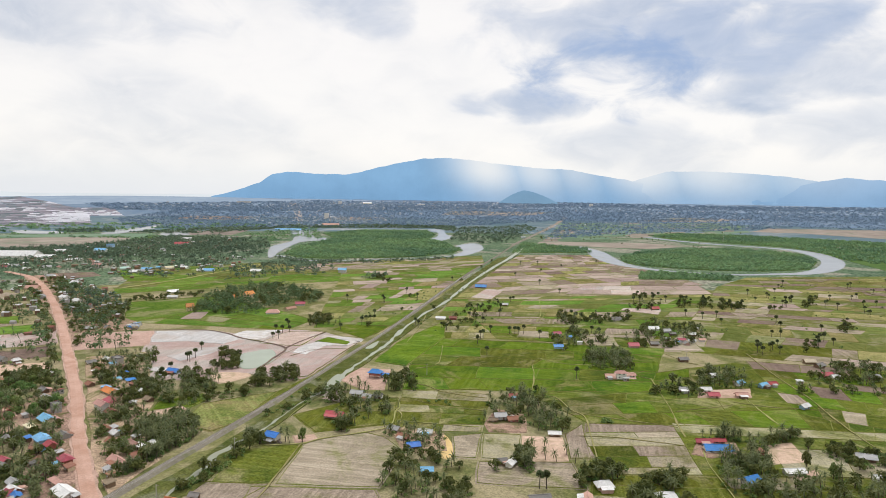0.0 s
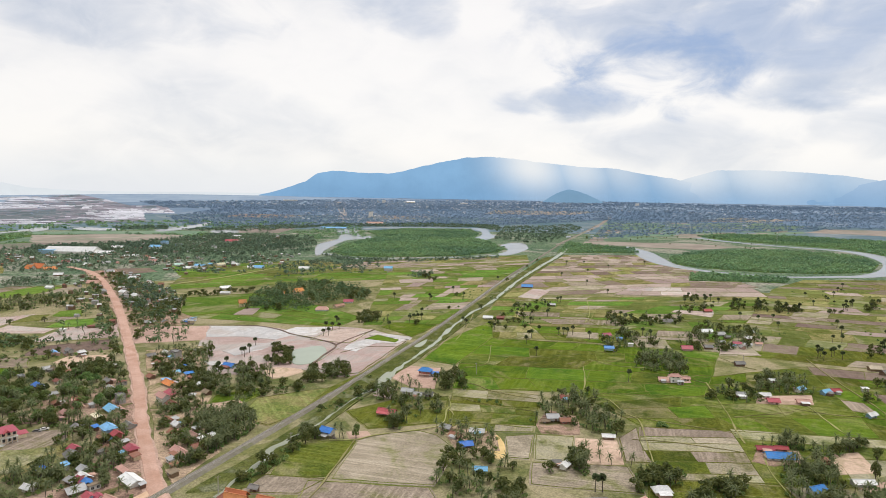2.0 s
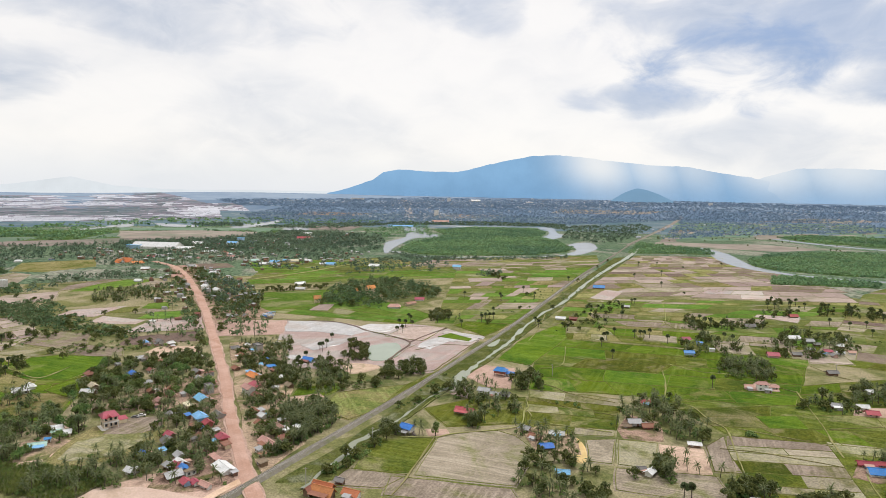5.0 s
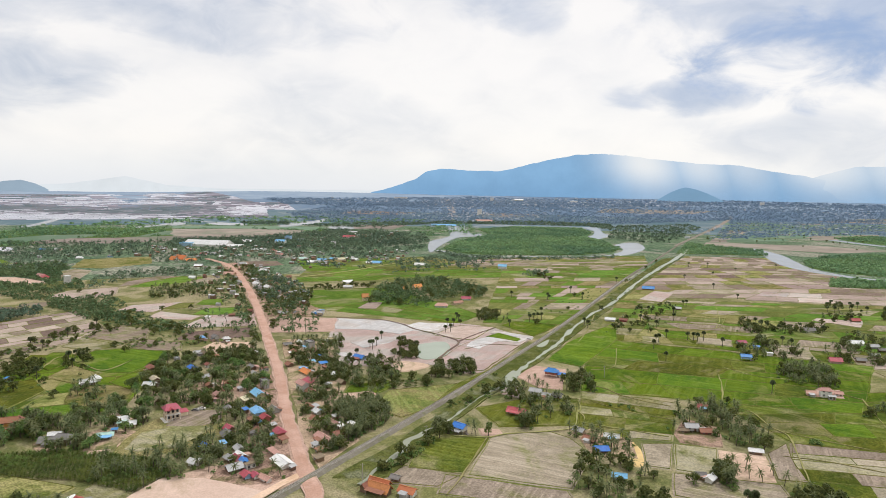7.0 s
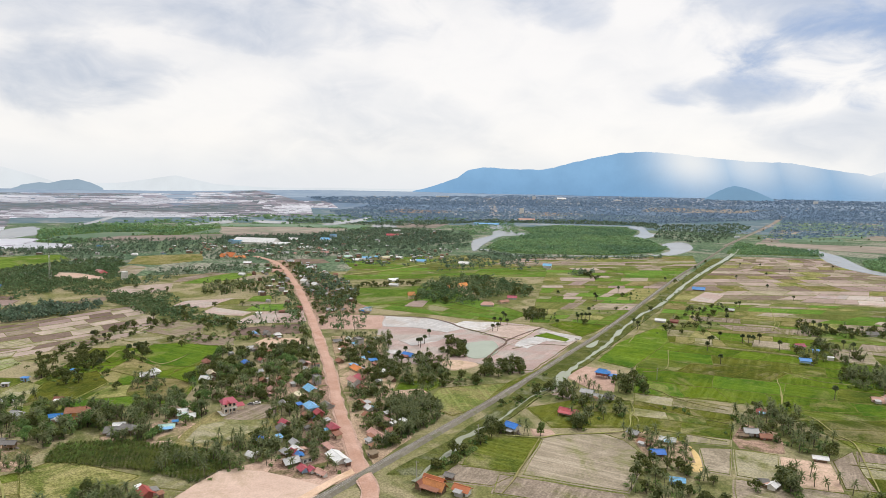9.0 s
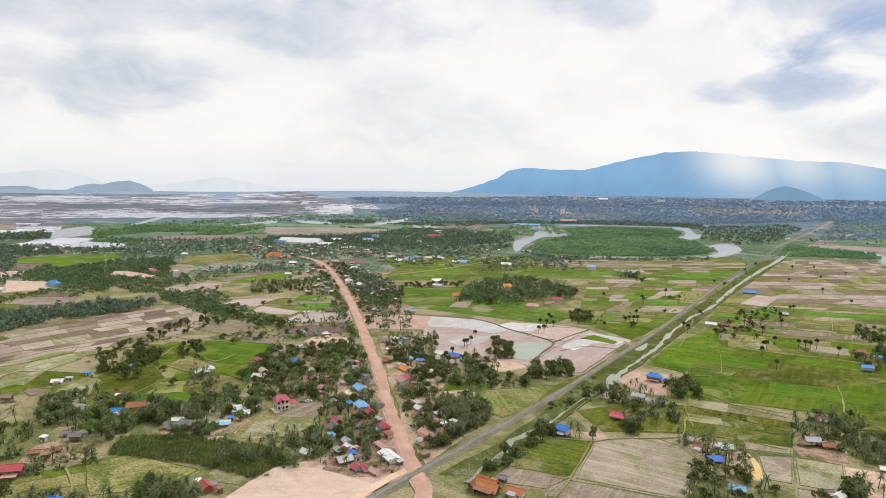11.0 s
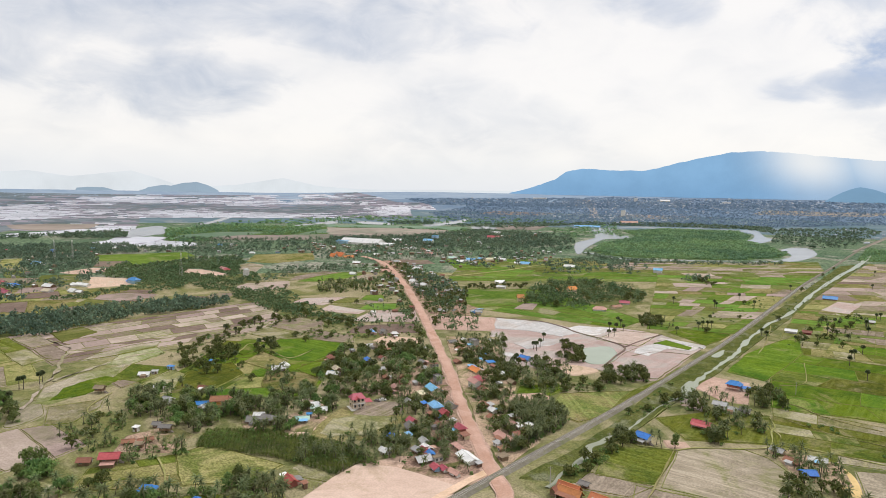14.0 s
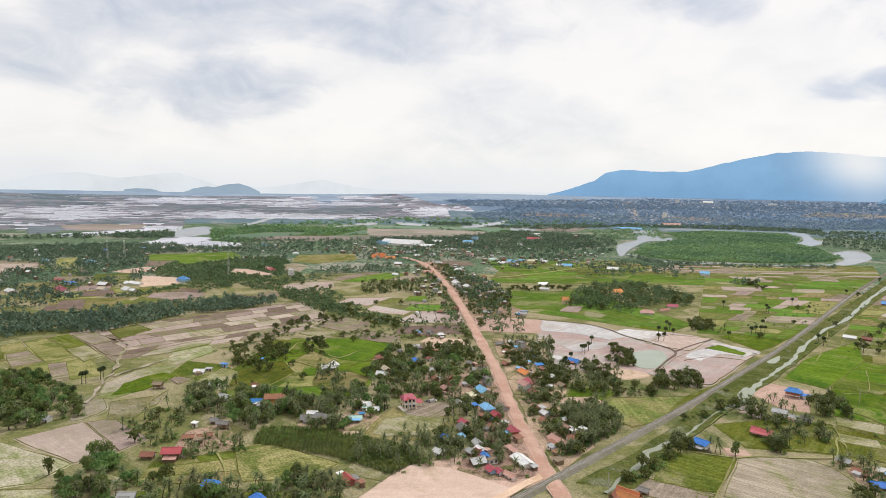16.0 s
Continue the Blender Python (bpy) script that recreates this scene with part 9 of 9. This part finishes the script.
grove([(86.4, 506.3), (98.3, 548.8), (120.6, 586.5), (141.2, 563.2), (139.9, 519.5), (113.2, 504.1)], (("coco", 39), ("leaf", 18),), 191)
grove([(138.3, 513.4), (167.0, 565.0), (209.7, 634.3), (250.6, 608.8), (235.3, 546.6), (185.5, 516.3)], (("coco", 69), ("leaf", 44),), 192)
grove([(108.0, 620.9), (126.2, 675.3), (141.1, 660.0), (197.5, 670.9), (189.3, 632.7), (124.3, 605.2)], (("leaf", 39), ("coco", 24), ("sugar", 8),), 193)
grove([(169.1, 415.8), (191.6, 452.2), (217.8, 438.8), (201.4, 404.7), (174.1, 409.7)], (("coco", 45), ("leaf", 7),), 194)
grove([(127.0, 389.4), (153.9, 415.1), (171.5, 403.3), (160.6, 385.2), (134.2, 389.7)], (("coco", 12), ("leaf", 10), ("bush", 14),), 195)
grove([(221.0, 393.7), (267.0, 448.7), (313.1, 483.2), (326.3, 459.4), (309.6, 397.8), (257.7, 395.4)], (("coco", 54), ("leaf", 39),), 196)
grove([(-75.2, 380.0), (-66.9, 391.9), (-34.2, 381.9), (-27.8, 346.4), (-42.2, 336.7), (-58.1, 359.6)], (("coco", 36), ("leaf", 13),), 197)
grove([(-57.4, 336.1), (-48.0, 345.5), (-43.5, 323.9), (-51.7, 319.5)], (("leaf", 7), ("coco", 12),), 198)
grove([(-34.9, 381.9), (-38.2, 425.6), (-23.3, 433.4), (-12.6, 406.9), (-15.2, 382.8)], (("leaf", 18), ("coco", 9),), 199)
plant("tall", -67.4, 305.2, 1.0)
plant("tall", -18.2, 394.3, 1.0)
plant("tall", -18.9, 400.3, 1.0)
grove([(-95.9, 299.1), (-92.1, 314.1), (-84.8, 303.1), (-89.8, 292.4)], (("coco", 9), ("leaf", 7),), 200)
plant("coco", -75.8, 305.6, 1.0)
plant("coco", -73.3, 303.5, 1.0)
plant("coco", -78.9, 307.0, 1.0)
plant("coco", -53.8, 404.9, 1.0)
plant("coco", -56.4, 392.5, 1.0)
plant("coco", -47.6, 392.9, 1.0)
plant("coco", -32.4, 393.6, 1.0)
grove([(-90.5, 334.7), (-63.4, 392.1), (-66.4, 410.7), (-96.0, 343.5)], (("bush", 28), ("leaf", 6),), 201)
grove([(-109.4, 251.0), (-95.1, 292.3), (-88.8, 289.1), (-100.3, 251.3)], (("bush", 31), ("leaf", 7),), 202)
grove([(-8.0, 370.0), (-3.0, 374.5), (7.1, 367.5), (7.0, 362.4)], (("bush", 7),), 203)
grove([(86.1, 339.3), (90.7, 343.0), (97.6, 339.7), (92.0, 336.0)], (("bush", 9),), 204)
plant("sugar", 61.5, 565.0, 1.0)
plant("sugar", 66.1, 565.3, 1.0)
plant("sugar", 68.7, 560.7, 1.0)
plant("sugar", 74.3, 565.9, 1.0)
plant("sugar", 85.9, 548.0, 1.0)
plant("sugar", 30.4, 522.9, 1.0)
plant("sugar", 35.7, 484.8, 1.0)
plant("sugar", 91.7, 422.6, 1.0)
plant("sugar", 42.1, 258.3, 1.0)
plant("sugar", 45.0, 258.3, 1.0)
plant("sugar", 44.6, 568.7, 1.0)
plant("sugar", 36.7, 549.3, 1.0)
plant("sugar", 34.0, 544.6, 1.0)
plant("sugar", -21.5, 589.4, 1.0)
plant("sugar", -24.7, 602.7, 1.0)
plant("sugar", 4.9, 578.4, 1.0)
plant("sugar", 141.2, 563.2, 1.0)
plant("sugar", 137.4, 575.0, 1.0)
plant("sugar", 139.2, 902, 1.0)
plant("sugar", 115.6, 998, 1.0)
plant("sugar", 162.3, 1042, 1.0)
plant("sugar", 176.9, 1179, 1.0)
plant("sugar", 212.8, 1135, 1.0)
plant("sugar", 152.7, 821, 1.0)
plant("sugar", 81.1, 746, 1.0)
plant("sugar", 84.5, 747, 1.0)
plant("sugar", 294.9, 1216, 1.0)
plant("sugar", 144.9, 1174, 1.0)
grove([(-10.4, 564.9), (24.3, 702), (74.4, 767), (66.7, 654.1), (25.1, 567.4)], (("leaf", 20), ("sugar", 12), ("coco", 15), ("bush", 12),), 205)
grove([(211.1, 718), (243.5, 806), (277.7, 833), (267.9, 742), (248.1, 695.6), (218.5, 700)], (("leaf", 15), ("sugar", 12), ("coco", 9),), 206)
grove([(267.4, 723), (306.9, 812), (312.5, 789), (287.5, 725)], (("leaf", 11), ("sugar", 5),), 207)
grove([(283.2, 706), (316.2, 780), (338.2, 791), (307.4, 715)], (("leaf", 13), ("sugar", 5),), 208)
grove([(306.1, 707), (345.2, 783), (358.3, 759), (343.7, 711)], (("leaf", 23), ("sugar", 6),), 209)
grove([(369.5, 720), (407.6, 789), (433.4, 778), (399.9, 723)], (("leaf", 3), ("sugar", 9),), 210)
grove([(420.2, 736), (466.9, 812), (482.2, 814), (434.0, 737)], (("leaf", 13), ("sugar", 2),), 211)
plant("sugar", 255.1, 506.9, 1.0)
plant("sugar", 260.4, 512.9, 1.0)
plant("sugar", 269.0, 513.5, 1.0)
plant("sugar", 273.0, 517.6, 1.0)
plant("sugar", 265.1, 527.2, 1.0)
plant("sugar", 256.9, 501.4, 1.0)
plant("sugar", 332.3, 552.8, 1.0)
plant("sugar", 336.4, 553.0, 1.0)
plant("sugar", 335.6, 537.8, 1.0)
plant("sugar", 271.9, 504.1, 1.0)
plant("sugar", 355.8, 590.0, 1.0)
plant("sugar", 462.9, 685.2, 1.0)
plant("sugar", 471.0, 703, 1.0)
plant("sugar", 460.8, 678.4, 1.0)
plant("sugar", 447.9, 738, 1.0)
plant("sugar", 383.2, 773, 1.0)
plant("sugar", 412.4, 798, 1.0)
plant("sugar", 580.9, 907, 1.0)
plant("sugar", 593.2, 920, 1.0)
plant("sugar", 446.2, 850, 1.0)
plant("sugar", 289.9, 665.1, 1.0)
plant("sugar", 270.6, 654.1, 1.0)
plant("sugar", 258.7, 669.2, 1.0)
plant("sugar", 488.2, 796, 1.0)
plant("sugar", 530.0, 809, 1.0)
grove([(295.3, 509.3), (319.4, 552.0), (325.6, 541.4), (301.4, 500.3)], (("leaf", 6), ("sugar", 2),), 212)
grove([(373.4, 591.2), (412.4, 649.4), (415.8, 634.8), (383.9, 586.8)], (("leaf", 9), ("sugar", 3),), 213)
grove([(271.7, 2086), (609.8, 3182), (1203, 2484), (682.8, 1683), (293.3, 1868)], (("leaf", 78), ("sugar", 20),), 214, far=True)
grove([(446.3, 967), (696.6, 994), (376.8, 486.7), (221.9, 514.5)], (("sugar", 24), ("bush", 48),), 215)
grove([(-81.1, 642.5), (97.6, 1254), (101.5, 1168), (12.6, 761), (-37.4, 518.6)], (("bush", 72), ("leaf", 6),), 216)
grove([(-110.2, 937), (-101.4, 973), (-74.0, 955), (-74.4, 909)], (("leaf", 11), ("sugar", 3),), 217)
grove([(-128.4, 595.1), (-132.0, 638.6), (-101.3, 625.6), (-95.5, 589.4)], (("leaf", 13), ("coco", 9),), 218)
plant("sugar", -75.5, 599.0, 1.0)
plant("sugar", -68.5, 607.8, 1.0)
plant("sugar", -65.3, 613.7, 1.0)
plant("sugar", -72.3, 607.5, 1.0)
plant("sugar", -67.7, 733, 1.0)
plant("sugar", -139.9, 556.1, 1.0)
plant("sugar", -145.8, 555.7, 1.0)
plant("sugar", -134.0, 556.5, 1.0)
plant("sugar", -115.3, 582.7, 1.0)
plant("sugar", 14.8, 919, 1.0)
plant("sugar", -44.1, 802, 1.0)

STOCK = {"coco": ("coconut_grove", "palm_leaf", "many coconut palms standing among houses and fields"), "sugar": ("sugar_palm_rows", "fan_leaf", "scattered far sugar palms in the paddies"),
         "leaf": ("tree_cluster", "leaf", "clusters of dark green broadleaf trees"), "bush": ("bushes", "leaf", "low green bushes on bunds and banks"),
         "young": ("palm_plantation", "plantation_leaf", "dense rows of young green plantation palms"), "tall": ("tall_trees", "leaf", "tall dark green trees"), "light": ("light_trees", "leaf_light", "fresh green trees")}
for kind, stock in FAR_STOCK.items():
    nm, leaf, text = STOCK[kind]
    joined(nm, stock, SHAPES[kind], [MAT["bark"], MAT[leaf]], text)

# ---------------------------------------------------------------- hills, islands and town in the distance
def hill_material(name, crest, foot, veils):
    """Far hills that glow: distance haze and pale rain curtains painted into their blue. veils: azimuth, half width,
    weight.
    """
    m = bpy.data.materials.new(name)
    m.use_nodes = True
    tree = m.node_tree
    nodes, links = nodes_of(tree)
    coord = nodes.new("ShaderNodeTexCoord").outputs["Object"]
    sep = nodes.new("ShaderNodeSeparateXYZ")
    links.new(coord, sep.inputs[0])
    az = math_node(tree, "MULTIPLY", math_node(tree, "ARCTAN2", sep.outputs[0], sep.outputs[1]), 180 / math.pi)
    grain = noise_node(tree, coord, 0.004, 6, 0.6)
    # haze put into the colour: foot and crest blues blended by height
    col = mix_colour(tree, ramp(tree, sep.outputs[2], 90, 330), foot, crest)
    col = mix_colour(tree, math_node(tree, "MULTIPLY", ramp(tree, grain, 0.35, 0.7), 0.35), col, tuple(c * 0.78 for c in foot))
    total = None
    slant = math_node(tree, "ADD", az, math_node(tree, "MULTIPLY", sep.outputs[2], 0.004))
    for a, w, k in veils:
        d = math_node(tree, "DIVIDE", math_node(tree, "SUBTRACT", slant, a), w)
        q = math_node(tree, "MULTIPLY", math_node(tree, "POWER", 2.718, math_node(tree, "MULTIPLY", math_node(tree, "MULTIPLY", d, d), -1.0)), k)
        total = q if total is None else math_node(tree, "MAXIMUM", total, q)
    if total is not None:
        # pale rain curtain mixed into the hill colour, stronger towards the crest
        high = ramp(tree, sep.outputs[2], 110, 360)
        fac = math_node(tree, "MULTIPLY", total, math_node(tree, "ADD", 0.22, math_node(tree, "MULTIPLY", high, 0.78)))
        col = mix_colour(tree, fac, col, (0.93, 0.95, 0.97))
    # emission carries the painted haze colour; the hills are no lamp
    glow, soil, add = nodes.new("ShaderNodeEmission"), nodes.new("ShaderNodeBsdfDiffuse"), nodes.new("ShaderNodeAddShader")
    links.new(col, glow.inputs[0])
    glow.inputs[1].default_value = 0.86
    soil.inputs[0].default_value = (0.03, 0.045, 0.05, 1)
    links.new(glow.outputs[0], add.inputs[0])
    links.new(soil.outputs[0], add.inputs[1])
    out = nodes.new("ShaderNodeOutputMaterial")
    links.new(add.outputs[0], out.inputs[0])
    return m


def ridge(name, profile, near, far, material, label, rough=0.05):
    """A range of hills along an arc: crest heights by azimuth, with spurs and gullies on the slope that faces us."""
    azs, els = [p[0] for p in profile], [p[1] for p in profile]
    n = int((azs[-1] - azs[0]) / 0.12) + 2
    rows, verts, faces = 9, [], []
    gully = 0.10 if rough > 0.02 else 0.02
    for i in range(n):
        a = azs[0] + (azs[-1] - azs[0]) * i / (n - 1)
        e = float(np.interp(a, azs, els))
        e += rough * min(1, max(0, e + 0.5)) * (noise.noise(Vector((a * 1.3, 0, 5))) + 0.5 * noise.noise(Vector((a * 4.1, 2, 5))))
        crest = 120 + far * math.tan(radians(e))
        for j in range(rows):
            s = j / (rows - 1)
            r = near + (far - near) * s + 400 * gully * (1 - s) * noise.noise(Vector((a * 0.9, s * 1.5, 1)))
            foot = terrain(near * math.sin(radians(a)), near * math.cos(radians(a))) - 15
            z = foot + (crest - foot) * s ** 1.35
            z += (crest - foot) * gully * math.sin(math.pi * s) * noise.noise(Vector((a * 1.6, s * 2, 9)))
            verts.append((r * math.sin(radians(a)), r * math.cos(radians(a)), z))
    for i in range(n - 1):
        for j in range(rows - 1):
            k = i * rows + j
            faces.append((k, k + rows, k + rows + 1, k + 1))
    ob = raw(name, verts, faces, [material])
    return tagged(ob, label, "hills", kind="structure")


# rain curtains painted on the hills: azimuth, half width, weight
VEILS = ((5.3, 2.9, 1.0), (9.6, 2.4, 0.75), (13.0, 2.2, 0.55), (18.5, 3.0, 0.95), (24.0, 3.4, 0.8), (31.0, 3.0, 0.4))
ridge("backdrop_hills", ((13.66, 0.82), (16.91, 1.91), (19.16, 2.58), (22.68, 2.58), (25.62, 2.39), (28.43, 2.11), (29.98, 1.84), (31.50, 1.41), (38.90, 1.22)), 4860, 4975, hill_material("far_range_haze", (0.44, 0.62, 0.83), (0.27, 0.47, 0.73), VEILS), "pale blue far range of hills, haze and rain painted on")
ridge("backdrop_mountain", ((-22.26, -0.56), (-20.51, -0.21), (-18.71, 0.25), (-17.33, 0.70), (-15.94, 1.21), (-15.00, 1.91), (-13.58, 2.19), (-11.18, 2.05), (-8.24, 2.06), (-6.26, 2.59), (-4.27, 3.08), (-1.76, 3.57), (0.25, 3.65), (2.26, 3.53), (4.27, 3.25), (8.26, 2.84), (11.20, 2.71), (13.62, 2.23), (15.99, 1.86), (17.85, 1.44), (20.13, 0.75), (22.35, 0.17)), 4850, 4960, hill_material("main_mountain_haze", (0.28, 0.51, 0.79), (0.225, 0.43, 0.70), VEILS), "long blue mountain with a stepped crest")
ridge("backdrop_hill", ((22.8, -0.1), (24.6, 0.35), (26.4, 0.72), (28.11, 1.12), (29.62, 1.60), (31.10, 1.88), (32.19, 2.05), (33.62, 1.87), (35.68, 1.74), (38.27, 1.41)), 4845, 4950, hill_material("near_range_haze", (0.36, 0.55, 0.80), (0.26, 0.45, 0.71), ((31.0, 4.0, 0.25),)), "blue wooded hills at the edge of the plain")
ridge("backdrop_hill", ((4.9, -0.30), (5.49, 0.10), (6.1, 0.48), (6.7, 0.74), (7.2, 0.88), (7.5, 0.84), (8.07, 0.72), (8.9, 0.42), (9.6, 0.10), (10.2, -0.20)), 4690, 4770, hill_material("small_hill_haze", (0.23, 0.40, 0.60), (0.21, 0.37, 0.55), ()), "small dark blue hill standing before the mountain", 0.01)
ridge("backdrop_island", ((-56.0, -0.80), (-55.4, -0.25), (-54.60, -0.17), (-53.6, -0.19), (-52.9, -0.36), (-51.4, -0.50), (-50.4, -0.12), (-49.28, 0.09), (-48.7, 0.02), (-47.94, 0.26), (-46.81, 0.38), (-45.9, 0.15), (-45.2, -0.2), (-44.4, -0.80)), 4850, 4930, hill_material("island_haze", (0.38, 0.49, 0.60), (0.35, 0.45, 0.56), ()), "low blue-grey island hill beyond the salt pans")
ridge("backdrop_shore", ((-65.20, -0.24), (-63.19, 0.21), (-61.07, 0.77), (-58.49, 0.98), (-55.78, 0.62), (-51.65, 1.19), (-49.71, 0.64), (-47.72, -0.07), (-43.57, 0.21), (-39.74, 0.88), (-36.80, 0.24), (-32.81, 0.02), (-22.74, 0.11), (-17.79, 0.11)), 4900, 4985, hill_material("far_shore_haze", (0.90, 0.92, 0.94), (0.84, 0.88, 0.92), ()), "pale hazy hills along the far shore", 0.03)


def town(poly, n, seed, lo, hi, label, tall=0.08):
    """The far town: small houses and a few taller blocks, joined."""
    rng = random.Random(seed)
    verts, faces, idx = [], [], []
    for x, y in spots(poly, n, rng, 3.0):
        if in_clearing(x, y):
            continue
        w, d = rng.uniform(lo, hi), rng.uniform(lo, hi) * 0.6
        h = rng.uniform(2.5, 4.5) * (rng.uniform(1.6, 2.6) if rng.random() < tall else 1)
        a, z, o = rng.uniform(-0.5, 0.5), terrain(x, y) - 0.5, len(verts)
        c, s = math.cos(a), math.sin(a)
        for px, py, pz in ((-w, -d, 0), (w, -d, 0), (w, d, 0), (-w, d, 0), (-w, -d, h), (w, -d, h), (w, d, h), (-w, d, h), (-w, 0, h * 1.3), (w, 0, h * 1.3)):
            px, py = px / 2, py / 2
            verts.append((x + px * c - py * s, y + px * s + py * c, z + pz))
        wall, roof = rng.choice((0, 0, 0, 1)), rng.choice((2, 2, 3, 4, 5))
        for f, mi in (((0, 1, 5, 4), wall), ((1, 2, 6, 5), wall), ((2, 3, 7, 6), wall), ((3, 0, 4, 7), wall), ((4, 5, 9, 8), roof), ((6, 7, 8, 9), roof), ((5, 6, 9), wall), ((7, 4, 8), wall)):
            faces.append([o + k for k in f])
            idx.append(mi)
    # towns past 1700 m use the wall and roof colours with painted haze
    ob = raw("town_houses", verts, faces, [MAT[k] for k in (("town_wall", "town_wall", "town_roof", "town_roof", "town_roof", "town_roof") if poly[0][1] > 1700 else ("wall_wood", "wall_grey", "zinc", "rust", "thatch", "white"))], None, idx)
    tagged(ob, label, "town", kind="stuff")


town([(-1285, 3999), (-898, 4542), (-101.4, 4799), (805, 4651), (421.1, 4098), (-576.8, 3989)], 620, 1, 7, 15, "dense white houses of the far town", 0.08)
town([(-830, 2580), (-1082, 3903), (-531.5, 4186), (-86.1, 4109), (-211.8, 2872)], 200, 2, 6, 12, "white houses of the town among trees", 0.08)
town([(699.1, 4030), (886, 4646), (2313, 4251), (2830, 3740), (2566, 3388)], 200, 3, 6, 13, "scattered white houses at the foot of the hills", 0.02)
town([(-1815, 3520), (-1842, 3985), (-1391, 4332), (-1285, 3999)], 90, 4, 8, 18, "scattered pale houses beyond the salt pans", 0.02)
town([(-792, 1235), (-881, 1570), (-733, 1713), (-602.5, 1873), (-471.9, 1466), (-651.0, 1258)], 80, 5, 6, 14, "pale roofs of the near suburb among trees", 0.03)
town([(61.3, 1867), (301.0, 2915), (938, 3351), (1700, 3116), (939, 2542), (305.8, 1949)], 70, 6, 7, 14, "far farm houses scattered over the plain", 0.0)
town([(-811, 951), (-911, 1138), (-768, 1354), (-612.2, 1651), (-516.2, 1294), (-489.1, 923), (-607.5, 984), (-678.9, 964)], 120, 7, 5, 10, "pale and rusty roofs of the village", 0.03)
town([(-441.3, 703), (-582.1, 891), (-533.4, 909), (-392.0, 770), (-311.6, 617.8), (-320.2, 565.0)], 60, 8, 4, 7, "pale and rusty roofs along the village road", 0.0)
town([(-792, 325.6), (-1318, 568.6), (-1108, 821), (-894, 1076), (-821, 914), (-879, 639.8), (-714, 402.4)], 90, 9, 4, 9, "scattered pale roofs among village trees", 0.02)
town([(-462.5, 887), (-526.0, 1050), (-444.1, 1226), (-353.6, 1271), (-340.9, 1059)], 44, 10, 4, 8, "pale roofs among trees by the river", 0.02)
town([(-430.0, 615.2), (-593.3, 851), (-557.9, 855), (-372.1, 619.7), (-314.0, 521.8), (-336.4, 520.4)], 32, 11, 4, 7, "pale and rusty roofs among village trees", 0.0)
town([(-615.9, 2456), (-903, 3876), (-775, 3924), (-320.1, 2933), (-323.4, 2550)], 120, 12, 5, 11, "white roofs of the town beyond the river", 0.1)
house(-595.4, 3276, 8, 22, 16, "white", "wall_white", "flat", storeys=11, name="apartment_block", category="building", detail=False)
house(-709, 4413, 8, 24, 20, "white", "wall_white", "flat", storeys=9, name="apartment_block", category="building", detail=False)
house(-1338, 4307, 8, 90, 40, "white", "wall_white", "flat", storeys=4, name="warehouse", category="warehouse", detail=False)
house(1035, 4472, 8, 22, 18, "white", "wall_white", "flat", storeys=7, name="apartment_block", category="building", detail=False)
house(-528.1, 4469, 8, 60, 26, "white", "wall_cream", "gable", storeys=3, name="warehouse", category="warehouse", detail=False)
house(-473.7, 2699, 8, 70, 20, "pink_roof", "wall_white", "gable", storeys=2, name="warehouse", category="warehouse", detail=False)
house(-555.3, 2295, 8, 90, 16, "sky_blue", "wall_blue", "gable", storeys=1, name="warehouse", category="warehouse", detail=False)
house(-153.2, 4467, 8, 50, 26, "white", "wall_white", "flat", storeys=4, name="apartment_block", category="building", detail=False)
